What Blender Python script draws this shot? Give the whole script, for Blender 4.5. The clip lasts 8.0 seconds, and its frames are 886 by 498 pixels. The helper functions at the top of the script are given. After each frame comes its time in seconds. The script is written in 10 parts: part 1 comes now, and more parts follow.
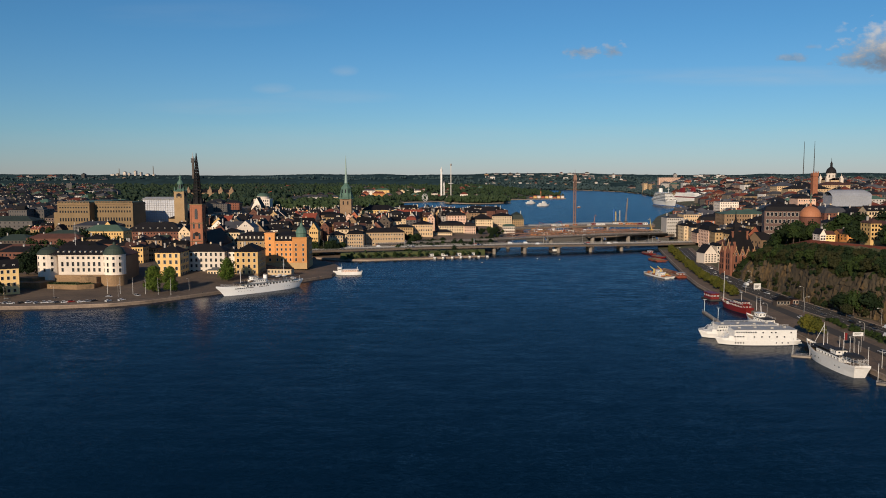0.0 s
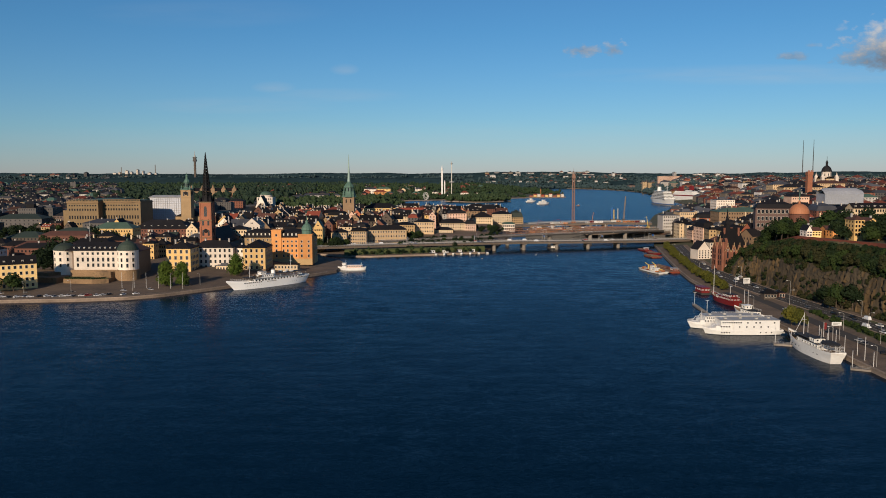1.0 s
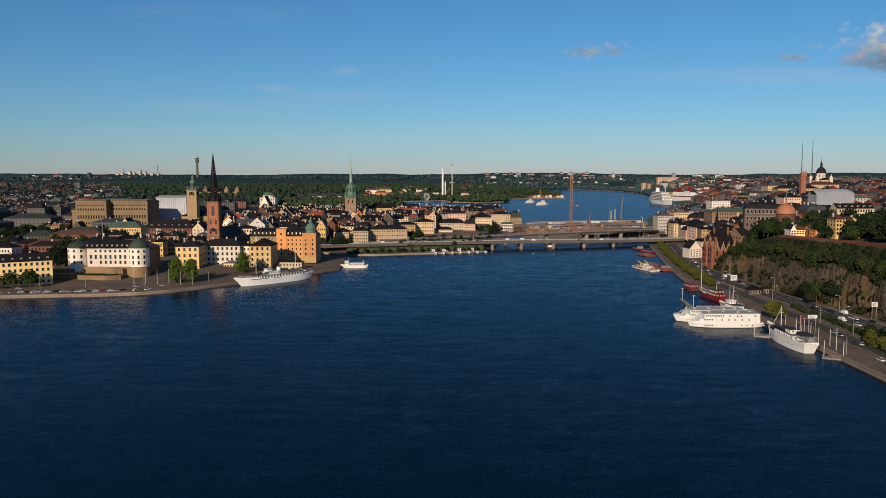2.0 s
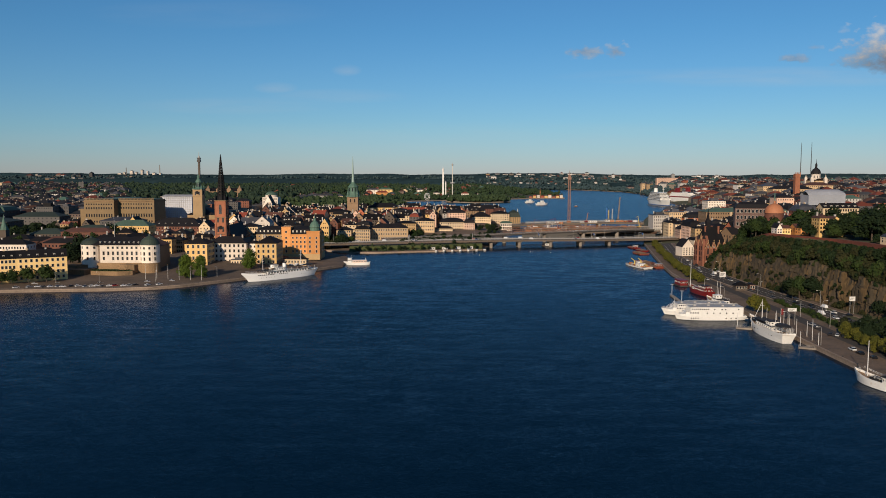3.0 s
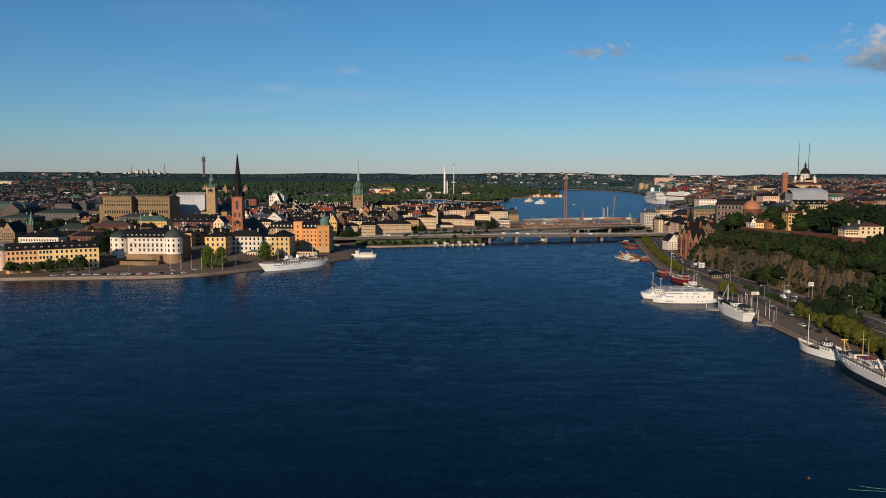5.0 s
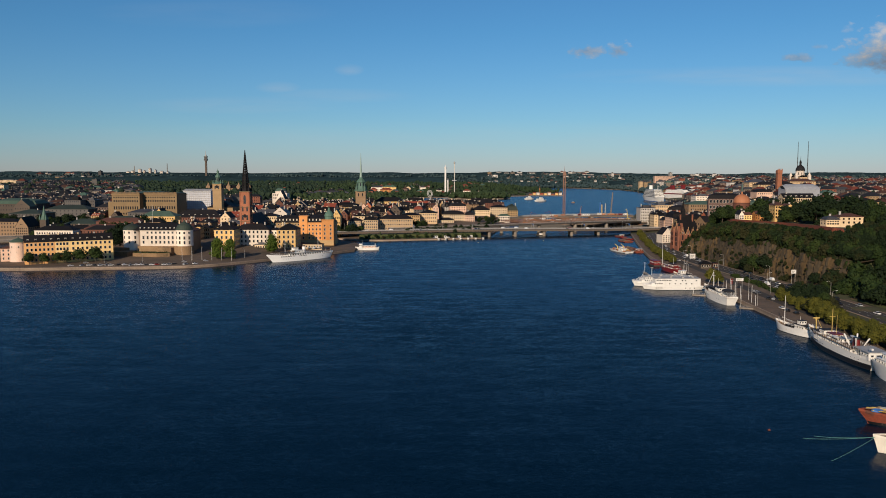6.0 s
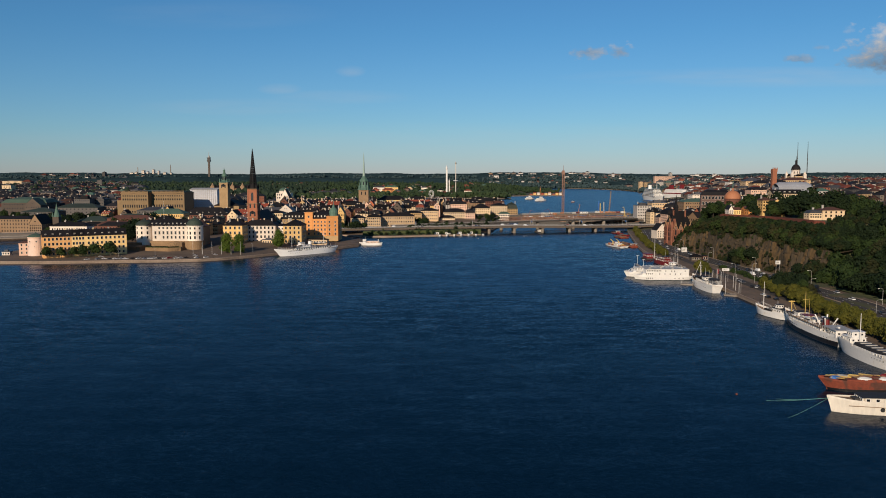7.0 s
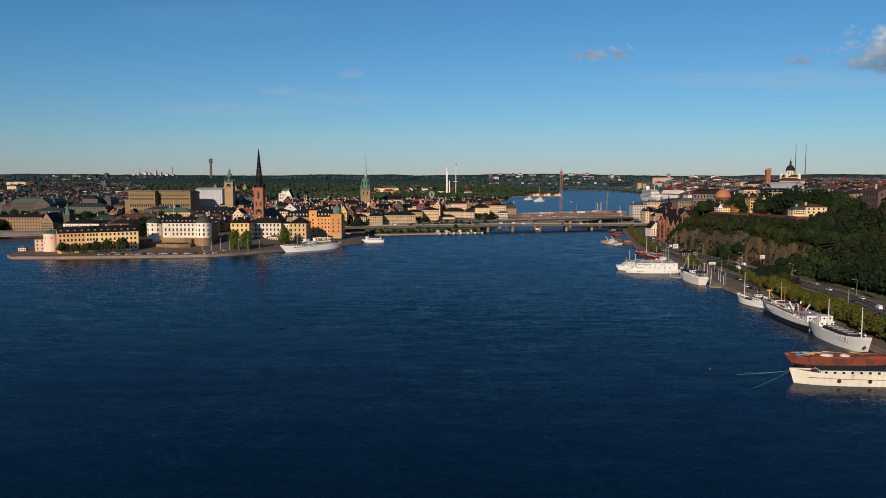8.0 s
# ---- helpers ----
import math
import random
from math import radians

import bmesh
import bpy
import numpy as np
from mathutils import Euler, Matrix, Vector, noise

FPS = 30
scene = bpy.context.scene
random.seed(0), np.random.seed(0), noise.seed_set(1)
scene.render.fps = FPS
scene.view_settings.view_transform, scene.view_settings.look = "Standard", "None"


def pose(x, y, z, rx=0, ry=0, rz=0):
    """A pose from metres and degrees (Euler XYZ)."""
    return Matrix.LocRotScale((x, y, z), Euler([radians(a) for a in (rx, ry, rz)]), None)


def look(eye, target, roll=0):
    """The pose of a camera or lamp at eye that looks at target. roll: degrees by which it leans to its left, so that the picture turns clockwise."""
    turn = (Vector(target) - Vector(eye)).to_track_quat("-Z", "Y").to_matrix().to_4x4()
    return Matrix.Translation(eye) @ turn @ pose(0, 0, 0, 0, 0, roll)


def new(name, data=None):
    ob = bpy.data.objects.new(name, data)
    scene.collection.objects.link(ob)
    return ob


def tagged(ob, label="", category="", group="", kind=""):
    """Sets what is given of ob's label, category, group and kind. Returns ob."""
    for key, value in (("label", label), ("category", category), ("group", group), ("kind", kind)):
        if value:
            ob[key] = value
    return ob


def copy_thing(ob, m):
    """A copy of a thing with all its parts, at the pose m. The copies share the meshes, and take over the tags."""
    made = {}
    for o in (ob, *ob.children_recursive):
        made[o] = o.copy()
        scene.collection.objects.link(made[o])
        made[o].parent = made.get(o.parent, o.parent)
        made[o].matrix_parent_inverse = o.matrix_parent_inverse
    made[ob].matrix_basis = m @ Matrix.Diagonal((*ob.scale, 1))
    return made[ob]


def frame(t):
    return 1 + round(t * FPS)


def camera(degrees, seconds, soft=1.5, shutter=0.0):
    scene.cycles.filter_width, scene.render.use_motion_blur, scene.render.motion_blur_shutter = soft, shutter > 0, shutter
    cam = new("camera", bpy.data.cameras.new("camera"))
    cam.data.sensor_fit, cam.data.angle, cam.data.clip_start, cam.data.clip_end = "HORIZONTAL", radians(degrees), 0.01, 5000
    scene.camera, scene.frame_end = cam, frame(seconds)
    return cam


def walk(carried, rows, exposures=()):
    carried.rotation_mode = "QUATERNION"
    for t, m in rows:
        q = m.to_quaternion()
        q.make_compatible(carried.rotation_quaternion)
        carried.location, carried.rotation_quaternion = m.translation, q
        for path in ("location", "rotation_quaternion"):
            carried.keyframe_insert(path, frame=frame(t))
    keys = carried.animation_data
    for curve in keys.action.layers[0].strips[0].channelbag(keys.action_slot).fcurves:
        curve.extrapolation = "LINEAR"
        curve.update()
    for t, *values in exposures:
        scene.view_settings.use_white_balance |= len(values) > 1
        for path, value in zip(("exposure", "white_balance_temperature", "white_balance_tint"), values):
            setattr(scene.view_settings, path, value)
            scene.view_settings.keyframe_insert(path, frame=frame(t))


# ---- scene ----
cam = camera(59.14, 8.0, soft=0.95)
# seconds, eye, then yaw, pitch and roll in degrees
PATH = [
    (0.0, (-47.48, 134.23, 81.89), 0.330, -5.473, -0.086),
    (0.5, (-48.00, 124.08, 81.88), 0.331, -5.540, -0.105),
    (1.0, (-47.94, 113.38, 81.89), 0.370, -5.569, -0.101),
    (1.5, (-47.18, 101.89, 81.94), 0.413, -5.531, -0.078),
    (3.0, (-45.72, 68.45, 81.89), 0.476, -5.489, 0.068),
    (3.5, (-45.53, 55.95, 82.04), 0.495, -5.492, 0.139),
    (4.0, (-45.40, 42.97, 82.12), 0.535, -5.490, 0.129),
    (4.5, (-45.25, 30.02, 81.87), 0.559, -5.488, 0.145),
    (6.0, (-44.60, -9.03, 76.37), 0.650, -5.526, 0.090),
    (6.5, (-44.00, -22.23, 74.39), 0.722, -5.498, 0.033),
    (7.0, (-43.60, -35.41, 72.61), 0.773, -5.428, 0.011),
    (7.5, (-43.38, -48.45, 71.25), 0.786, -5.342, 0.021),
    (8.0, (-43.10, -61.77, 70.02), 0.790, -5.294, 0.031),
]
walk(cam, [(t, pose(*eye, 0, 0, yaw) @ pose(0, 0, 0, 90 + pitch, 0, 0) @ pose(0, 0, 0, 0, 0, roll)) for t, eye, yaw, pitch, roll in PATH])

# ---- sky and sun ----
SUN_AZ, SUN_EL = radians(19.0), radians(20.0)      # sun stands behind the eye, to its left
to_sun = Vector((-math.sin(SUN_AZ) * math.cos(SUN_EL), -math.cos(SUN_AZ) * math.cos(SUN_EL), math.sin(SUN_EL)))
sun = new("sun", bpy.data.lights.new("sun", "SUN"))
sun.data.energy, sun.data.angle, sun.data.color = 5.0, radians(0.55), (1.0, 0.82, 0.62)
sun.matrix_world = look(tuple(to_sun * 500), (0, 0, 0))

world = bpy.data.worlds.new("sky")
scene.world = world
world.use_nodes = True
wn, wl = world.node_tree.nodes, world.node_tree.links
wn.clear()


def wnode(kind, **values):
    n = wn.new(kind)
    for k, v in values.items():
        n.inputs[k].default_value = v
    return n


def wmath(op, a, b=None, c=None):
    n = wn.new("ShaderNodeMath")
    n.operation = op
    for i, v in enumerate((a, b, c)):
        if v is None:
            continue
        if isinstance(v, (int, float)):
            n.inputs[i].default_value = v
        else:
            wl.new(v, n.inputs[i])
    return n.outputs[0]


sky = wn.new("ShaderNodeTexSky")
sky.sky_type = "NISHITA"
sky.sun_disc = False
sky.sun_elevation = SUN_EL
sky.sun_rotation = math.atan2(to_sun.x, to_sun.y)
sky.altitude, sky.air_density, sky.dust_density, sky.ozone_density = 0.0, 1.0, 0.1, 4.0
tint = wn.new("ShaderNodeMix")
tint.data_type, tint.blend_type = "RGBA", "MULTIPLY"
tint.inputs["Factor"].default_value = 1.0
grade = wn.new("ShaderNodeValToRGB")
grade.color_ramp.elements[0].position, grade.color_ramp.elements[0].color = 0.0, (0.62, 0.70, 0.97, 1)
grade.color_ramp.elements[1].position, grade.color_ramp.elements[1].color = 1.0, (0.41, 0.76, 0.95, 1)
for at_, colour_ in ((0.14, (0.54, 0.76, 0.96, 1)), (0.45, (0.43, 0.76, 0.95, 1))):
    grade.color_ramp.elements.new(at_).color = colour_
wl.new(grade.outputs["Color"], tint.inputs["B"])
wl.new(sky.outputs["Color"], tint.inputs["A"])
# clouds: a few small cumulus heaps and thin high streaks, far off in the east
geo = wn.new("ShaderNodeTexCoord")
sep = wn.new("ShaderNodeSeparateXYZ")
wl.new(geo.outputs["Generated"], sep.inputs[0])
ahead = wmath("MAXIMUM", sep.outputs["Y"], 0.02)
wl.new(wmath("MULTIPLY", wmath("MAXIMUM", sep.outputs["Z"], 0.0), 2.6), grade.inputs["Fac"])
su, sv = wmath("DIVIDE", sep.outputs["X"], ahead), wmath("DIVIDE", sep.outputs["Z"], ahead)
comb = wn.new("ShaderNodeCombineXYZ")
wl.new(su, comb.inputs[0])
wl.new(wmath("MULTIPLY", sv, 1.6), comb.inputs[1])
puffs = wnode("ShaderNodeTexNoise", Scale=42.0, Detail=7.0, Roughness=0.58)
wl.new(comb.outputs[0], puffs.inputs["Vector"])
wisps = wnode("ShaderNodeTexNoise", Scale=9.0, Detail=6.0, Roughness=0.6)
streak = wn.new("ShaderNodeCombineXYZ")
wl.new(wmath("MULTIPLY", su, 0.7), streak.inputs[0])
wl.new(wmath("MULTIPLY", sv, 6.0), streak.inputs[1])
wl.new(streak.outputs[0], wisps.inputs["Vector"])
gate = wmath("GREATER_THAN", sep.outputs["Y"], 0.1)


def heap(u, v, ru, rv, flat=0.5, ragged=3.0):
    """Density of one heap of cloud round (u, v), with a flatter underside."""
    du = wmath("DIVIDE", wmath("SUBTRACT", su, u), ru)
    dv = wmath("DIVIDE", wmath("SUBTRACT", sv, v), rv)
    low = wmath("MULTIPLY", wmath("MINIMUM", dv, 0.0), 1.0 / flat)
    dv = wmath("ADD", wmath("MAXIMUM", dv, 0.0), low)
    r = wmath("SQRT", wmath("ADD", wmath("MULTIPLY", du, du), wmath("MULTIPLY", dv, dv)))
    d = wmath("SUBTRACT", wmath("ADD", wmath("SUBTRACT", 1.0, r), wmath("MULTIPLY", wmath("SUBTRACT", puffs.outputs[0], 0.5), ragged)), 0.12)
    return wmath("MULTIPLY", wmath("MINIMUM", wmath("MAXIMUM", wmath("MULTIPLY", d, 1.7), 0.0), 1.0), gate)


cloud = wmath("MULTIPLY", heap(0.560, 0.140, 0.086, 0.060, 0.28, 1.7), 0.95)
for u, v, ru, rv, k in ((0.170, 0.153, 0.030, 0.011, 0.60), (0.208, 0.153, 0.018, 0.012, 0.6), (0.432, 0.144, 0.026, 0.008, 0.5), (0.456, 0.158, 0.012, 0.006, 0.3), (0.492, 0.178, 0.010, 0.006, 0.18)):
    cloud = wmath("MAXIMUM", cloud, wmath("MULTIPLY", heap(u, v, ru, rv, 0.7), k))


def band(u, v, ru, rv, k):
    du = wmath("DIVIDE", wmath("SUBTRACT", su, u), ru)
    dv = wmath("DIVIDE", wmath("SUBTRACT", sv, v), rv)
    r = wmath("ADD", wmath("MULTIPLY", du, du), wmath("MULTIPLY", dv, dv))
    d = wmath("MAXIMUM", wmath("SUBTRACT", 1.0, r), 0.0)
    w = wmath("MAXIMUM", wmath("SUBTRACT", wmath("MULTIPLY", wisps.outputs[0], 2.0), 0.55), 0.0)
    return wmath("MULTIPLY", wmath("MULTIPLY", d, wmath("MULTIPLY", w, k)), gate)


thin = band(0.42, 0.122, 0.30, 0.014, 0.30)
for u, v, ru, rv, k in ((-0.27, 0.086, 0.14, 0.012, 0.22), (-0.14, 0.098, 0.10, 0.010, 0.2), (0.10, 0.045, 0.75, 0.022, 0.16), (-0.22, 0.108, 0.03, 0.008, 0.3), (-0.13, 0.13, 0.02, 0.008, 0.3), (-0.30, 0.20, 0.16, 0.02, 0.08)):
    thin = wmath("MAXIMUM", thin, band(u, v, ru, rv, k))
shade = wn.new("ShaderNodeMix")
shade.data_type = "RGBA"
shade.inputs["A"].default_value = (2.1, 2.5, 3.1, 1)
shade.inputs["B"].default_value = (7.6, 6.9, 6.2, 1)
lift = wmath("ADD", wmath("MULTIPLY", wmath("SUBTRACT", sv, 0.138), 22.0), wmath("MULTIPLY", wmath("SUBTRACT", puffs.outputs[0], 0.5), 2.0))
wl.new(wmath("MINIMUM", wmath("MAXIMUM", lift, 0.0), 1.0), shade.inputs["Factor"])
over = wn.new("ShaderNodeMix")
over.data_type = "RGBA"
wl.new(cloud, over.inputs["Factor"])
high = wn.new("ShaderNodeMix")
high.data_type = "RGBA"
high.inputs["B"].default_value = (5.6, 6.0, 6.4, 1)
wl.new(thin, high.inputs["Factor"])
wl.new(tint.outputs["Result"], high.inputs["A"])
wl.new(high.outputs["Result"], over.inputs["A"])
wl.new(shade.outputs["Result"], over.inputs["B"])
background = wnode("ShaderNodeBackground", Strength=0.089)
wl.new(over.outputs["Result"], background.inputs["Color"])
out = wn.new("ShaderNodeOutputWorld")
wl.new(background.outputs[0], out.inputs["Surface"])
scene.view_settings.exposure = -0.07

# ---- materials ----
def surface(name, colour, rough=0.8, metal=0.0, grain=2.0, stain=0.12, spread=0.18, bump=0.15, blotch=0.0, second=None, spec=0.5, island=False, stretch=None):
    """A surface with fine grain, large stains and a shift of tone from thing to thing. second: the colour of blotches; stretch: scale of the grain along each axis."""
    m = bpy.data.materials.new(name)
    m.use_nodes = True
    n, l = m.node_tree.nodes, m.node_tree.links
    b = n["Principled BSDF"]
    b.inputs["Roughness"].default_value, b.inputs["Metallic"].default_value = rough, metal
    b.inputs["Specular IOR Level"].default_value = spec
    at = n.new("ShaderNodeTexCoord")
    where = at.outputs["Object"]
    if stretch:
        drawn = n.new("ShaderNodeMapping")
        drawn.inputs["Scale"].default_value = stretch
        l.new(where, drawn.inputs["Vector"])
        where = drawn.outputs[0]
    fine = n.new("ShaderNodeTexNoise")
    fine.inputs["Scale"].default_value, fine.inputs["Detail"].default_value = grain, 6.0
    big = n.new("ShaderNodeTexNoise")
    big.inputs["Scale"].default_value, big.inputs["Detail"].default_value = grain * 0.06, 4.0
    for t in (fine, big):
        l.new(where, t.inputs["Vector"])
    info = n.new("ShaderNodeObjectInfo")

    def ranged(source, lo, hi):
        r = n.new("ShaderNodeMapRange")
        r.inputs["To Min"].default_value, r.inputs["To Max"].default_value = lo, hi
        l.new(source, r.inputs["Value"])
        return r.outputs[0]

    def times(a, b_):
        q = n.new("ShaderNodeMath")
        q.operation = "MULTIPLY"
        l.new(a, q.inputs[0])
        l.new(b_, q.inputs[1])
        return q.outputs[0]

    tone = times(times(ranged(fine.outputs[0], 1 - stain * 1.6, 1 + stain * 1.6), ranged(big.outputs[0], 1 - stain * 2.2, 1 + stain * 2.2)), ranged(n.new("ShaderNodeNewGeometry").outputs["Random Per Island"] if island else info.outputs["Random"], 1 - spread, 1 + spread))
    base = n.new("ShaderNodeMix")
    base.data_type = "RGBA"
    base.inputs["A"].default_value = (*colour, 1)
    base.inputs["B"].default_value = (*(second or colour), 1)
    if second:
        edge = n.new("ShaderNodeMapRange")
        edge.inputs["From Min"].default_value, edge.inputs["From Max"].default_value = 0.62 - blotch, 0.70 - blotch
        mid = n.new("ShaderNodeTexNoise")
        mid.inputs["Scale"].default_value, mid.inputs["Detail"].default_value = grain * 0.25, 6.0
        l.new(where, mid.inputs["Vector"])
        l.new(mid.outputs[0], edge.inputs["Value"])
        l.new(edge.outputs[0], base.inputs["Factor"])
    else:
        base.inputs["Factor"].default_value = 0.0
    mul = n.new("ShaderNodeVectorMath")
    mul.operation = "SCALE"
    l.new(base.outputs["Result"], mul.inputs[0])
    l.new(tone, mul.inputs["Scale"])
    l.new(mul.outputs[0], b.inputs["Base Color"])
    if bump:
        bp = n.new("ShaderNodeBump")
        bp.inputs["Strength"].default_value, bp.inputs["Distance"].default_value = bump, 0.3 / max(grain, 0.1)
        l.new(fine.outputs[0], bp.inputs["Height"])
        l.new(bp.outputs[0], b.inputs["Normal"])
    return m


def glazing(name, colour=(0.012, 0.014, 0.018), rough=0.18):
    m = surface(name, colour, rough, 0.0, 1.5, 0.3, 0.5, 0.03)
    return m


PLASTER = {
    "white": surface("white_plaster", (0.70, 0.60, 0.50)),
    "blush": surface("pale_pink_plaster", (0.70, 0.52, 0.42)),
    "cream": surface("cream_plaster", (0.60, 0.45, 0.28)),
    "yellow": surface("yellow_plaster", (0.66, 0.42, 0.16)),
    "ochre": surface("ochre_plaster", (0.36, 0.235, 0.11)),
    "orange": surface("orange_plaster", (0.60, 0.255, 0.075)),
    "pink": surface("pink_plaster", (0.62, 0.40, 0.29)),
    "red": surface("red_plaster", (0.36, 0.105, 0.05)),
    "brown": surface("brown_stone", (0.23, 0.145, 0.08)),
    "grey": surface("grey_plaster", (0.36, 0.33, 0.30)),
    "palace": surface("ochre_brown_stone", (0.185, 0.122, 0.058)),
    "maroon": surface("dark_maroon_brick", (0.10, 0.058, 0.047)),
    "apricot": surface("apricot_plaster", (0.74, 0.39, 0.145)),
    "umber": surface("dark_brown_stone", (0.072, 0.053, 0.040)),
    "slate": surface("dark_grey_stone", (0.085, 0.077, 0.072)),
    "russet": surface("dull_red_plaster", (0.135, 0.050, 0.030)),
    "sand": surface("sand_plaster", (0.50, 0.345, 0.195)),
    "butter": surface("pale_yellow_plaster", (0.84, 0.57, 0.24)),
}
BRICK = surface("red_brick", (0.27, 0.10, 0.052), 0.9, grain=3.0, stain=0.16)
STONE = surface("dressed_stone", (0.20, 0.125, 0.065), 0.9, grain=1.2, stain=0.26, second=(0.13, 0.085, 0.045), blotch=0.04)
ROOF = {
    "black": surface("black_sheet_roof", (0.013, 0.012, 0.013), 0.7, 0.0, 1.5, 0.2, 0.35, spec=0.12),
    "grey": surface("grey_sheet_roof", (0.055, 0.055, 0.062), 0.55, 0.0, 1.5, 0.2, 0.3, spec=0.3),
    "red": surface("red_tile_roof", (0.20, 0.040, 0.02), 0.85, 0.0, 2.5, 0.2, 0.3),
    "brown": surface("brown_tile_roof", (0.075, 0.029, 0.019), 0.85, 0.0, 2.5, 0.2, 0.3),
    "green": surface("weathered_copper", (0.048, 0.085, 0.060), 0.75, 0.0, 1.2, 0.2, 0.25),
    "dark_green": surface("dark_copper", (0.022, 0.034, 0.024), 0.75, 0.0, 1.2, 0.2, 0.25),
}
COPPER = surface("bright_copper_patina", (0.070, 0.135, 0.10), 0.7, 0.0, 1.2, 0.2, 0.1)
PALECOPPER = surface("pale_copper_patina", (0.24, 0.33, 0.29), 0.6, 0.0, 1.2, 0.12, 0.05)
GLASS = glazing("window_glass")
FRAME = surface("window_frame_paint", (0.55, 0.50, 0.42), 0.6, grain=3.0, spread=0.05)
CONCRETE = surface("concrete", (0.20, 0.17, 0.14), 0.9, grain=0.8, stain=0.2)
DECKING = surface("bridge_concrete", (0.125, 0.094, 0.070), 0.9, grain=0.5, stain=0.22)
ASPHALT = surface("asphalt", (0.042, 0.036, 0.031), 0.92, grain=1.5, stain=0.15)
PAVING = surface("granite_paving", (0.112, 0.076, 0.050), 0.92, grain=0.9, stain=0.3, second=(0.085, 0.062, 0.043), blotch=0.06)
QUAYSTONE = surface("quay_granite", (0.24, 0.18, 0.135), 0.9, grain=0.7, stain=0.25)
EARTH = surface("earth_and_grass", (0.052, 0.054, 0.02), 0.95, grain=0.5, stain=0.25, second=(0.085, 0.062, 0.03), blotch=0.06)
LAWN = surface("lawn", (0.062, 0.075, 0.02), 0.95, grain=0.8, stain=0.2)
GRAVEL = surface("brown_gravel", (0.15, 0.09, 0.052), 0.95, grain=1.2, stain=0.24)
REDGRAVEL = surface("red_gravel", (0.17, 0.042, 0.022), 0.95, grain=1.0, stain=0.2)
CITYGROUND = surface("city_ground", (0.09, 0.075, 0.06), 0.95, grain=0.2, stain=0.2)
CRANEBROWN = surface("brown_painted_steel", (0.20, 0.105, 0.07), 0.7, grain=1.0, stain=0.15)
MASTBROWN = surface("faded_rust_steel", (0.25, 0.135, 0.095), 0.75, grain=1.0, stain=0.15)
SALMON = surface("salmon_sheet", (0.40, 0.155, 0.07), 0.7, grain=1.0, stain=0.12)
DARKBRICK = surface("dark_red_brick", (0.19, 0.072, 0.042), 0.9, grain=3.0, stain=0.2)
TOWERSTONE = surface("tower_plaster", (0.34, 0.225, 0.115), 0.9, grain=1.5, stain=0.15)
ROCK = surface("cliff_rock", (0.050, 0.037, 0.021), 0.95, grain=0.8, stain=0.45, bump=0.9, second=(0.085, 0.052, 0.020), blotch=0.11, stretch=(1.0, 1.0, 0.13))
TRUNK = surface("bark", (0.07, 0.05, 0.035), 0.95, grain=3.0, stain=0.2)
WOOD = surface("weathered_wood", (0.20, 0.13, 0.075), 0.85, grain=2.0, stain=0.2)
# Whiter than HULLWHITE to make up for grazing sun on the yacht.
YACHTWHITE = surface("brightened_white_ship_paint", (0.84, 0.83, 0.80), 0.35, grain=1.0, stain=0.04, spread=0.03)
HULLWHITE = surface("white_ship_paint", (0.69, 0.67, 0.63), 0.4, grain=1.0, stain=0.07, spread=0.05, second=(0.55, 0.47, 0.38), blotch=-0.04)
HULLBLACK = surface("black_ship_paint", (0.012, 0.012, 0.014), 0.4, grain=1.0, spread=0.1)
HULLRED = surface("red_ship_paint", (0.15, 0.013, 0.012), 0.45, grain=1.0, stain=0.1, spread=0.1)
RUST = surface("rust", (0.20, 0.042, 0.02), 0.85, grain=1.2, stain=0.3, second=(0.09, 0.032, 0.02), blotch=0.10)
HULLWORN = surface("worn_white_hull_paint", (0.60, 0.55, 0.47), 0.5, grain=1.2, stain=0.14, spread=0.05, second=(0.36, 0.27, 0.18), blotch=0.02, stretch=(1.0, 1.0, 0.25))
TARP = surface("black_tarpaulin", (0.018, 0.017, 0.018), 0.75, grain=1.5, stain=0.2)
YELLOWSTEEL = surface("yellow_steel", (0.52, 0.36, 0.10), 0.5, grain=1.0, spread=0.08)
ORANGESTEEL = surface("orange_steel", (0.36, 0.13, 0.04), 0.5, grain=1.0, spread=0.08)
BLUEPAINT = surface("blue_paint", (0.03, 0.12, 0.35), 0.6, grain=1.0)
STEEL = surface("painted_steel", (0.38, 0.36, 0.33), 0.5, 0.2, 2.0, spread=0.1)
DARKSTEEL = surface("dark_steel", (0.05, 0.045, 0.04), 0.6, 0.2, 2.0, spread=0.1)
LAMPWHITE = surface("pole_paint", (0.62, 0.60, 0.57), 0.5, grain=2.0, spread=0.05)
HALLGREY = surface("grey_fabric_roof", (0.30, 0.31, 0.34), 0.6, grain=0.4, stain=0.15)
SHEETING = surface("scaffold_sheeting", (0.46, 0.47, 0.51), 0.6, grain=0.6, stain=0.15)
ROPE = surface("green_rope", (0.12, 0.30, 0.24), 0.9, grain=4.0)
RUBBER = surface("tyre_rubber", (0.015, 0.015, 0.015), 0.9, grain=4.0)
CARS = [surface("car_paint_" + k, c, 0.3, 0.1, 2.0, 0.03, 0.1, 0.0) for k, c in (("white", (0.7, 0.7, 0.7)), ("black", (0.012, 0.012, 0.014)), ("silver", (0.35, 0.36, 0.38)), ("red", (0.35, 0.02, 0.015)), ("blue", (0.03, 0.06, 0.18)), ("grey", (0.08, 0.08, 0.085)))]


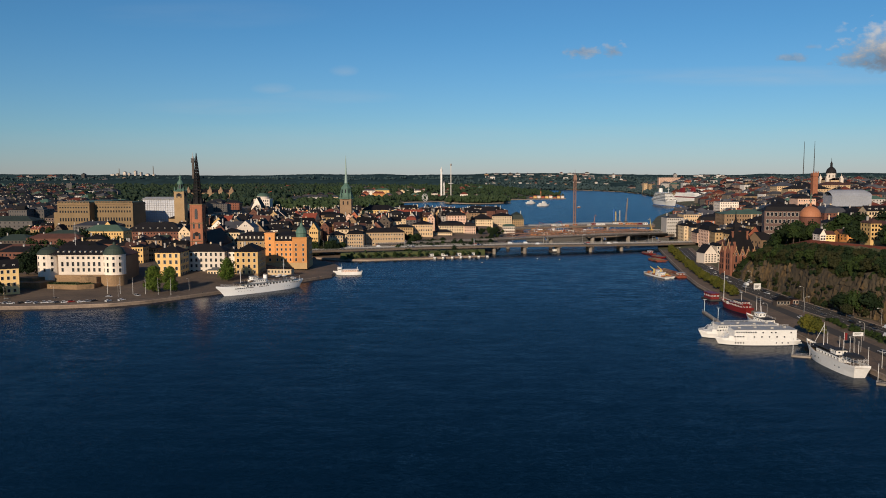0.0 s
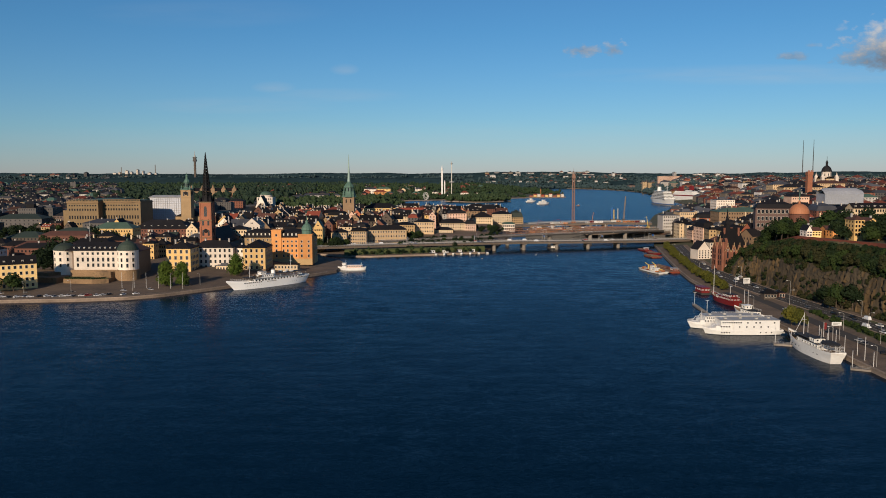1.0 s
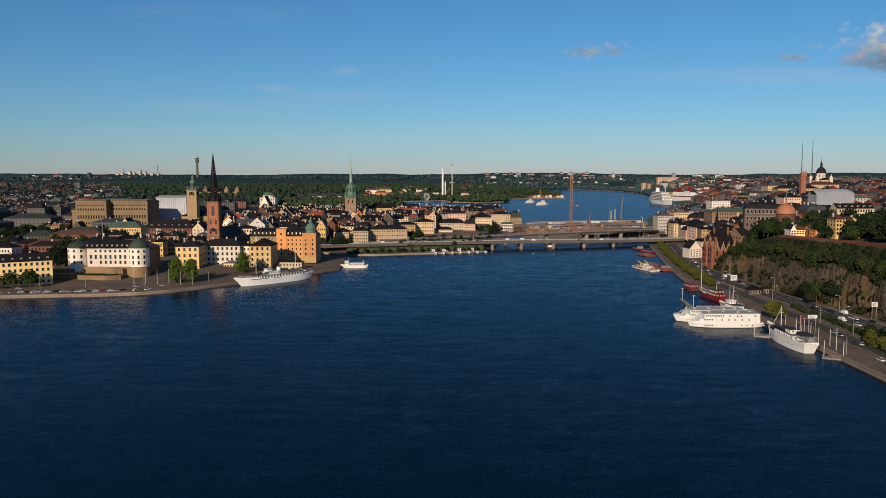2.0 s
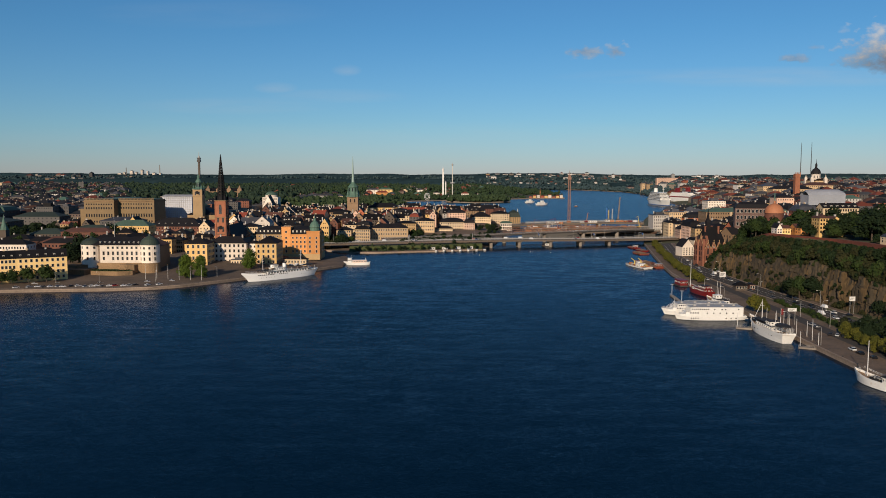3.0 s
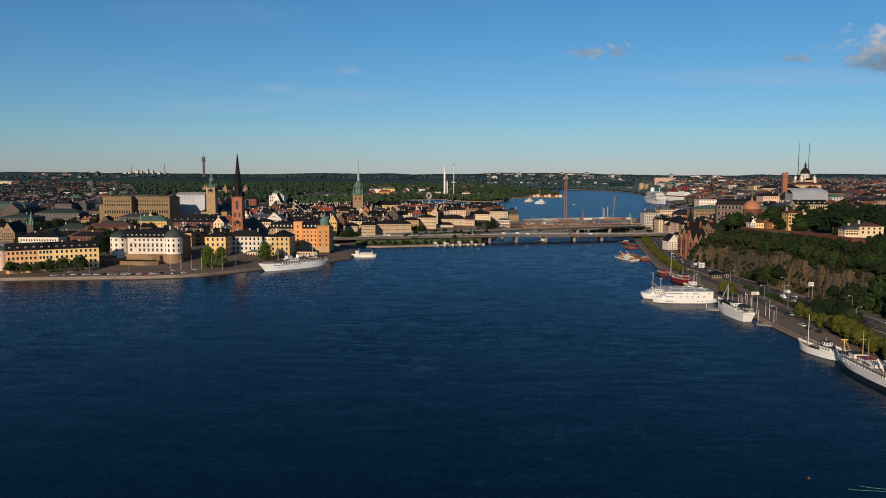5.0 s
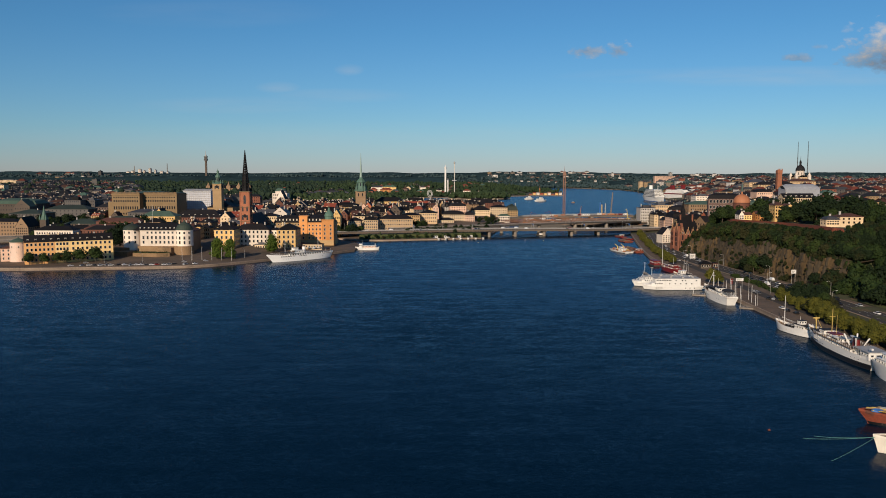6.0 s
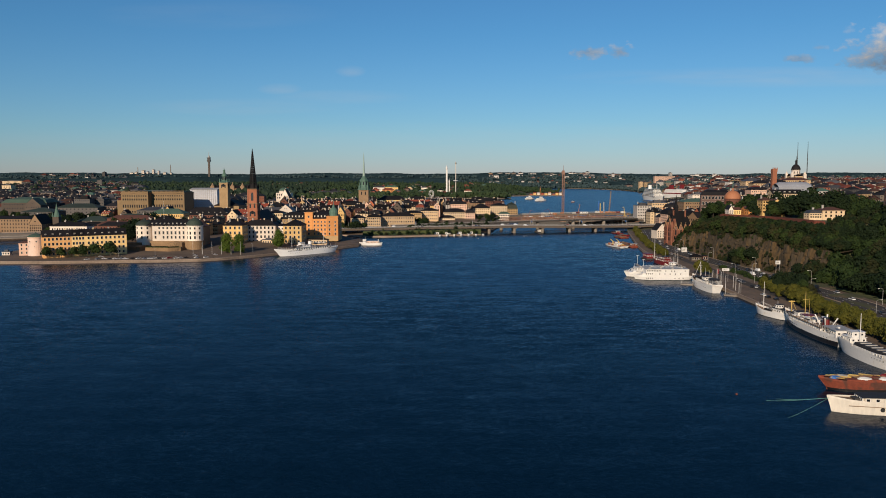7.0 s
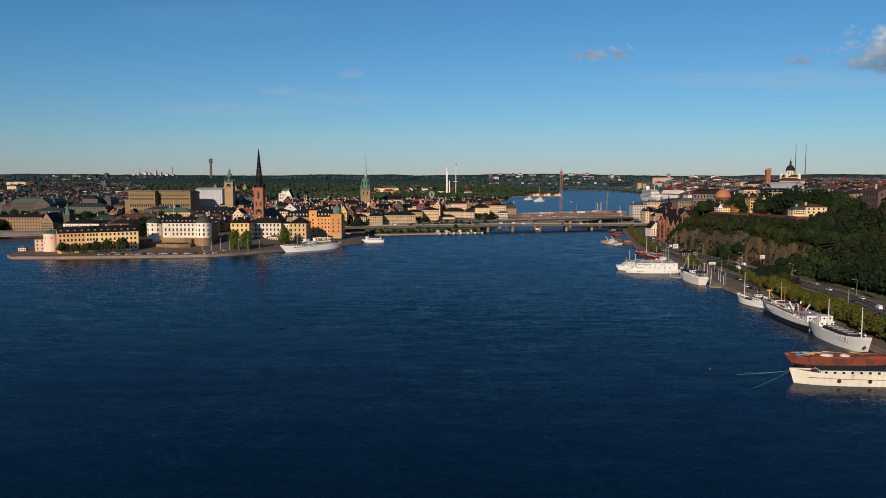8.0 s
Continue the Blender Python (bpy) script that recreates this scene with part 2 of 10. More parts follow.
def leaves(name, a, b, far=False):
    """Leaves: tone shifts from tuft to tuft and tree to tree; a little light passes through."""
    m = bpy.data.materials.new(name)
    m.use_nodes = True
    n, l = m.node_tree.nodes, m.node_tree.links
    p = n["Principled BSDF"]
    p.inputs["Roughness"].default_value = 0.75
    p.inputs["Specular IOR Level"].default_value = 0.2
    g, o = n.new("ShaderNodeNewGeometry"), n.new("ShaderNodeObjectInfo")
    mix = n.new("ShaderNodeMix")
    mix.data_type = "RGBA"
    mix.inputs["A"].default_value, mix.inputs["B"].default_value = (*a, 1), (*b, 1)
    add = n.new("ShaderNodeMath")
    add.operation = "MULTIPLY_ADD"
    add.inputs[1].default_value = 0.6
    half = n.new("ShaderNodeMath")
    half.operation = "MULTIPLY"
    half.inputs[1].default_value = 0.5
    l.new(o.outputs["Random"], half.inputs[0])
    l.new(g.outputs["Random Per Island"], add.inputs[0])
    l.new(half.outputs[0], add.inputs[2])
    l.new(add.outputs[0], mix.inputs["Factor"])
    l.new(mix.outputs["Result"], p.inputs["Base Color"])
    tr = n.new("ShaderNodeBsdfTranslucent")
    l.new(mix.outputs["Result"], tr.inputs["Color"])
    ms = n.new("ShaderNodeMixShader")
    ms.inputs[0].default_value = 0.15
    l.new(p.outputs[0], ms.inputs[1])
    l.new(tr.outputs[0], ms.inputs[2])
    l.new(ms.outputs[0], n["Material Output"].inputs["Surface"])
    return m


LEAF = [
    leaves("maple_leaves", (0.010, 0.025, 0.006), (0.032, 0.050, 0.010)),
    leaves("dark_leaves", (0.005, 0.013, 0.004), (0.014, 0.026, 0.007)),
    leaves("olive_leaves", (0.013, 0.019, 0.006), (0.033, 0.033, 0.010)),
]
WILLOW = leaves("willow_leaves", (0.044, 0.053, 0.008), (0.110, 0.102, 0.014))
BRIGHT = leaves("bright_leaves", (0.040, 0.074, 0.010), (0.095, 0.130, 0.017))
PARKLEAF = leaves("park_woodland", (0.017, 0.036, 0.017), (0.040, 0.062, 0.024))
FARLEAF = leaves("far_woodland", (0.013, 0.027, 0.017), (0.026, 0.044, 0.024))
# Blue-grey leaf tone with the haze of distance put into the colour.
HILLLEAF = leaves("hazed_hill_woods", (0.034, 0.060, 0.064), (0.048, 0.078, 0.082))


def water_surface():
    """Lake water: the slope of small waves at three sizes turns the normal; gusts lie on it in long patches."""
    m = bpy.data.materials.new("lake_water")
    m.use_nodes = True
    n, l = m.node_tree.nodes, m.node_tree.links
    p = n["Principled BSDF"]
    p.inputs["Base Color"].default_value = (0.0004, 0.0090, 0.0225, 1)
    p.inputs["IOR"].default_value = 1.333
    p.inputs["Specular IOR Level"].default_value = 0.17
    p.inputs["Roughness"].default_value = 0.2
    at = n.new("ShaderNodeTexCoord")

    def vmath(op, a, b=None):
        q = n.new("ShaderNodeVectorMath")
        q.operation = op
        l.new(a, q.inputs[0])
        if b is not None:
            if isinstance(b, tuple):
                q.inputs[1].default_value = b
            else:
                l.new(b, q.inputs[1])
        return q.outputs[0]

    mp = n.new("ShaderNodeMapping")
    mp.inputs["Scale"].default_value = (0.010, 0.0035, 0.01)
    mp.inputs["Rotation"].default_value = (0, 0, radians(-32))
    l.new(at.outputs["Object"], mp.inputs["Vector"])
    gust = n.new("ShaderNodeTexNoise")
    gust.inputs["Scale"].default_value, gust.inputs["Detail"].default_value = 1.0, 7.0
    l.new(mp.outputs[0], gust.inputs["Vector"])
    st = n.new("ShaderNodeMapRange")
    st.inputs["From Min"].default_value, st.inputs["From Max"].default_value = 0.36, 0.66
    st.inputs["To Min"].default_value, st.inputs["To Max"].default_value = 0.7, 1.25
    l.new(gust.outputs[0], st.inputs["Value"])
    total = None
    for scale, stretch, turn, ax, ay in ((2.4, 1.7, 12, 0.42, 0.44), (0.55, 2.0, -8, 0.13, 0.25), (0.085, 1.8, 20, 0.07, 0.12), (0.035, 7.0, -24, 0.03, 0.09)):
        mp = n.new("ShaderNodeMapping")
        mp.inputs["Scale"].default_value = (scale, scale * stretch, scale)
        mp.inputs["Rotation"].default_value = (0, 0, radians(turn))
        l.new(at.outputs["Object"], mp.inputs["Vector"])
        t = n.new("ShaderNodeTexNoise")
        t.inputs["Scale"].default_value, t.inputs["Detail"].default_value, t.inputs["Roughness"].default_value = 1.0, 3.0, 0.5
        l.new(mp.outputs[0], t.inputs["Vector"])
        d = vmath("MULTIPLY", vmath("SUBTRACT", t.outputs["Color"], (0.5, 0.5, 0.5)), (ax, ay, 0.0))
        total = d if total is None else vmath("ADD", total, d)
    sc = n.new("ShaderNodeVectorMath")
    sc.operation = "SCALE"
    l.new(total, sc.inputs[0])
    l.new(st.outputs[0], sc.inputs["Scale"])
    nrm = vmath("NORMALIZE", vmath("ADD", sc.outputs[0], (0.0, -0.08, 1.0)))
    l.new(nrm, p.inputs["Normal"])
    return m


WATER = water_surface()

# ---- building blocks ----
def mesh_of(name, bm, material):
    me = bpy.data.meshes.new(name)
    bm.normal_update()
    bm.to_mesh(me)
    bm.free()
    for m in (material if isinstance(material, (list, tuple)) else [material]):
        me.materials.append(m)
    return me


def part(name, bm, material, parent, label=""):
    """Links a bmesh as one mesh object under a thing or a part."""
    ob = new(name, mesh_of(name, bm, material))
    ob.parent = parent
    return tagged(ob, label)


def piece(name, me, parent, m=None):
    """A part on a shared mesh, at the local pose m."""
    ob = new(name, me)
    ob.parent = parent
    if m is not None:
        ob.matrix_basis = m
    return ob


def thing(name, label, category, m=None, group="", kind=""):
    ob = new(name)
    ob.empty_display_size = 1.0
    if m is not None:
        ob.matrix_basis = m
    return tagged(ob, label, category, group, kind)


def solid(name, bm, material, label, category="", kind="structure", m=None):
    ob = new(name, mesh_of(name, bm, material))
    if m is not None:
        ob.matrix_basis = m
    return tagged(ob, label, category, kind=kind)


def box(bm, x0, x1, y0, y1, z0, z1, slot=0, taper=0.0):
    t = taper
    v = [bm.verts.new(p) for p in ((x0, y0, z0), (x1, y0, z0), (x1, y1, z0), (x0, y1, z0), (x0 + t, y0 + t, z1), (x1 - t, y0 + t, z1), (x1 - t, y1 - t, z1), (x0 + t, y1 - t, z1))]
    for f in ((3, 2, 1, 0), (4, 5, 6, 7), (0, 1, 5, 4), (1, 2, 6, 5), (2, 3, 7, 6), (3, 0, 4, 7)):
        bm.faces.new([v[i] for i in f]).material_index = slot
    return bm


def prism(bm, outline, z0, z1, slot=0):
    """An upright prism over an outline that runs counter-clockwise."""
    lo, hi = [bm.verts.new((x, y, z0)) for x, y in outline], [bm.verts.new((x, y, z1)) for x, y in outline]
    k = len(lo)
    for i in range(k):
        bm.faces.new((lo[i], lo[(i + 1) % k], hi[(i + 1) % k], hi[i])).material_index = slot
    bm.faces.new(hi).material_index = slot
    bm.faces.new(lo[::-1]).material_index = slot
    return bm


def lathe(bm, profile, x=0.0, y=0.0, n=16, slot=0, turn=0.0):
    """A turned body: profile of (radius, height) from below upwards."""
    rings = []
    for r, z in profile:
        if r < 1e-4:
            rings.append([bm.verts.new((x, y, z))])
        else:
            rings.append([bm.verts.new((x + r * math.cos(turn + 2 * math.pi * i / n), y + r * math.sin(turn + 2 * math.pi * i / n), z)) for i in range(n)])
    for a, b in zip(rings, rings[1:]):
        for i in range(n):
            j = (i + 1) % n
            if len(a) == 1 and len(b) == 1:
                continue
            if len(a) == 1:
                f = (a[0], b[j], b[i])
            elif len(b) == 1:
                f = (a[i], a[j], b[0])
            else:
                f = (a[i], a[j], b[j], b[i])
            bm.faces.new(f).material_index = slot
    if len(rings[0]) > 1:
        bm.faces.new(rings[0][::-1]).material_index = slot
    if len(rings[-1]) > 1:
        bm.faces.new(rings[-1]).material_index = slot
    return bm


def rod(bm, a, b, r, n=6, slot=0, r2=None):
    a, b = Vector(a), Vector(b)
    q = (b - a).to_track_quat("Z", "Y").to_matrix()
    r2 = r if r2 is None else r2
    lo = [bm.verts.new(a + q @ Vector((r * math.cos(2 * math.pi * i / n), r * math.sin(2 * math.pi * i / n), 0))) for i in range(n)]
    hi = [bm.verts.new(b + q @ Vector((r2 * math.cos(2 * math.pi * i / n), r2 * math.sin(2 * math.pi * i / n), 0))) for i in range(n)]
    for i in range(n):
        bm.faces.new((lo[i], lo[(i + 1) % n], hi[(i + 1) % n], hi[i])).material_index = slot
    bm.faces.new(lo[::-1]).material_index = slot
    bm.faces.new(hi).material_index = slot
    return bm


def gable(bm, w, d, z0, z1, over=0.35, along="x", x=0.0, y=0.0, thick=0.25):
    """A pitched roof over a w x d plan, ridge along x or y, with thickness at its eaves."""
    a, b = w / 2 + over, d / 2 + over
    half, run = (b, a) if along == "x" else (a, b)
    section = [(-half, z0), (0.0, z1), (half, z0), (half, z0 + thick), (0.0, z1 + thick), (-half, z0 + thick)]
    ends = []
    for s in (-run, run):
        ends.append([bm.verts.new((x + s, y + p, z) if along == "x" else (x - p, y + s, z)) for p, z in section])
    lo, hi = ends
    for i in range(6):
        j = (i + 1) % 6
        bm.faces.new((lo[j], lo[i], hi[i], hi[j]))
    for e, flip in ((lo, False), (hi, True)):
        for f in ((0, 1, 4, 5), (1, 2, 3, 4)):
            bm.faces.new([e[k] for k in (f if not flip else f[::-1])])
    return bm


def hip(bm, w, d, z0, z1, over=0.4, inset=None, x=0.0, y=0.0, thick=0.3):
    """A hipped roof; inset: how far the ridge's ends lie inside the short walls."""
    a, b = w / 2 + over, d / 2 + over
    i_ = min(a, b) * 0.95 if inset is None else inset
    if a >= b:
        top = [(-(a - i_), 0), (a - i_, 0)]
    else:
        top = [(0, -(b - i_)), (0, b - i_)]
    lo = [bm.verts.new((x + p[0], y + p[1], z0)) for p in ((-a, -b), (a, -b), (a, b), (-a, b))]
    v = [bm.verts.new((x + p[0], y + p[1], z0 + thick)) for p in ((-a, -b), (a, -b), (a, b), (-a, b))]
    t = [bm.verts.new((x + p[0], y + p[1], z1)) for p in top]
    for i in range(4):
        bm.faces.new((lo[i], lo[(i + 1) % 4], v[(i + 1) % 4], v[i]))
    if a >= b:
        fs = ((v[0], v[1], t[1], t[0]), (v[1], v[2], t[1]), (v[2], v[3], t[0], t[1]), (v[3], v[0], t[0]))
    else:
        fs = ((v[0], v[1], t[0]), (v[1], v[2], t[1], t[0]), (v[2], v[3], t[1]), (v[3], v[0], t[0], t[1]))
    for f in fs:
        bm.faces.new(f)
    bm.faces.new(lo[::-1])
    return bm


def mansard(bm, w, d, z0, z1, over=0.35, x=0.0, y=0.0):
    """A broken roof: a steep lower slope and a flat upper one."""
    zm = z0 + (z1 - z0) * 0.62
    k = min(w, d) * 0.12
    box(bm, x - w / 2 - over, x + w / 2 + over, y - d / 2 - over, y + d / 2 + over, z0, z0 + 0.25)
    box(bm, x - w / 2, x + w / 2, y - d / 2, y + d / 2, z0 + 0.25, zm, taper=k)
    hip(bm, w - 2 * k, d - 2 * k, zm, z1, 0.0, None, x, y, 0.02)
    return bm


WINDOW_MESHES = {}


def window_mesh(w, h, frame_material=None):
    """A window: outer casing, a mullion and a glazed pane set back in it. Its middle is the origin, it looks along -y."""
    key = (round(w, 2), round(h, 2), frame_material.name if frame_material else "")
    if key not in WINDOW_MESHES:
        bm = bmesh.new()
        a, b, t = w / 2, h / 2, 0.13

        def loop(e, y):
            return [bm.verts.new(p) for p in ((-a - e, y, -b - e), (a + e, y, -b - e), (a + e, y, b + e), (-a - e, y, b + e))]

        back, front, lip, deep = loop(t, 0.10), loop(t, -0.12), loop(0, -0.12), loop(0, -0.02)
        for p, q in ((back, front), (front, lip), (lip, deep)):
            for i in range(4):
                bm.faces.new((p[i], p[(i + 1) % 4], q[(i + 1) % 4], q[i])).material_index = 0
        bm.faces.new(deep).material_index = 1
        WINDOW_MESHES[key] = mesh_of("window", bm, [frame_material or FRAME, GLASS])
    return WINDOW_MESHES[key]


def facade_windows(parent, a, b, z_rows, n, w=1.2, h=1.9, margin=0.0, frame_material=None, skip=()):
    """Rows of windows, each a part of its own, along the wall from a to b (seen from outside, a is its left end)."""
    a, b = Vector((*a, 0)), Vector((*b, 0))
    run = b - a
    turn = math.degrees(math.atan2(run.y, run.x))
    for r, z in enumerate(z_rows):
        hh = h[r] if isinstance(h, (list, tuple)) else h
        me = window_mesh(w, hh, frame_material)
        for i in range(n):
            if (r, i) in skip:
                continue
            p = a + run * (margin + (1 - 2 * margin) * (i + 0.5) / n)
            piece("window", me, parent, pose(p.x, p.y, z, 0, 0, turn))


def joined_windows(bm, a, b, z_rows, n, w=1.1, h=1.6, margin=0.04):
    """Small recess-and-frame windows of a house too far off for single parts."""
    a, b = Vector((*a, 0)), Vector((*b, 0))
    run = b - a
    u = run.normalized()
    nrm = Vector((u.y, -u.x, 0))
    for z in z_rows:
        for i in range(n):
            p = a + run * (margin + (1 - 2 * margin) * (i + 0.5) / n)
            q = [p + u * sx * w / 2 + nrm * 0.06 + Vector((0, 0, z + sz * h / 2)) for sx, sz in ((-1, -1), (1, -1), (1, 1), (-1, 1))]
            back = [c - nrm * 0.1 for c in q]
            vq, vb = [bm.verts.new(c) for c in q], [bm.verts.new(c) for c in back]
            bm.faces.new(vq)
            for k in range(4):
                bm.faces.new((vb[k], vb[(k + 1) % 4], vq[(k + 1) % 4], vq[k]))


TAKEN = []
NAMES = {"white": "white", "cream": "cream", "yellow": "yellow", "ochre": "ochre", "orange": "orange", "pink": "pink", "red": "red", "brown": "brown stone", "grey": "grey", "umber": "dark brown stone", "slate": "dark grey stone", "russet": "dull red", "butter": "pale yellow", "sand": "sand-coloured", "apricot": "apricot", "maroon": "dark maroon brick"}
ROOFNAMES = {"black": "black sheet-metal", "grey": "grey sheet-metal", "red": "red tiled", "brown": "brown tiled", "green": "green copper", "dark_green": "dark green copper"}


def house(x, y, w, d, z0, eave, ridge, wall="cream", roof="black", style="hip", rot=0.0, floors=4, bays=0, name="town_house", label="", category="house", fine=False, chimneys=1, dormers=0, group="", win=(1.15, 1.8), sides=True, rng=random):
    """A house with walls, roof, windows, chimneys and dormers. x, y: the middle of its front; it reaches d back; heights are above the water."""
    hgt, rise = eave - z0, ridge - z0
    ux, uy = math.cos(radians(rot)), math.sin(radians(rot))
    for k in range(max(1, int(w / d) + 1)):
        s = -w / 2 + w * (k + 0.5) / max(1, int(w / d) + 1)
        TAKEN.append((x + ux * s - uy * d / 2, y + uy * s + ux * d / 2, min(w, d) * 0.5))
    ob = thing(name, label or "%s plaster town house with a %s roof" % (NAMES[wall], ROOFNAMES[roof]), category, pose(x, y, z0, 0, 0, rot), group)
    bm = bmesh.new()
    box(bm, -w / 2, w / 2, 0, d, -3.0, hgt)
    if style == "gable_y":
        v = [bm.verts.new(p) for p in ((-w / 2, 0.0, hgt), (w / 2, 0.0, hgt), (0, 0.0, rise - 0.1), (-w / 2, d, hgt), (w / 2, d, hgt), (0, d, rise - 0.1))]
        bm.faces.new((v[0], v[1], v[2])), bm.faces.new((v[4], v[3], v[5]))
    elif style == "gable_x":
        v = [bm.verts.new(p) for p in ((-w / 2, 0, hgt), (-w / 2, d, hgt), (-w / 2, d / 2, rise - 0.1), (w / 2, 0, hgt), (w / 2, d, hgt), (w / 2, d / 2, rise - 0.1))]
        bm.faces.new((v[1], v[0], v[2])), bm.faces.new((v[3], v[4], v[5]))
    box(bm, -w / 2 - 0.18, w / 2 + 0.18, -0.18, d + 0.18, hgt - 0.55, hgt - 0.05)
    part("wall", bm, PLASTER[wall], ob)
    bm = bmesh.new()
    if style == "hip":
        hip(bm, w, d, hgt, rise, 0.45, None, 0, d / 2)
    elif style == "mansard":
        mansard(bm, w, d, hgt, rise, 0.35, 0, d / 2)
    elif style == "flat":
        box(bm, -w / 2 - 0.3, w / 2 + 0.3, -0.3, d + 0.3, hgt, hgt + 0.5)
        box(bm, -w / 4, w / 5, d * 0.3, d * 0.7, hgt + 0.5, max(rise, hgt + 2.0))
    elif style == "gable_y":
        gable(bm, w, d, hgt, rise, 0.25, "y", 0, d / 2, 0.2)
    else:
        gable(bm, w, d, hgt, rise, 0.3, "x", 0, d / 2, 0.2)
    part("roof", bm, ROOF[roof], ob)
    per = hgt / floors
    rows = [per * (k + 0.55) for k in range(floors)]
    n = bays or max(2, int(w / 3.6))
    nd = max(2, int(d / 4.0))
    ww, wh = win
    wh = min(wh, per * 0.58)
    if fine:
        facade_windows(ob, (-w / 2, 0), (w / 2, 0), rows, n, ww, wh, 0.03)
        if sides:
            facade_windows(ob, (w / 2, 0), (w / 2, d), rows, nd, ww, wh, 0.05)
    else:
        bm = bmesh.new()
        joined_windows(bm, (-w / 2, 0), (w / 2, 0), rows, n, ww, wh)
        if sides:
            joined_windows(bm, (w / 2, 0), (w / 2, d), rows, nd, ww, wh)
            joined_windows(bm, (-w / 2, d), (-w / 2, 0), rows, nd, ww, wh)
        if style == "gable_y" and rise - hgt > 4:
            joined_windows(bm, (-1.6, 0), (1.6, 0), [hgt + (rise - hgt) * 0.3], 2, 0.8, 1.1)
        tagged(part("glazing", bm, GLASS, ob), kind="stuff")
    for k in range(chimneys):
        bm = bmesh.new()
        cx, cy = rng.uniform(-w * 0.35, w * 0.35), d / 2 + rng.uniform(-0.5, 0.5)
        box(bm, cx - 0.6, cx + 0.6, cy - 0.45, cy + 0.45, hgt + (rise - hgt) * 0.5, rise + 1.1)
        box(bm, cx - 0.7, cx + 0.7, cy - 0.55, cy + 0.55, rise + 1.1, rise + 1.3)
        part("chimney", bm, PLASTER["cream" if k % 2 else "grey"], ob)
    if dormers:
        zc = hgt + (rise - hgt) * 0.30
        for k in range(dormers):
            bm = bmesh.new()
            cx = -w / 2 + w * (k + 0.5) / dormers
            yb = d / 2 * 0.30
            box(bm, cx - 0.6, cx + 0.6, yb - 0.5, yb + 2.0, zc - 0.8, zc + 0.9)
            box(bm, cx - 0.8, cx + 0.8, yb - 0.7, yb + 2.2, zc + 0.9, zc + 1.05)
            dm = part("dormer", bm, FRAME, ob)
            bm = bmesh.new()
            box(bm, cx - 0.4, cx + 0.4, yb - 0.54, yb - 0.46, zc - 0.4, zc + 0.7)
            part("pane", bm, GLASS, dm)
    return ob


def tufts(rng, lobes, count, size):
    """Vertices and faces of many small bent leaf tufts scattered over the skins of lobes (x, y, z, r, squash)."""
    vs, fs = [], []
    weight = [r * r for *_, r, _ in lobes]
    total = sum(weight)
    for (x, y, z, r, q), wgt in zip(lobes, weight):
        for _ in range(max(6, int(count * wgt / total))):
            a, c = rng.uniform(0, 2 * math.pi), rng.uniform(-0.55, 1.0)
            s = math.sqrt(1 - c * c)
            rr = r * rng.uniform(0.72, 1.08)
            p = Vector((x + rr * s * math.cos(a), y + rr * s * math.sin(a), z + rr * q * c))
            nrm = Vector((s * math.cos(a) + rng.uniform(-0.6, 0.6), s * math.sin(a) + rng.uniform(-0.6, 0.6), c + rng.uniform(-0.3, 0.7))).normalized()
            t = nrm.orthogonal().normalized()
            b = nrm.cross(t)
            k = size * rng.uniform(0.6, 1.35)
            i = len(vs)
            turn = rng.uniform(0, 6.28)
            e1, e2 = t * math.cos(turn) + b * math.sin(turn), b * math.cos(turn) - t * math.sin(turn)
            vs += [p + e1 * k, p + e2 * k * 0.8 + nrm * k * 0.25, p - e1 * k * 0.9, p - e2 * k * 0.85 + nrm * k * 0.2, p + nrm * k * 0.55]
            fs += [(i, i + 1, i + 4), (i + 1, i + 2, i + 4), (i + 2, i + 3, i + 4), (i + 3, i, i + 4)]
    return vs, fs


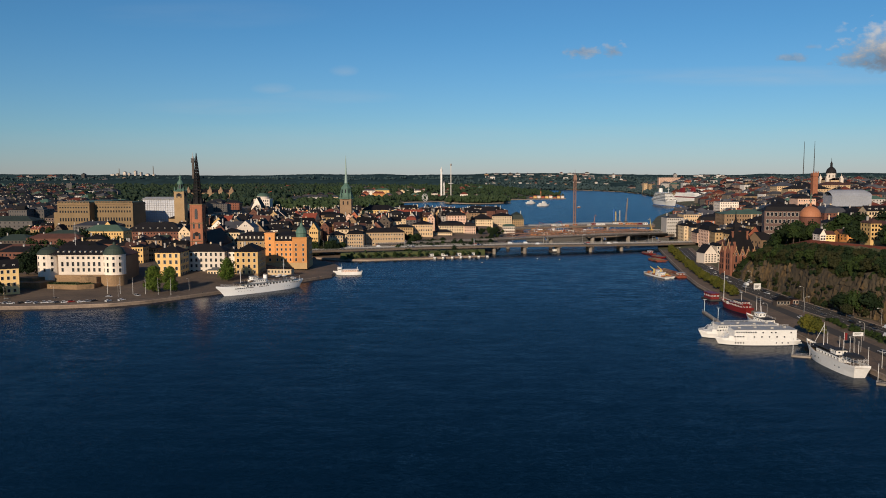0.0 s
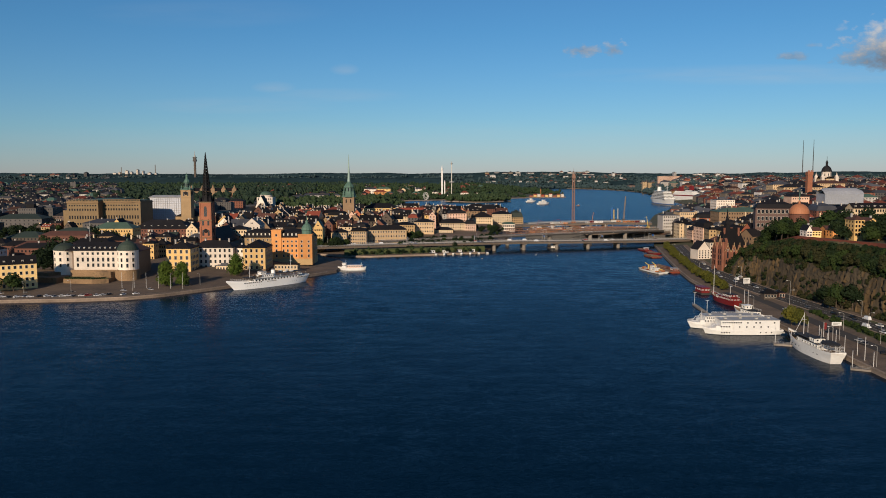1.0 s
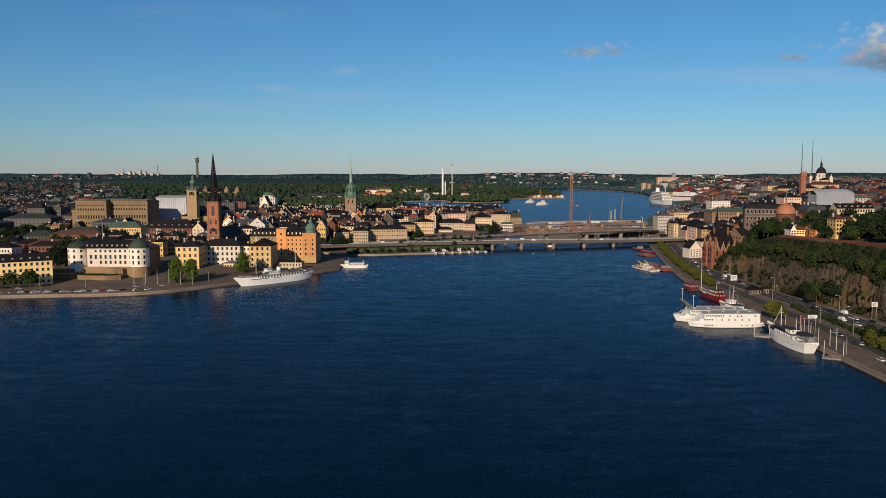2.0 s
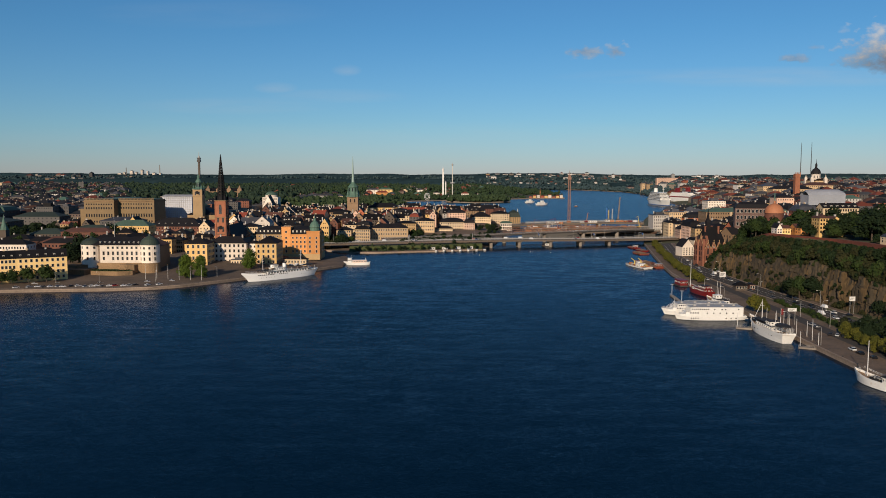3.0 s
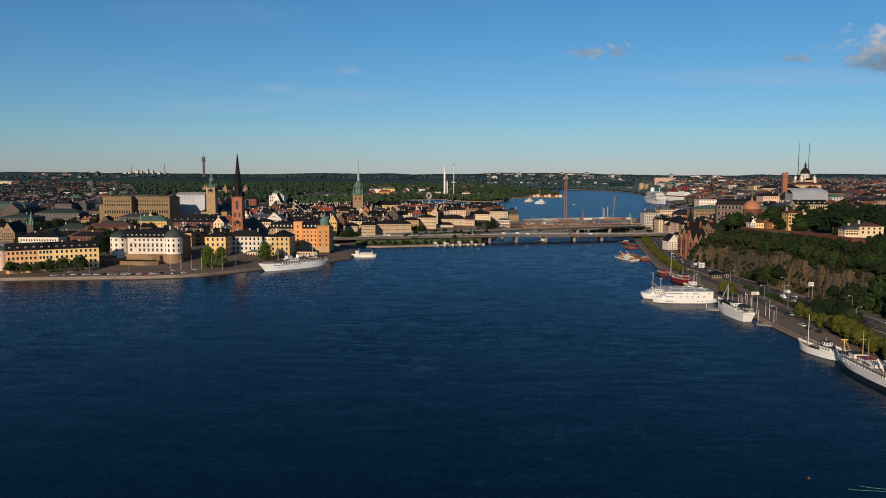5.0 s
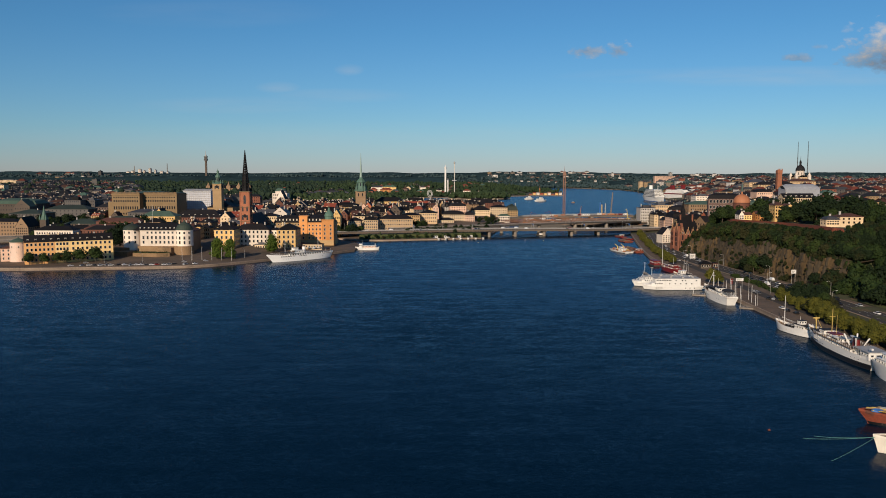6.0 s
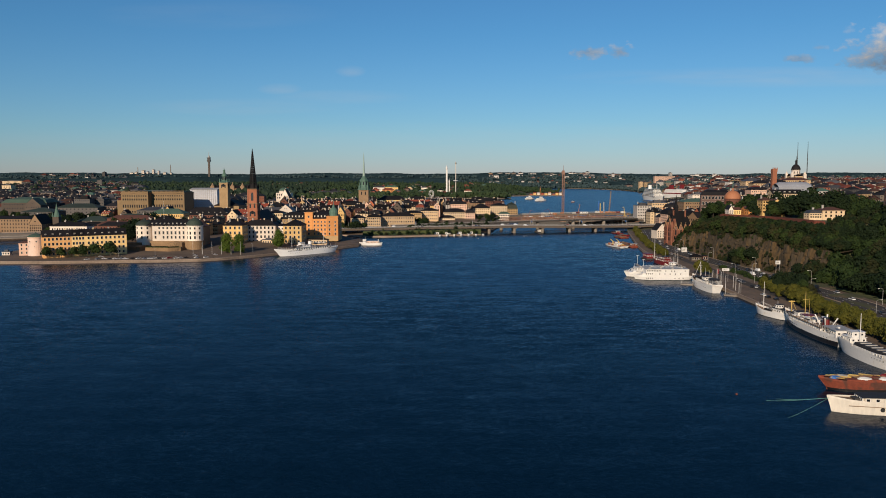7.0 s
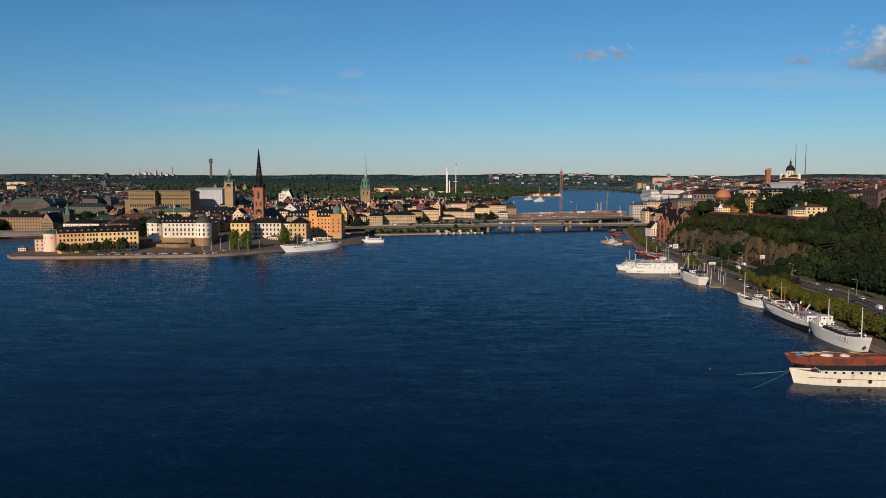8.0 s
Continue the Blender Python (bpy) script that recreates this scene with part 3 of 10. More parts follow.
def tree(seed, height, width, leaf, label, name="tree", clear=0.22, count=420, size=0.55, squash=0.9, boughs=9):
    """A tree: a tapered trunk with limbs, and a crown of leaf tufts in uneven lobes. Its base is the origin."""
    rng = random.Random(seed)
    ob = thing(name, label, "tree", group="trees")
    bm = bmesh.new()
    z1 = height * (clear + 0.25)
    lean = Vector((rng.uniform(-0.3, 0.3), rng.uniform(-0.3, 0.3), z1))
    r0 = height * 0.022 + 0.06
    rod(bm, (0, 0, -0.6), lean, r0, 7, 0, r0 * 0.65)
    lobes = []
    k = boughs
    for i in range(k):
        a = (2 * math.pi * i / k if k < 12 else 2.4 * i) + rng.uniform(-0.4, 0.4)
        f = rng.uniform(0.25, 0.62)
        z = height * (rng.uniform(clear + 0.16, 0.80) if k < 12 else clear + 0.16 + (0.66 - clear) * (i + rng.random()) / k)
        taper = 1.0 - 0.5 * max(0.0, z / height - 0.55) / 0.4
        p = Vector((math.cos(a) * width / 2 * f * taper, math.sin(a) * width / 2 * f * taper, z))
        rod(bm, lean * rng.uniform(0.6, 1.0), p, r0 * 0.42, 5, 0, r0 * 0.12)
        lobes.append((p.x, p.y, p.z, width * rng.uniform(0.20, 0.30), squash))
    lobes.append((rng.uniform(-0.4, 0.4), rng.uniform(-0.4, 0.4), height * 0.84, width * 0.21, squash))
    lobes.append((0, 0, height * (clear + 0.36), width * 0.30, squash))
    part("trunk", bm, TRUNK, ob)
    vs, fs = tufts(rng, lobes, count, size)
    # inner boughs in the shade of the outer tufts
    for x, y, z, r, q in lobes:
        i = len(vs)
        for dx, dy, dz in ((1, 0, 0), (-1, 0, 0), (0, 1, 0), (0, -1, 0), (0, 0, 1), (0, 0, -1)):
            s = r * rng.uniform(0.55, 0.78)
            vs.append(Vector((x + dx * s, y + dy * s, z + dz * s * q)))
        fs += [(i, i + 2, i + 4), (i + 2, i + 1, i + 4), (i + 1, i + 3, i + 4), (i + 3, i, i + 4), (i + 2, i, i + 5), (i + 1, i + 2, i + 5), (i + 3, i + 1, i + 5), (i, i + 3, i + 5)]
    me = bpy.data.meshes.new("crown")
    me.from_pydata([tuple(v) for v in vs], [], fs)
    me.materials.append(leaf)
    crown = new("crown", me)
    crown.parent = ob
    return ob


def lerp_path(points, t):
    """Linear look-up in a list of (key, value)."""
    if t <= points[0][0]:
        return points[0][1]
    for (a, p), (b, q) in zip(points, points[1:]):
        if t <= b:
            return p + (q - p) * (t - a) / (b - a)
    return points[-1][1]


def smooth(a, b, x):
    t = min(1.0, max(0.0, (x - a) / (b - a)))
    return t * t * (3 - 2 * t)

# ---- water and land ----
bm = bmesh.new()
v = [bm.verts.new(p) for p in ((-5200, -3500, 0), (5200, -3500, 0), (5200, 5200, 0), (-5200, 5200, 0))]
bm.faces.new(v)
tagged(solid("water", bm, WATER, "dark blue rippled lake water under a low sun", "water"), kind="structure")

SOUTH_SHORE = [(-900, 121), (0, 125), (300, 126), (440, 126), (520, 127.5), (600, 130.5), (650, 131.5), (700, 134.8), (755, 142.5), (832, 155.5), (922, 171), (960, 178), (1000, 186), (1060, 208), (1150, 225), (1330, 262), (1600, 345), (1900, 470), (2050, 545), (2400, 600), (2900, 690), (3300, 745), (3700, 745), (4000, 650), (4300, 520)]
CLIFF_FOOT = [(-900, 215), (300, 215), (430, 205), (470, 196), (500, 190), (550, 183), (600, 176), (700, 173), (760, 178), (830, 200), (1000, 240), (1300, 330), (1600, 420), (2050, 600), (3000, 760), (4000, 800)]
CLIFF_RUN = [(-900, 70), (430, 55), (480, 20), (500, 14), (540, 20), (570, 23), (600, 19), (640, 14), (690, 17), (760, 60), (1000, 150), (1600, 200), (4000, 200)]
CLIFF_TOP = [(-900, 40), (300, 42), (480, 41), (640, 38), (700, 28), (760, 18), (830, 14), (1000, 20), (1300, 30), (1600, 34), (2500, 36), (4000, 38)]


def rim_at(y):
    """How far up the cliff bare rock reaches."""
    return 0.64 + 0.16 * noise.noise(Vector((y * 0.035, 8.0, 0.0))) - 0.07 * smooth(560, 500, y)


def south_height(x, y):
    """Ground of the southern island: quay, road, cliff or slope, and the heights behind."""
    xs = lerp_path(SOUTH_SHORE, y)
    foot, run, top = lerp_path(CLIFF_FOOT, y), lerp_path(CLIFF_RUN, y), lerp_path(CLIFF_TOP, y)
    z = 2.0 + 1.6 * smooth(12, 32, x - xs)
    z += (top - z) * smooth(foot, foot + run, x)
    inland = smooth(4, 90, x - xs)
    return z + inland * (12 * smooth(340, 720, x) - 7 * smooth(1500, 2600, y) * smooth(400, 800, x))


def north_island_shore(x):
    return lerp_path([(-452, 668), (-440, 640), (-433, 611), (-419, 593), (-381, 593.5), (-317, 603), (-287, 606), (-256, 614), (-239, 625), (-223, 643), (-207, 662), (-159, 724), (-140, 753), (-120, 775)], x)


def north_island_height(x, y):
    d = y - north_island_shore(x)
    flat = smooth(-165, -205, x)
    return 2.0 + (2.6 * smooth(22, 75, d) + 5.0 * smooth(75, 150, d)) * flat


def old_town_shore(x):
    return lerp_path([(-560, 1000), (-420, 905), (-180, 892), (-150, 874), (-128, 867), (-97, 877), (-43, 892), (-13, 907), (8, 965), (20, 1050), (45, 1200), (60, 1260)], x)


def old_town_height(x, y):
    d = y - old_town_shore(x)
    return 1.6 + 2.2 * smooth(6, 40, d) + 7.0 * smooth(90, 260, d) * smooth(1450, 1300, y)


def town_shore(x):
    return lerp_path([(-2600, 700), (-700, 770), (-620, 810), (-560, 850), (-480, 910), (-470, 950)], x)


def town_height(x, y):
    d = y - town_shore(x)
    return 3.0 + 8.0 * smooth(100, 600, d) + 10.0 * smooth(700, 2200, d)


def park_shore(x):
    return lerp_path([(-1700, 2250), (-300, 2300), (-100, 2440), (0, 2520), (140, 2610), (300, 2700), (362, 2730), (372, 3000)], x)


def park_height(x, y):
    return 2.0 + 22.0 * smooth(60, 700, y - park_shore(x)) * smooth(380, 60, x)


def columns_land(name, label, x_list, near, far, height, material, step=12.0, wall=None, rim=1.5):
    """Land as columns from its near shore to its far one, with a quay wall down into the water all round."""
    vs, fs, rows = [], [], None
    per = []
    for x in x_list:
        a, b = near(x), far(x)
        k = max(2, int((b - a) / step)) if rows is None else rows
        rows = k
        col = []
        for i in range(k + 1):
            y = a + (b - a) * (i / k) ** 1.4
            col.append(len(vs))
            vs.append((x, y, height(x, y)))
        per.append(col)
    for c, d in zip(per, per[1:]):
        for i in range(rows):
            fs.append((c[i], d[i], d[i + 1], c[i + 1]))
    border = [c[0] for c in per] + per[-1][1:] + [c[-1] for c in per[-2::-1]] + per[0][-2:0:-1]
    me = bpy.data.meshes.new(name)
    me.from_pydata(vs, [], fs)
    me.materials.append(material)
    ob = tagged(new(name, me), label, "ground", kind="structure")
    wv, wf = [], []
    for i in border:
        x, y, z = vs[i]
        wv += [(x, y, z), (x, y, -3.0)]
    k = len(border)
    for i in range(k):
        j = (i + 1) % k
        wf.append((2 * i + 1, 2 * j + 1, 2 * j, 2 * i))
    me = bpy.data.meshes.new("quay_wall")
    me.from_pydata(wv, [], wf)
    me.materials.append(wall or QUAYSTONE)
    q = new("quay_wall", me)
    q.parent = ob
    return ob


def spread(a, b, step):
    n = max(1, int(round((b - a) / step)))
    return [a + (b - a) * i / n for i in range(n + 1)]


columns_land("ground_islet", "grey granite paving of a palace islet sloping to its quay", [-452, -446, -440, -436, -433, -426, -419] + spread(-412, -160, 7) + [-154, -147, -140],
             north_island_shore, lambda x: lerp_path([(-452, 690), (-430, 760), (-400, 850), (-200, 890), (-160, 850), (-147, 826), (-140, 806)], x), north_island_height, PAVING, 7.0)
columns_land("ground_old_town", "worn street paving of the old town island", spread(-560, 60, 14), old_town_shore, lambda x: 1450.0 + 0.05 * x, old_town_height, PAVING)
columns_land("ground_north_town", "dark street ground of the northern city", spread(-3600, -700, 60) + spread(-680, -470, 14), town_shore, lambda x: 4200.0, town_height, CITYGROUND, 40.0)
columns_land("ground_park", "dark wooded ground of a park island", spread(-1700, 372, 28), park_shore, lambda x: 4100.0, park_height, EARTH, 40.0)
columns_land("ground_ship_island", "wooded ground of a small harbour island", spread(-480, -150, 15), lambda x: 1900 - 110 * math.cos((x + 315) / 165 * 1.5), lambda x: 1960 + 130 * math.cos((x + 315) / 165 * 1.5), lambda x, y: 2 + 10 * max(0.0, 1 - ((x + 315) / 170) ** 2 - ((y - 1930) / 130) ** 2), EARTH)
columns_land("ground_castle_island", "rocky wooded ground of a tiny island", spread(-58, 132, 10), lambda x: 2360 - 75 * math.cos((x - 37) / 95 * 1.5), lambda x: 2365 + 70 * math.cos((x - 37) / 95 * 1.5), lambda x, y: 1.5 + 8 * max(0.0, 1 - ((x - 37) / 95) ** 2 - ((y - 2362) / 72) ** 2), EARTH)

# southern island: rows along the shore
ys = spread(-900, 180, 60) + spread(190, 800, 5)[0:] + spread(815, 1300, 16) + spread(1330, 4300, 60)
offs = [0, 0.8, 4, 8, 12, 16, 20, 24, 28, 32, 36, 40, 44, 48, 52, 56, 60, 63, 66, 69, 72, 75, 78, 81, 84, 87, 90, 93, 96, 99, 102, 105, 108, 112, 116, 120, 125, 130, 136, 145, 157, 170, 200, 240, 290, 350, 430, 520, 640, 800, 1000, 1300, 1700, 2200, 2900]
vs, fs = [], []
for y in ys:
    for o in offs:
        x = lerp_path(SOUTH_SHORE, y) + o
        rough = 0.0 if o < 45 else 1.2 * noise.noise(Vector((x * 0.05, y * 0.05, 3.0)))
        vs.append((x, y, south_height(x, y) + rough))
n = len(offs)
for i in range(len(ys) - 1):
    for j in range(n - 1):
        fs.append((i * n + j, i * n + j + 1, (i + 1) * n + j + 1, (i + 1) * n + j))
me = bpy.data.meshes.new("ground_south")
me.from_pydata(vs, [], fs)
me.materials.append(EARTH)
south = tagged(new("ground_south", me), "earth and grass ground of a high rocky island", "ground", kind="structure")
wv, wf = [], []
for i, y in enumerate(ys):
    x = lerp_path(SOUTH_SHORE, y)
    wv += [(x, y, 2.0), (x, y, -3.0)]
    if i:
        wf.append((2 * i - 2, 2 * i, 2 * i + 1, 2 * i - 1))
me = bpy.data.meshes.new("quay_wall")
me.from_pydata(wv, [], wf)
me.materials.append(QUAYSTONE)
new("quay_wall", me).parent = south


def ribbon(name, centre, half, height, material, label, category, lift=0.06, step=8.0):
    """A strip of road or paving laid on the ground. centre: (y, x) look-up; half: half its width, a number or a look-up."""
    y0, y1 = centre[0][0], centre[-1][0]
    rows_ = spread(y0, y1, step)
    cross = 6
    vs, fs = [], []
    for y in rows_:
        c = lerp_path(centre, y)
        h = lerp_path(half, y) if isinstance(half, list) else half
        for k in range(cross + 1):
            x = c - h + 2 * h * k / cross
            vs.append((x, y, height(x, y) + lift))
    m = cross + 1
    for i in range(len(rows_) - 1):
        for k in range(cross):
            fs.append((i * m + k, i * m + k + 1, (i + 1) * m + k + 1, (i + 1) * m + k))
    me = bpy.data.meshes.new(name)
    me.from_pydata(vs, [], fs)
    me.materials.append(material)
    return tagged(new(name, me), label, category, kind="structure")


ROAD = [(100, 157), (200, 158), (280, 163), (330, 169), (380, 175), (430, 174), (480, 171), (540, 167), (620, 162), (700, 160), (740, 161.5), (780, 165), (820, 170), (860, 179), (960, 199)]
ribbon("pavement_quay", [(100, 140), (440, 140), (520, 142), (600, 144), (650, 144.9), (700, 148.2), (755, 155.8), (832, 168.8), (922, 184.3), (950, 189.5)], 13.0, south_height, PAVING, "worn grey-brown granite quay paving", "pavement", 0.05)
ribbon("road", ROAD, 7.8, south_height, ASPHALT, "grey asphalt of a four-lane quay road", "road", 0.14)
ribbon("pavement_roadside", [(y, x + 10.6) for y, x in ROAD], 2.2, south_height, PAVING, "narrow paved footway under the cliff", "pavement", 0.2)
ribbon("road_quay", [(380, 146), (440, 146), (520, 147), (600, 148), (700, 150), (740, 152)], 3.0, south_height, ASPHALT, "narrow asphalt lane along the quay", "road", 0.10)
WALL_LINE = [(470, 199), (500, 201), (540, 203), (570, 202.5), (600, 195.5), (640, 187.6), (690, 190.6)]
HILLROAD = [(y, x + 3.2) for y, x in WALL_LINE]
ribbon("path_red", HILLROAD, 2.8, south_height, REDGRAVEL, "red gravel terrace path on top of the cliff", "path", 0.9, 6.0)
vs, fs = [], []
for i, y in enumerate(spread(498, 690, 5)):
    x, top = lerp_path(WALL_LINE, y), lerp_path(CLIFF_TOP, y)
    vs += [(x - 0.5, y, top - 5.5), (x - 0.1, y, top + 0.6), (x - 0.1, y, top + 1.3), (x + 0.35, y, top + 1.3), (x + 0.35, y, top - 1.0)]
    if i:
        for k in range(4):
            fs.append((5 * i + k - 5, 5 * i + k, 5 * i + k + 1, 5 * i + k - 4))
me = bpy.data.meshes.new("retaining_wall")
me.from_pydata(vs, [], fs)
me.materials.append(REDGRAVEL)
tagged(new("retaining_wall", me), "dull red terrace wall along the brow of the cliff", "wall", kind="structure")
ribbon("verge_lawn", [(260, 184), (330, 190), (380, 197), (440, 194)], 6.0, south_height, LAWN, "strip of mown grass beside the road", "lawn", 0.25)
# kerbs
for dx in (-8.0, 8.1):
    rows_ = spread(100, 950, 10)
    vs, fs = [], []
    for y in rows_:
        x = lerp_path(ROAD, y) + dx
        z = south_height(x, y)
        vs += [(x - 0.2, y, z), (x - 0.2, y, z + 0.32), (x + 0.2, y, z + 0.32), (x + 0.2, y, z)]
    for i in range(len(rows_) - 1):
        for k in range(3):
            fs.append((4 * i + k + 1, 4 * i + k, 4 * i + k + 4, 4 * i + k + 5))
    me = bpy.data.meshes.new("kerb")
    me.from_pydata(vs, [], fs)
    me.materials.append(QUAYSTONE)
    tagged(new("kerb", me), "grey granite kerb along the road", "kerb", kind="structure")
# lane marks
vs, fs = [], []
for lane in (-4.2, 0.0, 4.2):
    for y in spread(110, 940, 9 if lane else 3.2):
        x, x2 = lerp_path(ROAD, y) + lane, lerp_path(ROAD, y + 3) + lane
        i = len(vs)
        z, z2 = south_height(x, y) + 0.19, south_height(x2, y + 3) + 0.19
        vs += [(x - 0.09, y, z), (x + 0.09, y, z), (x2 + 0.09, y + 3, z2), (x2 - 0.09, y + 3, z2)]
        fs.append((i, i + 1, i + 2, i + 3))
me = bpy.data.meshes.new("lane_marks")
me.from_pydata(vs, [], fs)
me.materials.append(LAMPWHITE)
tagged(new("lane_marks", me), "white painted lane marks on the asphalt", "road marks", kind="stuff")

# the cliff: fractured rock in upright ribs
vs, fs = [], []
ys = spread(462, 760, 1.0)
nv = 24
for y in ys:
    foot, run, top = lerp_path(CLIFF_FOOT, y), lerp_path(CLIFF_RUN, y), lerp_path(CLIFF_TOP, y)
    for k in range(nv + 1):
        t = k / nv
        rim = rim_at(y)
        z = 3.2 + (top - 3.2) * rim * t
        rib = 2.0 * noise.noise(Vector((y * 0.09, z * 0.02, 1.0))) + 1.3 * noise.noise(Vector((y * 0.30, z * 0.05, 7.0))) + 0.8 * noise.noise(Vector((y * 0.8, z * 0.22, 2.0))) + 0.5 * noise.noise(Vector((y * 1.9, z * 0.5, 4.0)))
        cell = noise.cell(Vector((y * 0.35 + 0.5 * noise.noise(Vector((y * 0.1, z * 0.2, 0))), z * 0.11, 0.0))) * 0.9
        ledge = 0.8 * round(t * 3 + noise.noise(Vector((y * 0.04, 5.0, 0)))) / 3
        x = foot - 2.4 + run * 0.20 * t ** 1.6 + ledge + rib + cell
        if k == nv:
            x, z = foot + run * 0.7, 3.2 + (top - 3.2) * (rim + 0.06)
        vs.append((x, y, z))
m = nv + 1
for i in range(len(ys) - 1):
    for k in range(nv):
        fs.append((i * m + k, i * m + k + 1, (i + 1) * m + k + 1, (i + 1) * m + k))
me = bpy.data.meshes.new("cliff")
me.from_pydata(vs, [], fs)
me.materials.append(ROCK)
tagged(new("cliff", me), "dark brown fractured granite cliff with dry shrubs", "cliff", kind="structure")

# far hills round the whole horizon
def hills(name, y0, depth, low, high, seed, x0, x1, label):
    vs, fs = [], []
    xs_ = spread(x0, x1, 16)
    m = 9
    for x in xs_:
        for k in range(m):
            t = k / (m - 1)
            y = y0 + depth * t
            base = low + (high - low) * (0.5 + 0.5 * noise.noise(Vector((x * 0.0011, seed, 0)))) + 5 * noise.noise(Vector((x * 0.006, seed + 4, t * 2)))
            z = base * math.sin(min(1.0, t * 1.15 + 0.02) * math.pi / 2) + 2.6 * noise.noise(Vector((x * 0.06, t * 14, seed)))
            vs.append((x, y, z if k else -2.0))
    for i in range(len(xs_) - 1):
        for k in range(m - 1):
            fs.append((i * m + k, (i + 1) * m + k, (i + 1) * m + k + 1, i * m + k + 1))
    me = bpy.data.meshes.new(name)
    me.from_pydata(vs, [], fs)
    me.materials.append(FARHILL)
    return tagged(new(name, me), label, "hills", kind="structure")


# Blue tint paints the air haze into the hills' base colour.
FARHILL = surface("hazed_wooded_hills", (0.026, 0.048, 0.053), 1.0, grain=0.02, stain=0.35, spread=0.05, bump=0.0, spec=0.0)
def far_hill(x, y):
    """Height of the farthest hills."""
    t = (y - 4180) / 420
    base = 66 + 28 * (0.5 + 0.5 * noise.noise(Vector((x * 0.0011, 1.0, 0)))) + 5 * noise.noise(Vector((x * 0.006, 5.0, t * 2)))
    return base * math.sin(min(1.0, max(0.0, t) * 1.15 + 0.02) * math.pi / 2)


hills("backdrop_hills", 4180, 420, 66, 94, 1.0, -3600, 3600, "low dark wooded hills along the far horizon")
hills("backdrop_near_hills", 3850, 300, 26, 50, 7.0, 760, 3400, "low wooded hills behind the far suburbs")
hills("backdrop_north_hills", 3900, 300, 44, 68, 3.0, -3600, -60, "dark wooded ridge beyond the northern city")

# ---- bridges and the lock works ----
def deck(name, label, path, width, thick, material, rail=True, piers=(), pier_material=None, girder=0.0):
    """A bridge along path, a list of (x, y, z of the roadway); its near edge follows the path."""
    ob = thing(name, label, "bridge")
    bm = bmesh.new()
    front, back = [], []
    for i, p in enumerate(path):
        q0, q1 = path[max(0, i - 1)], path[min(len(path) - 1, i + 1)]
        u = Vector((q1[0] - q0[0], q1[1] - q0[1])).normalized()
        front.append(Vector(p))
        back.append(Vector((p[0] - u.y * width, p[1] + u.x * width, p[2])))
    low = Vector((0, 0, -thick))
    ring = [[bm.verts.new(c) for c in (f, b, b + low, f + low)] for f, b in zip(front, back)]
    for a, c in zip(ring, ring[1:]):
        for k in range(4):
            bm.faces.new((a[k], c[k], c[(k + 1) % 4], a[(k + 1) % 4]))
    bm.faces.new(ring[0]), bm.faces.new(ring[-1][::-1])
    part("deck", bm, material, ob)
    if rail:
        for side in (front, back):
            bm = bmesh.new()
            for a, c in zip(side, side[1:]):
                rod(bm, a + Vector((0, 0, 1.1)), c + Vector((0, 0, 1.1)), 0.10, 4)
                rod(bm, a + Vector((0, 0, 0.6)), c + Vector((0, 0, 0.6)), 0.06, 4)
                k = max(1, int((c - a).length / 4))
                for i in range(k):
                    p = a + (c - a) * i / k
                    rod(bm, p, p + Vector((0, 0, 1.1)), 0.08, 4)
            part("railing", bm, STEEL, ob)
    if girder:
        for side in (front, back):
            bm = bmesh.new()
            for a, c in zip(side, side[1:]):
                u = (c - a).normalized() * 0.001
                v = [bm.verts.new(q) for q in (a + Vector((0, -0.15, -thick)), c + Vector((0, -0.15, -thick)), c + Vector((0, -0.15, girder)), a + Vector((0, -0.15, girder)), a + Vector((0, 0.25, -thick)), c + Vector((0, 0.25, -thick)), c + Vector((0, 0.25, girder)), a + Vector((0, 0.25, girder)))]
                for f in ((0, 1, 2, 3), (5, 4, 7, 6), (3, 2, 6, 7), (1, 0, 4, 5)):
                    bm.faces.new([v[i] for i in f])
            part("girder", bm, DARKSTEEL, ob)
    for x, y, z in piers:
        bm = bmesh.new()
        for oy in (3.0, width * 0.55):
            lathe(bm, [(1.9, -3), (1.9, z - thick - 1.2), (2.4, z - thick - 0.2), (2.4, z - thick)], x - 0.1 * oy, y + oy, 10)
        box(bm, x - 2.6, x + 2.6, y + 0.6, y + width * 0.7, z - thick - 0.9, z - thick)
        part("pier", bm, pier_material or CONCRETE, ob)
    return ob


road_line = [(-235, 876, 7.6), (-190, 884, 8.2), (-150, 892, 8.6), (-75, 910, 9.0), (0, 928, 9.0), (40, 938, 8.8), (100, 950, 8.0), (150, 965, 7.2), (205, 982, 6.8), (245, 996, 6.6)]
deck("road_bridge", "long low concrete motorway bridge on round piers", road_line, 26, 1.9, DECKING, True,
     [(1, 930, 9.0), (33, 937, 8.8), (69, 945, 8.4), (104, 953, 8.0), (139, 964, 7.4), (-40, 920, 9.0), (-90, 908, 9.0)])
deck("railway_bridge", "brown steel railway bridge beside the motorway", [(-120, 945, 8.6), (-40, 972, 9.4), (40, 998, 10.6), (110, 1022, 11.6), (175, 1046, 12.0), (215, 1064, 11.6)], 11, 1.2, CRANEBROWN, True,
     [(20, 993, 11.4), (70, 1010, 11.8), (120, 1027, 12), (165, 1044, 12)], CONCRETE, 0.5)
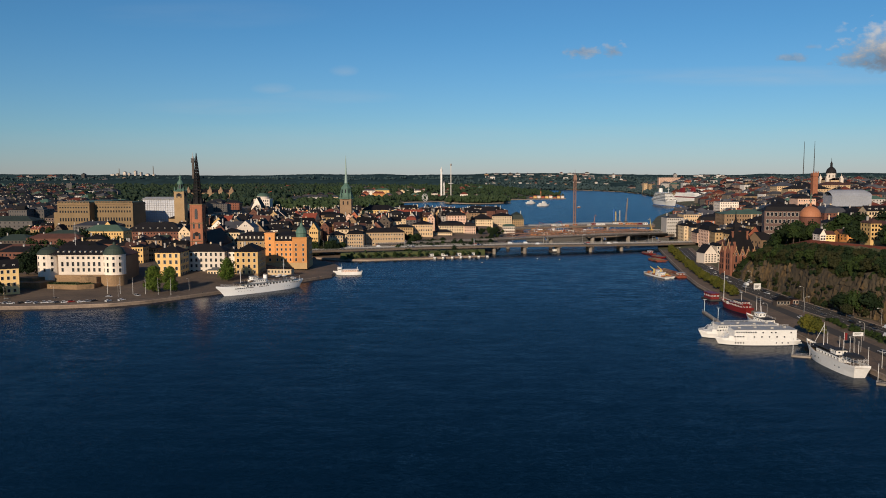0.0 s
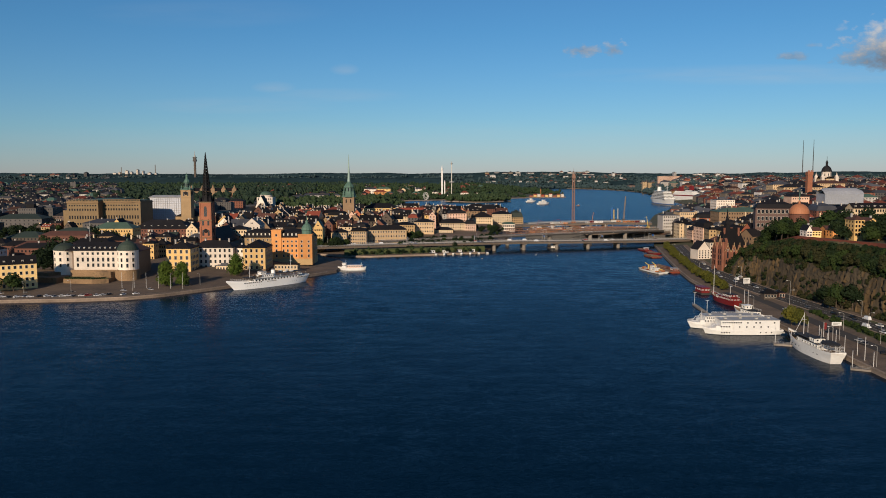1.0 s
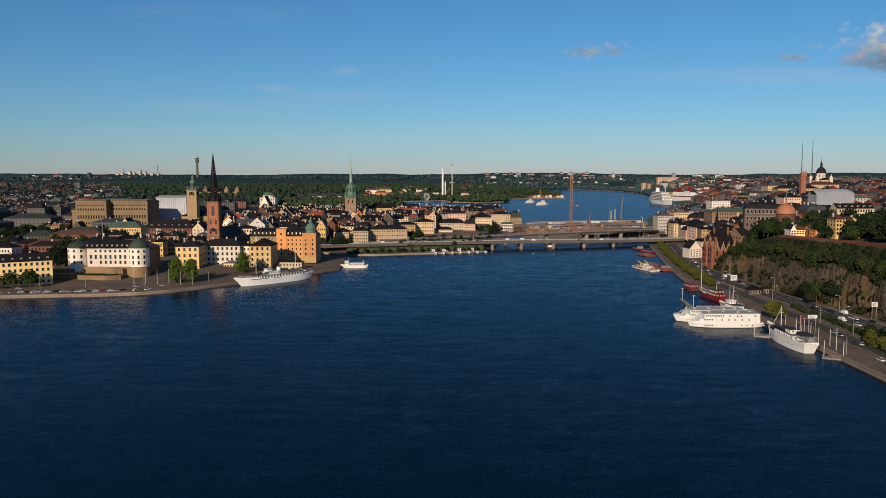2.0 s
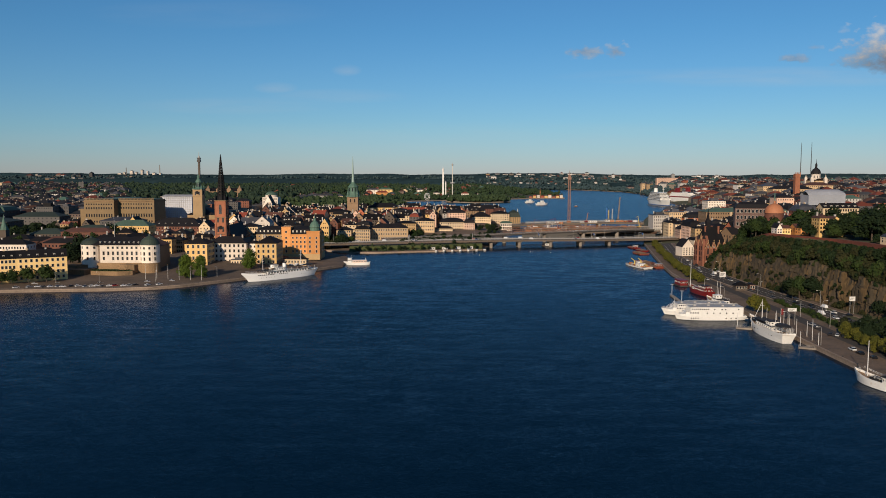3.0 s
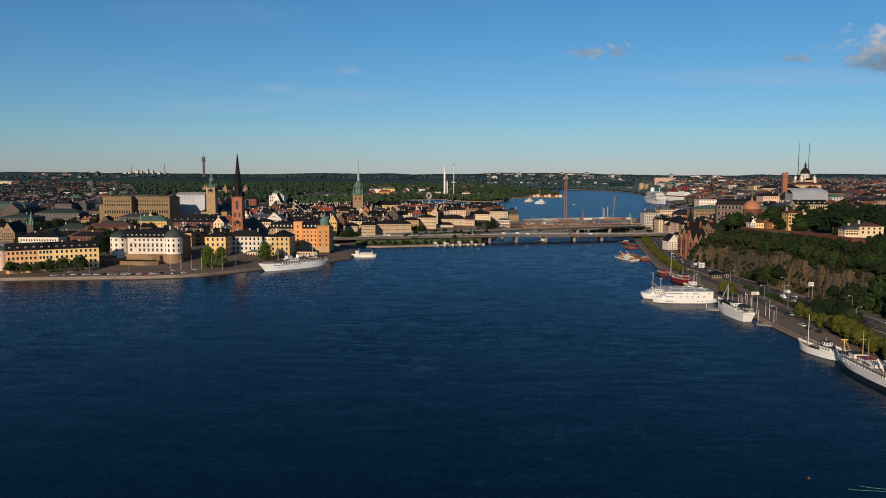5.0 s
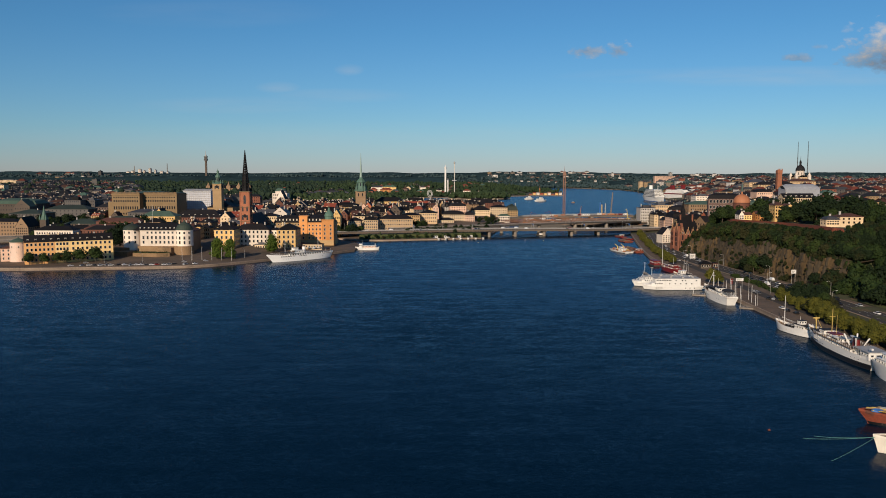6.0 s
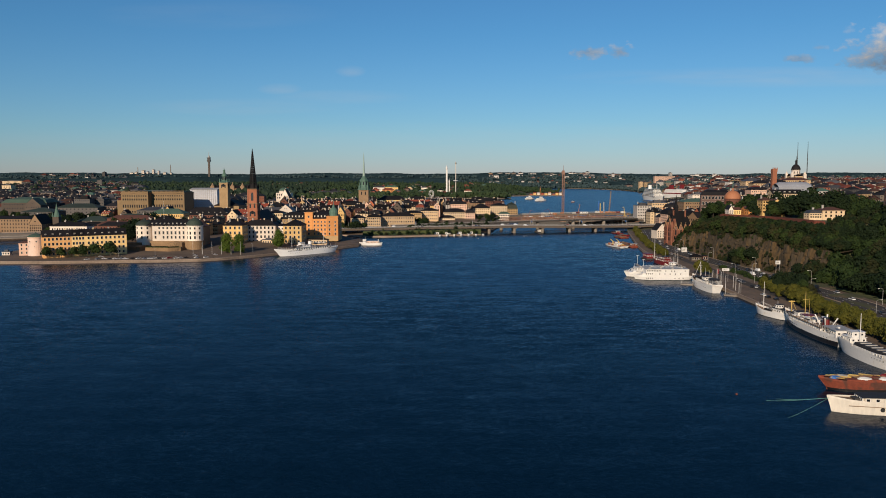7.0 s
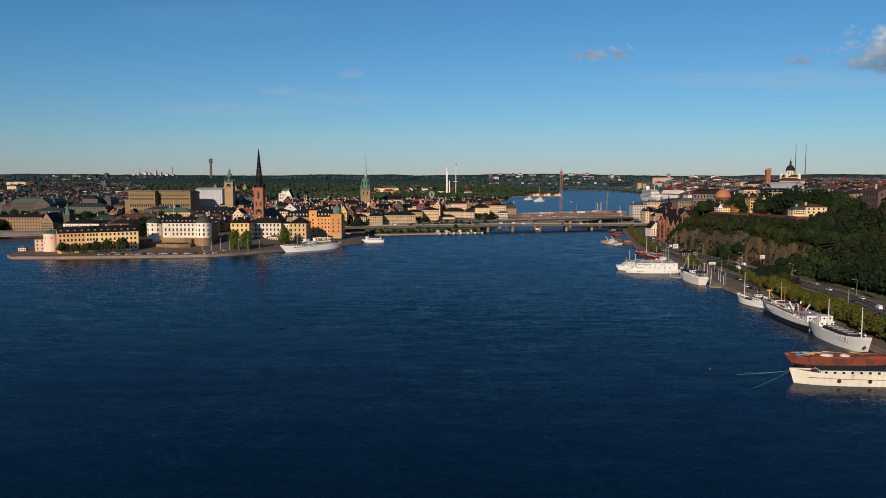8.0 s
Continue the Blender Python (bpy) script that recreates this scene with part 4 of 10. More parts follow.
deck("lock_deck", "pale concrete deck of the rebuilt lock crossing", [(48, 1225, 6.5), (90, 1228, 8.0), (130, 1220, 10.0), (180, 1212, 11.4), (236, 1200, 11.8)], 30, 2.4, DECKING, True, [(90, 1229, 8), (130, 1222, 10), (175, 1213, 11)])
deck("lock_ramp", "curved brown steel ramp over the lock works", [(62, 1130, 5.0), (100, 1118, 7.0), (140, 1104, 9.4), (182, 1096, 11.0), (222, 1092, 11.6)], 12, 1.6, DECKING, True, [(100, 1119, 7), (140, 1106, 9.4), (180, 1098, 11)], CONCRETE, 0.8)
deck("lock_footbridge", "narrow temporary footbridge over the lock basin", [(58, 1290, 5.5), (110, 1296, 7.4), (170, 1300, 8.4), (250, 1296, 9.0)], 6, 1.0, STEEL, True, [(110, 1297, 7.4), (170, 1301, 8.4)])
deck("lock_street", "wide brown timbered works deck beside the lock", [(120, 1060, 8.0), (165, 1062, 9.0), (225, 1070, 10.0)], 20, 1.6, DECKING, True, [(140, 1062, 8.4), (180, 1066, 9.2)])
# far left river bridges
deck("stone_bridge", "low grey stone bridge over the river", [(-900, 800, 7.0), (-700, 782, 7.6), (-560, 812, 7.0), (-470, 868, 6.0)], 16, 2.2, CONCRETE, True, [(-640, 792, 7.4), (-560, 813, 7), (-510, 842, 6.4)])
deck("quay_ramp", "curved grey road ramp on low pillars", [(-640, 760, 5.4), (-560, 770, 5.8), (-500, 800, 5.6), (-455, 846, 5.0)], 9, 1.4, CONCRETE, True, [(-560, 771, 5.8), (-500, 801, 5.6)])

# island of works in the lock basin
columns_land("ground_lock", "bare construction ground of the lock islet", spread(60, 120, 10), lambda x: 1140.0 + 0.2 * x, lambda x: 1200.0, lambda x, y: 2.0, PAVING)
def bank_height(x, y):
    """Level quay strip, then a planted slope up to the motorway's edge."""
    t = min(1.0, max(0.0, (y - 868 - 0.27 * (x + 150) - 6.5) / 4.5))
    return 1.4 + 5.1 * t * t * (3 - 2 * t)


columns_land("ground_embankment", "narrow wooded embankment below the motorway", spread(-150, -10, 10), lambda x: 868 + 0.27 * (x + 150) , lambda x: 884 + 0.27 * (x + 150), bank_height, LAWN, 1.6)


def tower_crane(x, y, z0, top, w, material, label):
    ob = thing("crane_mast", label, "crane", pose(x, y, z0))
    h = top - z0
    for sx in (-1, 1):
        for sy in (-1, 1):
            bm = bmesh.new()
            rod(bm, (sx * w, sy * w, 0), (sx * w, sy * w, h), 0.36, 5)
            part("leg", bm, material, ob)
    bm = bmesh.new()
    k = int(h / 4)
    for i in range(k):
        z, z2 = h * i / k, h * (i + 1) / k
        s = 1 if i % 2 else -1
        for a, b in (((-w, -w), (w, -w)), ((w, -w), (w, w)), ((w, w), (-w, w)), ((-w, w), (-w, -w))):
            p, q = (a, b) if s > 0 else (b, a)
            rod(bm, (*p, z), (*q, z2), 0.22, 4)
            rod(bm, (*a, z2), (*b, z2), 0.2, 4)
    part("lattice", bm, material, ob)
    bm = bmesh.new()
    box(bm, -w * 1.6, w * 1.6, -w * 1.6, w * 1.6, h - 7, h - 3)
    box(bm, -w * 1.1, w * 1.1, -w * 1.1, w * 1.1, h - 3, h)
    rod(bm, (0, 0, h), (0, 0, h + 9), 0.4, 5, 0, 0.15)
    part("cab", bm, material, ob)
    return ob


tower_crane(148, 1336, 3, 80, 1.65, MASTBROWN, "tall rust-brown crane mast beside the lock works")


def pile_rig(x, y, z0, h, lean, material, label):
    ob = thing("pile_rig", label, "pile driver", pose(x, y, z0, 0, lean, 0), "pile drivers")
    bm = bmesh.new()
    for sx in (-0.8, 0.8):
        rod(bm, (sx, 0, 0), (sx * 0.5, 0, h), 0.4, 5)
    for i in range(int(h / 3)):
        rod(bm, (-0.8, 0, i * 3), (0.8, 0, i * 3 + 3), 0.15, 4)
    part("leader", bm, material, ob)
    bm = bmesh.new()
    box(bm, -2.5, 2.5, -3, 3, -1.0, 2.4)
    part("machine_base", bm, DARKSTEEL, ob)
    return ob


pile_rig(243, 1408, 3, 40, 4, WOOD, "tall dull brown pile driver on a works barge")
pile_rig(222, 1400, 3, 22, 0, BLUEPAINT, "blue pile leader on a works barge")
pile_rig(232, 1402, 3, 20, 0, STEEL, "grey pile leader on a works barge")
pile_rig(226, 1404, 3, 18, 0, YELLOWSTEEL, "short yellow pile leader on a works barge")
for bx, by, bw in ((233, 1396, 26), (150, 1330, 16)):
    bg = thing("works_barge", "dark steel works barge carrying pile drivers", "barge", pose(bx, by, 0))
    bm = bmesh.new()
    box(bm, -bw, bw, -6, 16, -1, 2.2, taper=0.4)
    part("hull", bm, DARKSTEEL, bg)

site = random.Random(5)


def site_hut(x, y, z, rot, material, label):
    ob = thing("site_hut", label, "site hut", pose(x, y, z, 0, 0, rot), "site huts")
    bm = bmesh.new()
    box(bm, -3, 3, -1.25, 1.25, 0, 2.6)
    part("body", bm, material, ob)
    bm = bmesh.new()
    box(bm, -3.1, 3.1, -1.35, 1.35, 2.6, 2.75)
    part("roof", bm, STEEL, ob)
    for cx in (-1.6, 1.2):
        bm = bmesh.new()
        box(bm, cx - 0.5, cx + 0.5, -1.29, -1.24, 1.0, 2.0)
        part("window", bm, GLASS, ob)
    return ob


for i in range(26):
    x, y = site.uniform(64, 118), site.uniform(1158, 1196)
    k = i % 4
    site_hut(x, y, 2.0, site.uniform(-30, 30), (LAMPWHITE, ORANGESTEEL, STEEL, HULLRED)[k], ("white steel site hut on bare works ground", "orange steel site container on works ground", "grey steel site hut on works ground", "red steel site container on works ground")[k])
for i in range(22):
    x = site.uniform(95, 230)
    z = 11.9 if x > 180 else 8.4 + (x - 95) * 0.035
    k = i % 4
    site_hut(x, 1218 - 0.1 * (x - 95) + site.uniform(4, 20), z, site.uniform(-20, 20), (LAMPWHITE, ORANGESTEEL, STEEL, HULLRED)[k], ("white steel site hut on the lock deck", "orange steel container on the lock deck", "grey steel site hut on the lock deck", "red steel container on the lock deck")[k])


def loader_crane(x, y, z, h, material, rot, label):
    ob = thing("mobile_crane", label, "crane", pose(x, y, z, 0, 0, rot), "mobile cranes")
    bm = bmesh.new()
    box(bm, -3, 3, -1.4, 1.4, 0.6, 2.6)
    part("carriage", bm, material, ob)
    bm = bmesh.new()
    rod(bm, (0, 0, 2.4), (h * 0.35, 0, h), 0.5, 6, 0, 0.25)
    rod(bm, (h * 0.35, 0, h), (h * 0.8, 0, h * 0.86), 0.25, 5, 0, 0.15)
    part("boom", bm, material, ob)
    for wx in (-2, 2):
        bm = bmesh.new()
        rod(bm, (wx, -1.6, 0.6), (wx, 1.6, 0.6), 0.6, 10)
        part("wheels", bm, RUBBER, ob)
    return ob


loader_crane(70, 1170, 2, 16, HULLRED, 20, "red mobile crane on the lock works")
loader_crane(108, 1160, 2, 18, HULLRED, 160, "red mobile crane with a raised boom on the works")
loader_crane(160, 1240, 10.4, 14, ORANGESTEEL, 60, "orange mobile crane on the lock deck")
loader_crane(205, 1100, 11.4, 15, YELLOWSTEEL, 100, "yellow mobile crane on the brown ramp")


# steel trusses, piles and stacked gear of the lock works
def truss(x0, y0, x1, y1, z, h, label="brown lattice girder over the lock works"):
    ob = thing("lattice_girder", label, "girder", group="lattice girders")
    a, b = Vector((x0, y0, z)), Vector((x1, y1, z))
    n = max(3, int((b - a).length / 5))
    for dz in (0.0, h):
        bm = bmesh.new()
        rod(bm, a + Vector((0, 0, dz)), b + Vector((0, 0, dz)), 0.32, 4)
        part("chord", bm, CRANEBROWN, ob)
    bm = bmesh.new()
    for i in range(n):
        p, q = a.lerp(b, i / n), a.lerp(b, (i + 1) / n)
        rod(bm, p, q + Vector((0, 0, h)) if i % 2 else p + Vector((0, 0, h)), 0.16, 4)
        rod(bm, p + Vector((0, 0, h)), q, 0.16, 4)
    part("lattice", bm, CRANEBROWN, ob)


for x0, y0, x1, y1, z, h in ((20, 1020, 90, 1043, 11, 3.2), (95, 1046, 170, 1072, 12, 3.4), (40, 1085, 120, 1098, 7, 3.0), (125, 1100, 205, 1090, 10, 3.0), (30, 1150, 110, 1168, 5, 3.0), (120, 1165, 215, 1150, 7, 3.0)):
    truss(x0, y0, x1, y1, z, h)
works = random.Random(41)
for i in range(16):
    x, y = works.uniform(60, 230), works.uniform(1050, 1200)
    ob = thing("material_stack", "stack of brown timber and rusty steel beams", "building materials", pose(x, y, 9.0 if y < 1090 else 6.0, 0, 0, works.uniform(0, 90)), "material stacks")
    for k in range(3):
        bm = bmesh.new()
        box(bm, -3 + works.uniform(-1, 1), 3 + works.uniform(-1, 1), -1.4 + 0.2 * k, 1.4 - 0.2 * k, k * 0.8, k * 0.8 + 0.75)
        part("layer", bm, (RUST, WOOD, CRANEBROWN)[(i + k) % 3], ob)
# dark pontoon under the works
wp = thing("works_pontoon", "broad dark brown floating works platform in the lock", "pontoon", pose(140, 1125, 0, 0, 0, -8))
bm = bmesh.new()
box(bm, -85, 85, -48, 62, -1.0, 5.6)
part("float", bm, DARKSTEEL, wp)
bm = bmesh.new()
box(bm, -84.5, 84.5, -47.5, 61.5, 5.6, 5.9)
part("deck", bm, DECKING, wp)

bm = bmesh.new()
heap_rng = random.Random(77)
for i in range(420):
    s, o = heap_rng.uniform(-82, 82), heap_rng.uniform(-46, 60)
    p = pose(140, 1125, 5.9, 0, 0, -8) @ Vector((s, o, 0))
    kind_ = heap_rng.random()
    slot = heap_rng.choice((0, 0, 0, 1, 1, 2, 3, 4))
    if kind_ < 0.45:
        t = heap_rng.uniform(-0.4, 0.4) + (1.57 if heap_rng.random() < 0.2 else 0.0)
        L = heap_rng.uniform(4, 14)
        z = p.z + heap_rng.uniform(0.3, 3.6)
        rod(bm, (p.x, p.y, z), (p.x + L * math.cos(t), p.y + L * math.sin(t), z + heap_rng.uniform(-0.4, 0.6)), heap_rng.uniform(0.2, 0.45), 4, slot)
        rod(bm, (p.x, p.y, p.z), (p.x, p.y, z), 0.2, 4, slot)
    elif kind_ < 0.8:
        w, h = heap_rng.uniform(0.8, 3.6), heap_rng.uniform(0.6, 2.8)
        box(bm, p.x - w, p.x + w, p.y - 1.2, p.y + 1.2, p.z, p.z + h, slot)
    else:
        h = heap_rng.uniform(3, 9)
        rod(bm, (p.x, p.y, p.z), (p.x, p.y, p.z + h), 0.18, 4, slot)
tagged(solid("works_clutter", bm, [CRANEBROWN, WOOD, LAMPWHITE, ORANGESTEEL, STEEL], "beams, planks, crates and scaffold poles of the lock works", "building materials"), kind="stuff")
# median barrier and sign gantries of the motorway bridge
bm = bmesh.new()
for a, b in zip(road_line, road_line[1:]):
    for off, r in ((9.0, 0.22), (13.0, 0.35), (17.5, 0.22)):
        rod(bm, (a[0], a[1] + off, a[2] + 0.55), (b[0], b[1] + off, b[2] + 0.55), r, 4)
tagged(solid("barrier", bm, STEEL, "pale steel crash barriers between the lanes of a bridge", "barrier"), kind="structure")
for s in (-90, -20, 55, 120, 180):
    for a, b in zip(road_line, road_line[1:]):
        if a[0] <= s < b[0]:
            t = (s - a[0]) / (b[0] - a[0])
            gy, gz = a[1] + (b[1] - a[1]) * t, a[2] + (b[2] - a[2]) * t
            gt = thing("sign_gantry", "steel sign gantry over a motorway bridge", "gantry", pose(s, gy, gz), "sign gantries")
            bm = bmesh.new()
            for q in (1.0, 24.0):
                rod(bm, (0, q, 0), (0, q, 6.2), 0.2, 5)
            rod(bm, (0, 1.0, 6.2), (0, 24.0, 6.2), 0.2, 5)
            part("frame", bm, STEEL, gt)
            bm = bmesh.new()
            box(bm, -0.15, 0.15, 4, 10, 4.6, 6.6)
            part("sign", bm, BLUEPAINT, gt)

# ---- palaces of the islet ----
plan = random.Random(11)


def round_tower(parent, x, y, r, z0, eave, top, wall, roof, cols, rows, span=(200, 340), knob=True, n=24):
    bm = bmesh.new()
    lathe(bm, [(r, z0), (r, eave - 0.7), (r + 0.25, eave - 0.6), (r + 0.25, eave)], x, y, n)
    t = part("tower", bm, wall, parent)
    bm = bmesh.new()
    h = top - eave
    lathe(bm, [(r + 0.5, eave), (r + 0.5, eave + 0.25), (r * 0.96, eave + h * 0.25), (r * 0.78, eave + h * 0.52), (r * 0.45, eave + h * 0.74), (r * 0.14, eave + h * 0.86), (r * 0.13, top), (0.0, top + 0.8 if knob else top)], x, y, n)
    part("dome", bm, roof, parent)
    for z, hh in rows:
        for i in range(cols):
            a = radians(span[0] + (span[1] - span[0]) * (i + 0.5) / cols)
            piece("window", window_mesh(1.35, hh), parent, pose(x + math.cos(a) * r, y + math.sin(a) * r, z, 0, 0, math.degrees(a) + 90))
    return t


palace = thing("court_palace", "white plastered palace with two round domed corner towers", "palace")
W_ROWS = [15.4, 19.5, 23.9]
bm = bmesh.new()
box(bm, -320.5, -286, 677, 700, 5, 26)
box(bm, -320.7, -285.8, 676.7, 700.2, 25.2, 25.9)
part("wall", bm, PLASTER["white"], palace)
bm = bmesh.new()
box(bm, -326, -320.5, 687, 700, 5, 26)
part("link_wall", bm, PLASTER["white"], palace)
for z in (13.2, 17.4, 21.7):
    bm = bmesh.new()
    box(bm, -320.6, -286, 676.85, 677.1, z, z + 0.25)
    part("string_course", bm, FRAME, palace)
bm = bmesh.new()
box(bm, -296, -279.5, 684, 716, 5, 23.5)
part("wing", bm, PLASTER["brown"], palace)
bm = bmesh.new()
hip(bm, 41, 24, 26, 31.6, 0.4, 6, -306, 688.5)
part("roof", bm, ROOF["black"], palace)
bm = bmesh.new()
hip(bm, 17, 30, 23.6, 28.6, 0.4, 6, -287.7, 702)
part("wing_roof", bm, ROOF["brown"], palace)
facade_windows(palace, (-319.5, 677), (-289.8, 677), W_ROWS, 8, 1.6, [2.5, 2.9, 1.8], 0.0, None, {(0, 1), (1, 8), (2, 0)})
for i in range(9):
    bm = bmesh.new()
    x = -321 + i * 3.8
    box(bm, x - 0.5, x + 0.5, 678.6, 680.6, 27.0, 28.5)
    dm = part("dormer", bm, FRAME, palace)
    bm = bmesh.new()
    box(bm, x - 0.3, x + 0.3, 678.54, 678.62, 27.3, 28.2)
    part("pane", bm, GLASS, dm)
round_tower(palace, -330, 684, 7.8, 4, 26.0, 32.2, PLASTER["white"], ROOF["dark_green"], 3, [(15.4, 2.3), (19.5, 2.5), (23.9, 1.8)], (215, 325))
round_tower(palace, -282, 680, 7.3, 4, 26.3, 34.2, PLASTER["white"], ROOF["dark_green"], 4, [(15.4, 2.6), (19.5, 2.6), (23.9, 1.8)], (205, 335))
bm = bmesh.new()
lathe(bm, [(8.0, 2.5), (7.75, 11.6), (7.9, 11.9), (7.5, 12.2)], -282, 680, 28)
box(bm, -322, -286, 674.2, 677, 3, 12.0)
part("plinth", bm, STONE, palace, "brown stone plinth")
bm = bmesh.new()
prism(bm, [(-304, 674.2), (-302, 669.5), (-296, 668), (-291, 670), (-290, 674.2)], 3, 11.2)
part("bastion", bm, STONE, palace)
bm = bmesh.new()
rod(bm, (-314, 690, 28), (-314, 690, 48), 0.14, 6, 0, 0.06)
part("flagpole", bm, LAMPWHITE, palace)
# stone ramparts and garden terraces in front
tr = thing("terrace_wall", "brown stone terrace walls below the white palace", "wall")
bm = bmesh.new()
prism(bm, [(-356, 668), (-326, 661), (-322, 674), (-338, 690), (-360, 690)], 3, 8.2)
prism(bm, [(-352, 674), (-336, 670), (-330, 676), (-338, 690), (-356, 690)], 8.2, 10.6)
part("rampart", bm, STONE, tr)
bm = bmesh.new()
prism(bm, [(-322, 663), (-300, 660), (-290, 664), (-290, 674), (-322, 674)], 3, 7.2)
part("rampart", bm, STONE, tr)
bm = bmesh.new()
prism(bm, [(-321.5, 663.6), (-300.2, 660.6), (-291, 664.4), (-291, 667.8), (-303, 669), (-305, 673.5), (-321.5, 673.5)], 7.2, 7.5)
part("grass", bm, LAWN, tr, "small lawn on the terrace")
hedge_bm = bmesh.new()
hv, hf = tufts(random.Random(3), [(-321 + i * 1.2, 663.9 - i * 0.15, 7.8, 0.9, 0.7) for i in range(17)] + [(-300 + i * 0.9, 661 + i * 0.4, 7.8, 0.8, 0.7) for i in range(9)], 380, 0.45)
me = bpy.data.meshes.new("hedge")
me.from_pydata([tuple(p) for p in hv], [], hf)
me.materials.append(LEAF[1])
hedge_bm.free()
tagged(new("hedge", me), "dark clipped hedge on the palace terrace", "hedge", kind="stuff")

# old round fortress tower and its annex
fort = thing("fortress_tower", "stout pale pink round tower with a low green copper roof", "tower", pose(-405, 633.5, 3.4))
bm = bmesh.new()
lathe(bm, [(6.9, -1), (6.7, 3), (6.45, 14.6), (6.7, 15.0), (6.7, 15.8)], 0, 0, 28)
part("wall", bm, PLASTER["blush"], fort)
bm = bmesh.new()
lathe(bm, [(7.0, 15.8), (7.0, 16.05), (4.6, 17.6), (1.6, 18.6), (0.5, 18.9), (0.4, 19.8), (0, 20.3)], 0, 0, 28)
part("roof", bm, ROOF["green"], fort)
for z in (3.4, 7.5, 12.0):
    for a in (215, 262, 312):
        piece("window", window_mesh(0.75, 1.2), fort, pose(6.55 * math.cos(radians(a + z * 3)), 6.55 * math.sin(radians(a + z * 3)), z, 0, 0, a + z * 3 + 90))
house(-415, 632, 8.5, 10, 3.6, 13.6, 15.6, "pink", "brown", "hip", floors=3, bays=2, rot=8, fine=True, label="small pink annex leaning on a round tower", chimneys=0, rng=plan)

# long printing-house front, three houses in one row
for s0, s1, wall, bays, lab in ((0, 22.5, "apricot", 7, "long orange plaster quayside building with a black roof"), (22.5, 33, "butter", 4, "narrow yellow plaster quayside building with a black roof"), (33, 66.3, "butter", 9, "long pale yellow quayside building with a black roof")):
    c = (s0 + s1) / 2
    house(-388.4 + c * 0.866, 612 + c * 0.5, s1 - s0 - 0.01, 17, 3.6, 20.3, 25.6, wall, "black", "gable_x", rot=30, floors=4, bays=bays, fine=True, name="quayside_building", label=lab, category="building", chimneys=2, dormers=int((s1 - s0) / 5), win=(1.5, 2.1), rng=plan)

house(-256.3, 712, 18.6, 20, 4.6, 23.8, 29.0, "yellow", "black", "hip", floors=4, bays=4, fine=True, name="yellow_palace", label="yellow plaster palace with a black hipped roof by trees", category="palace", win=(1.8, 2.7), chimneys=2, rng=plan)
house(-236.5, 735, 32.5, 16, 4.6, 22.3, 28.0, "white", "black", "hip", floors=4, bays=8, fine=True, name="white_palace", label="white plaster palace partly in its neighbour's shadow", category="palace", win=(1.6, 2.5), chimneys=3, rng=plan)
house(-216.2, 741, 6.2, 12, 4.6, 21.6, 24.0, "white", "black", "hip", floors=3, bays=2, fine=True, label="narrow white house between two palaces", chimneys=1, rng=plan)
house(-203, 733, 18, 26, 4.2, 22.3, 28.0, "yellow", "black", "hip", floors=4, bays=4, fine=True, name="corner_palace", label="yellow plaster corner palace with a pale ground floor", category="palace", win=(1.65, 2.6), chimneys=2, rng=plan)
bm = bmesh.new()
box(bm, -212.06, -193.94, 732.9, 759, 3.0, 5.6)
base = solid("corner_base", bm, STONE, "", "", "")
base.name = "ground_floor"
base.parent = [o for o in scene.objects if o.name == "corner_palace"][0]
base.matrix_parent_inverse = pose(-203, 733, 4.2).inverted()
house(-226, 728, 12, 6, 4.2, 8.6, 9.2, "cream", "grey", "flat", floors=1, bays=5, fine=True, label="low cream stone porch building before a palace", chimneys=0, rng=plan)
house(-180.5, 745, 20, 7, 3.0, 7.6, 9.0, "cream", "black", "hip", floors=1, bays=7, fine=True, label="low cream pavilion with a dark roof on the quay", category="pavilion", chimneys=0, rot=-6, rng=plan)

# former parliament: orange corner block with a turret
parl = thing("parliament_house", "orange plastered former parliament with a green copper turret", "building")
bm = bmesh.new()
box(bm, -199, -165.5, 784, 812, 3, 26.4)
box(bm, -199.2, -165.3, 783.8, 812.2, 25.4, 26.2)
part("wall", bm, PLASTER["orange"], parl)
bm = bmesh.new()
box(bm, -200.2, -191.8, 783.4, 796, 3, 32.5)
box(bm, -200.5, -191.5, 783.1, 796.3, 32.5, 33.2)
part("pavilion", bm, PLASTER["orange"], parl)
bm = bmesh.new()
box(bm, -177.2, -165.1, 783.3, 795.4, 3, 29.4)
box(bm, -177.5, -164.8, 783.0, 795.7, 28.6, 29.5)
part("corner_tower", bm, PLASTER["orange"], parl)
bm = bmesh.new()
lathe(bm, [(4.6, 29.5), (4.6, 32.4), (5.0, 32.8), (4.4, 35.0), (3.0, 37.2), (1.4, 38.4), (1.1, 40.6), (0.3, 41.4), (0.12, 45.5), (0, 46)], -170.5, 789.5, 12)
part("turret", bm, COPPER, parl, "pale green copper turret")
bm = bmesh.new()
mansard(bm, 33, 27, 26.5, 33.6, 0.4, -182.2, 798.2)
part("roof", bm, ROOF["black"], parl)
bm = bmesh.new()
box(bm, -230, -199, 800, 820, 3, 25.2)
part("wing", bm, PLASTER["ochre"], parl)
bm = bmesh.new()
mansard(bm, 31, 20, 25.2, 32.6, 0.4, -214.5, 810)
part("wing_roof", bm, ROOF["black"], parl)
bm = bmesh.new()
box(bm, -199.3, -165.2, 783.2, 812.4, 3, 8.4)
part("socle", bm, PLASTER["ochre"], parl)
P_ROWS = [10.8, 15.2, 19.4, 23.2]
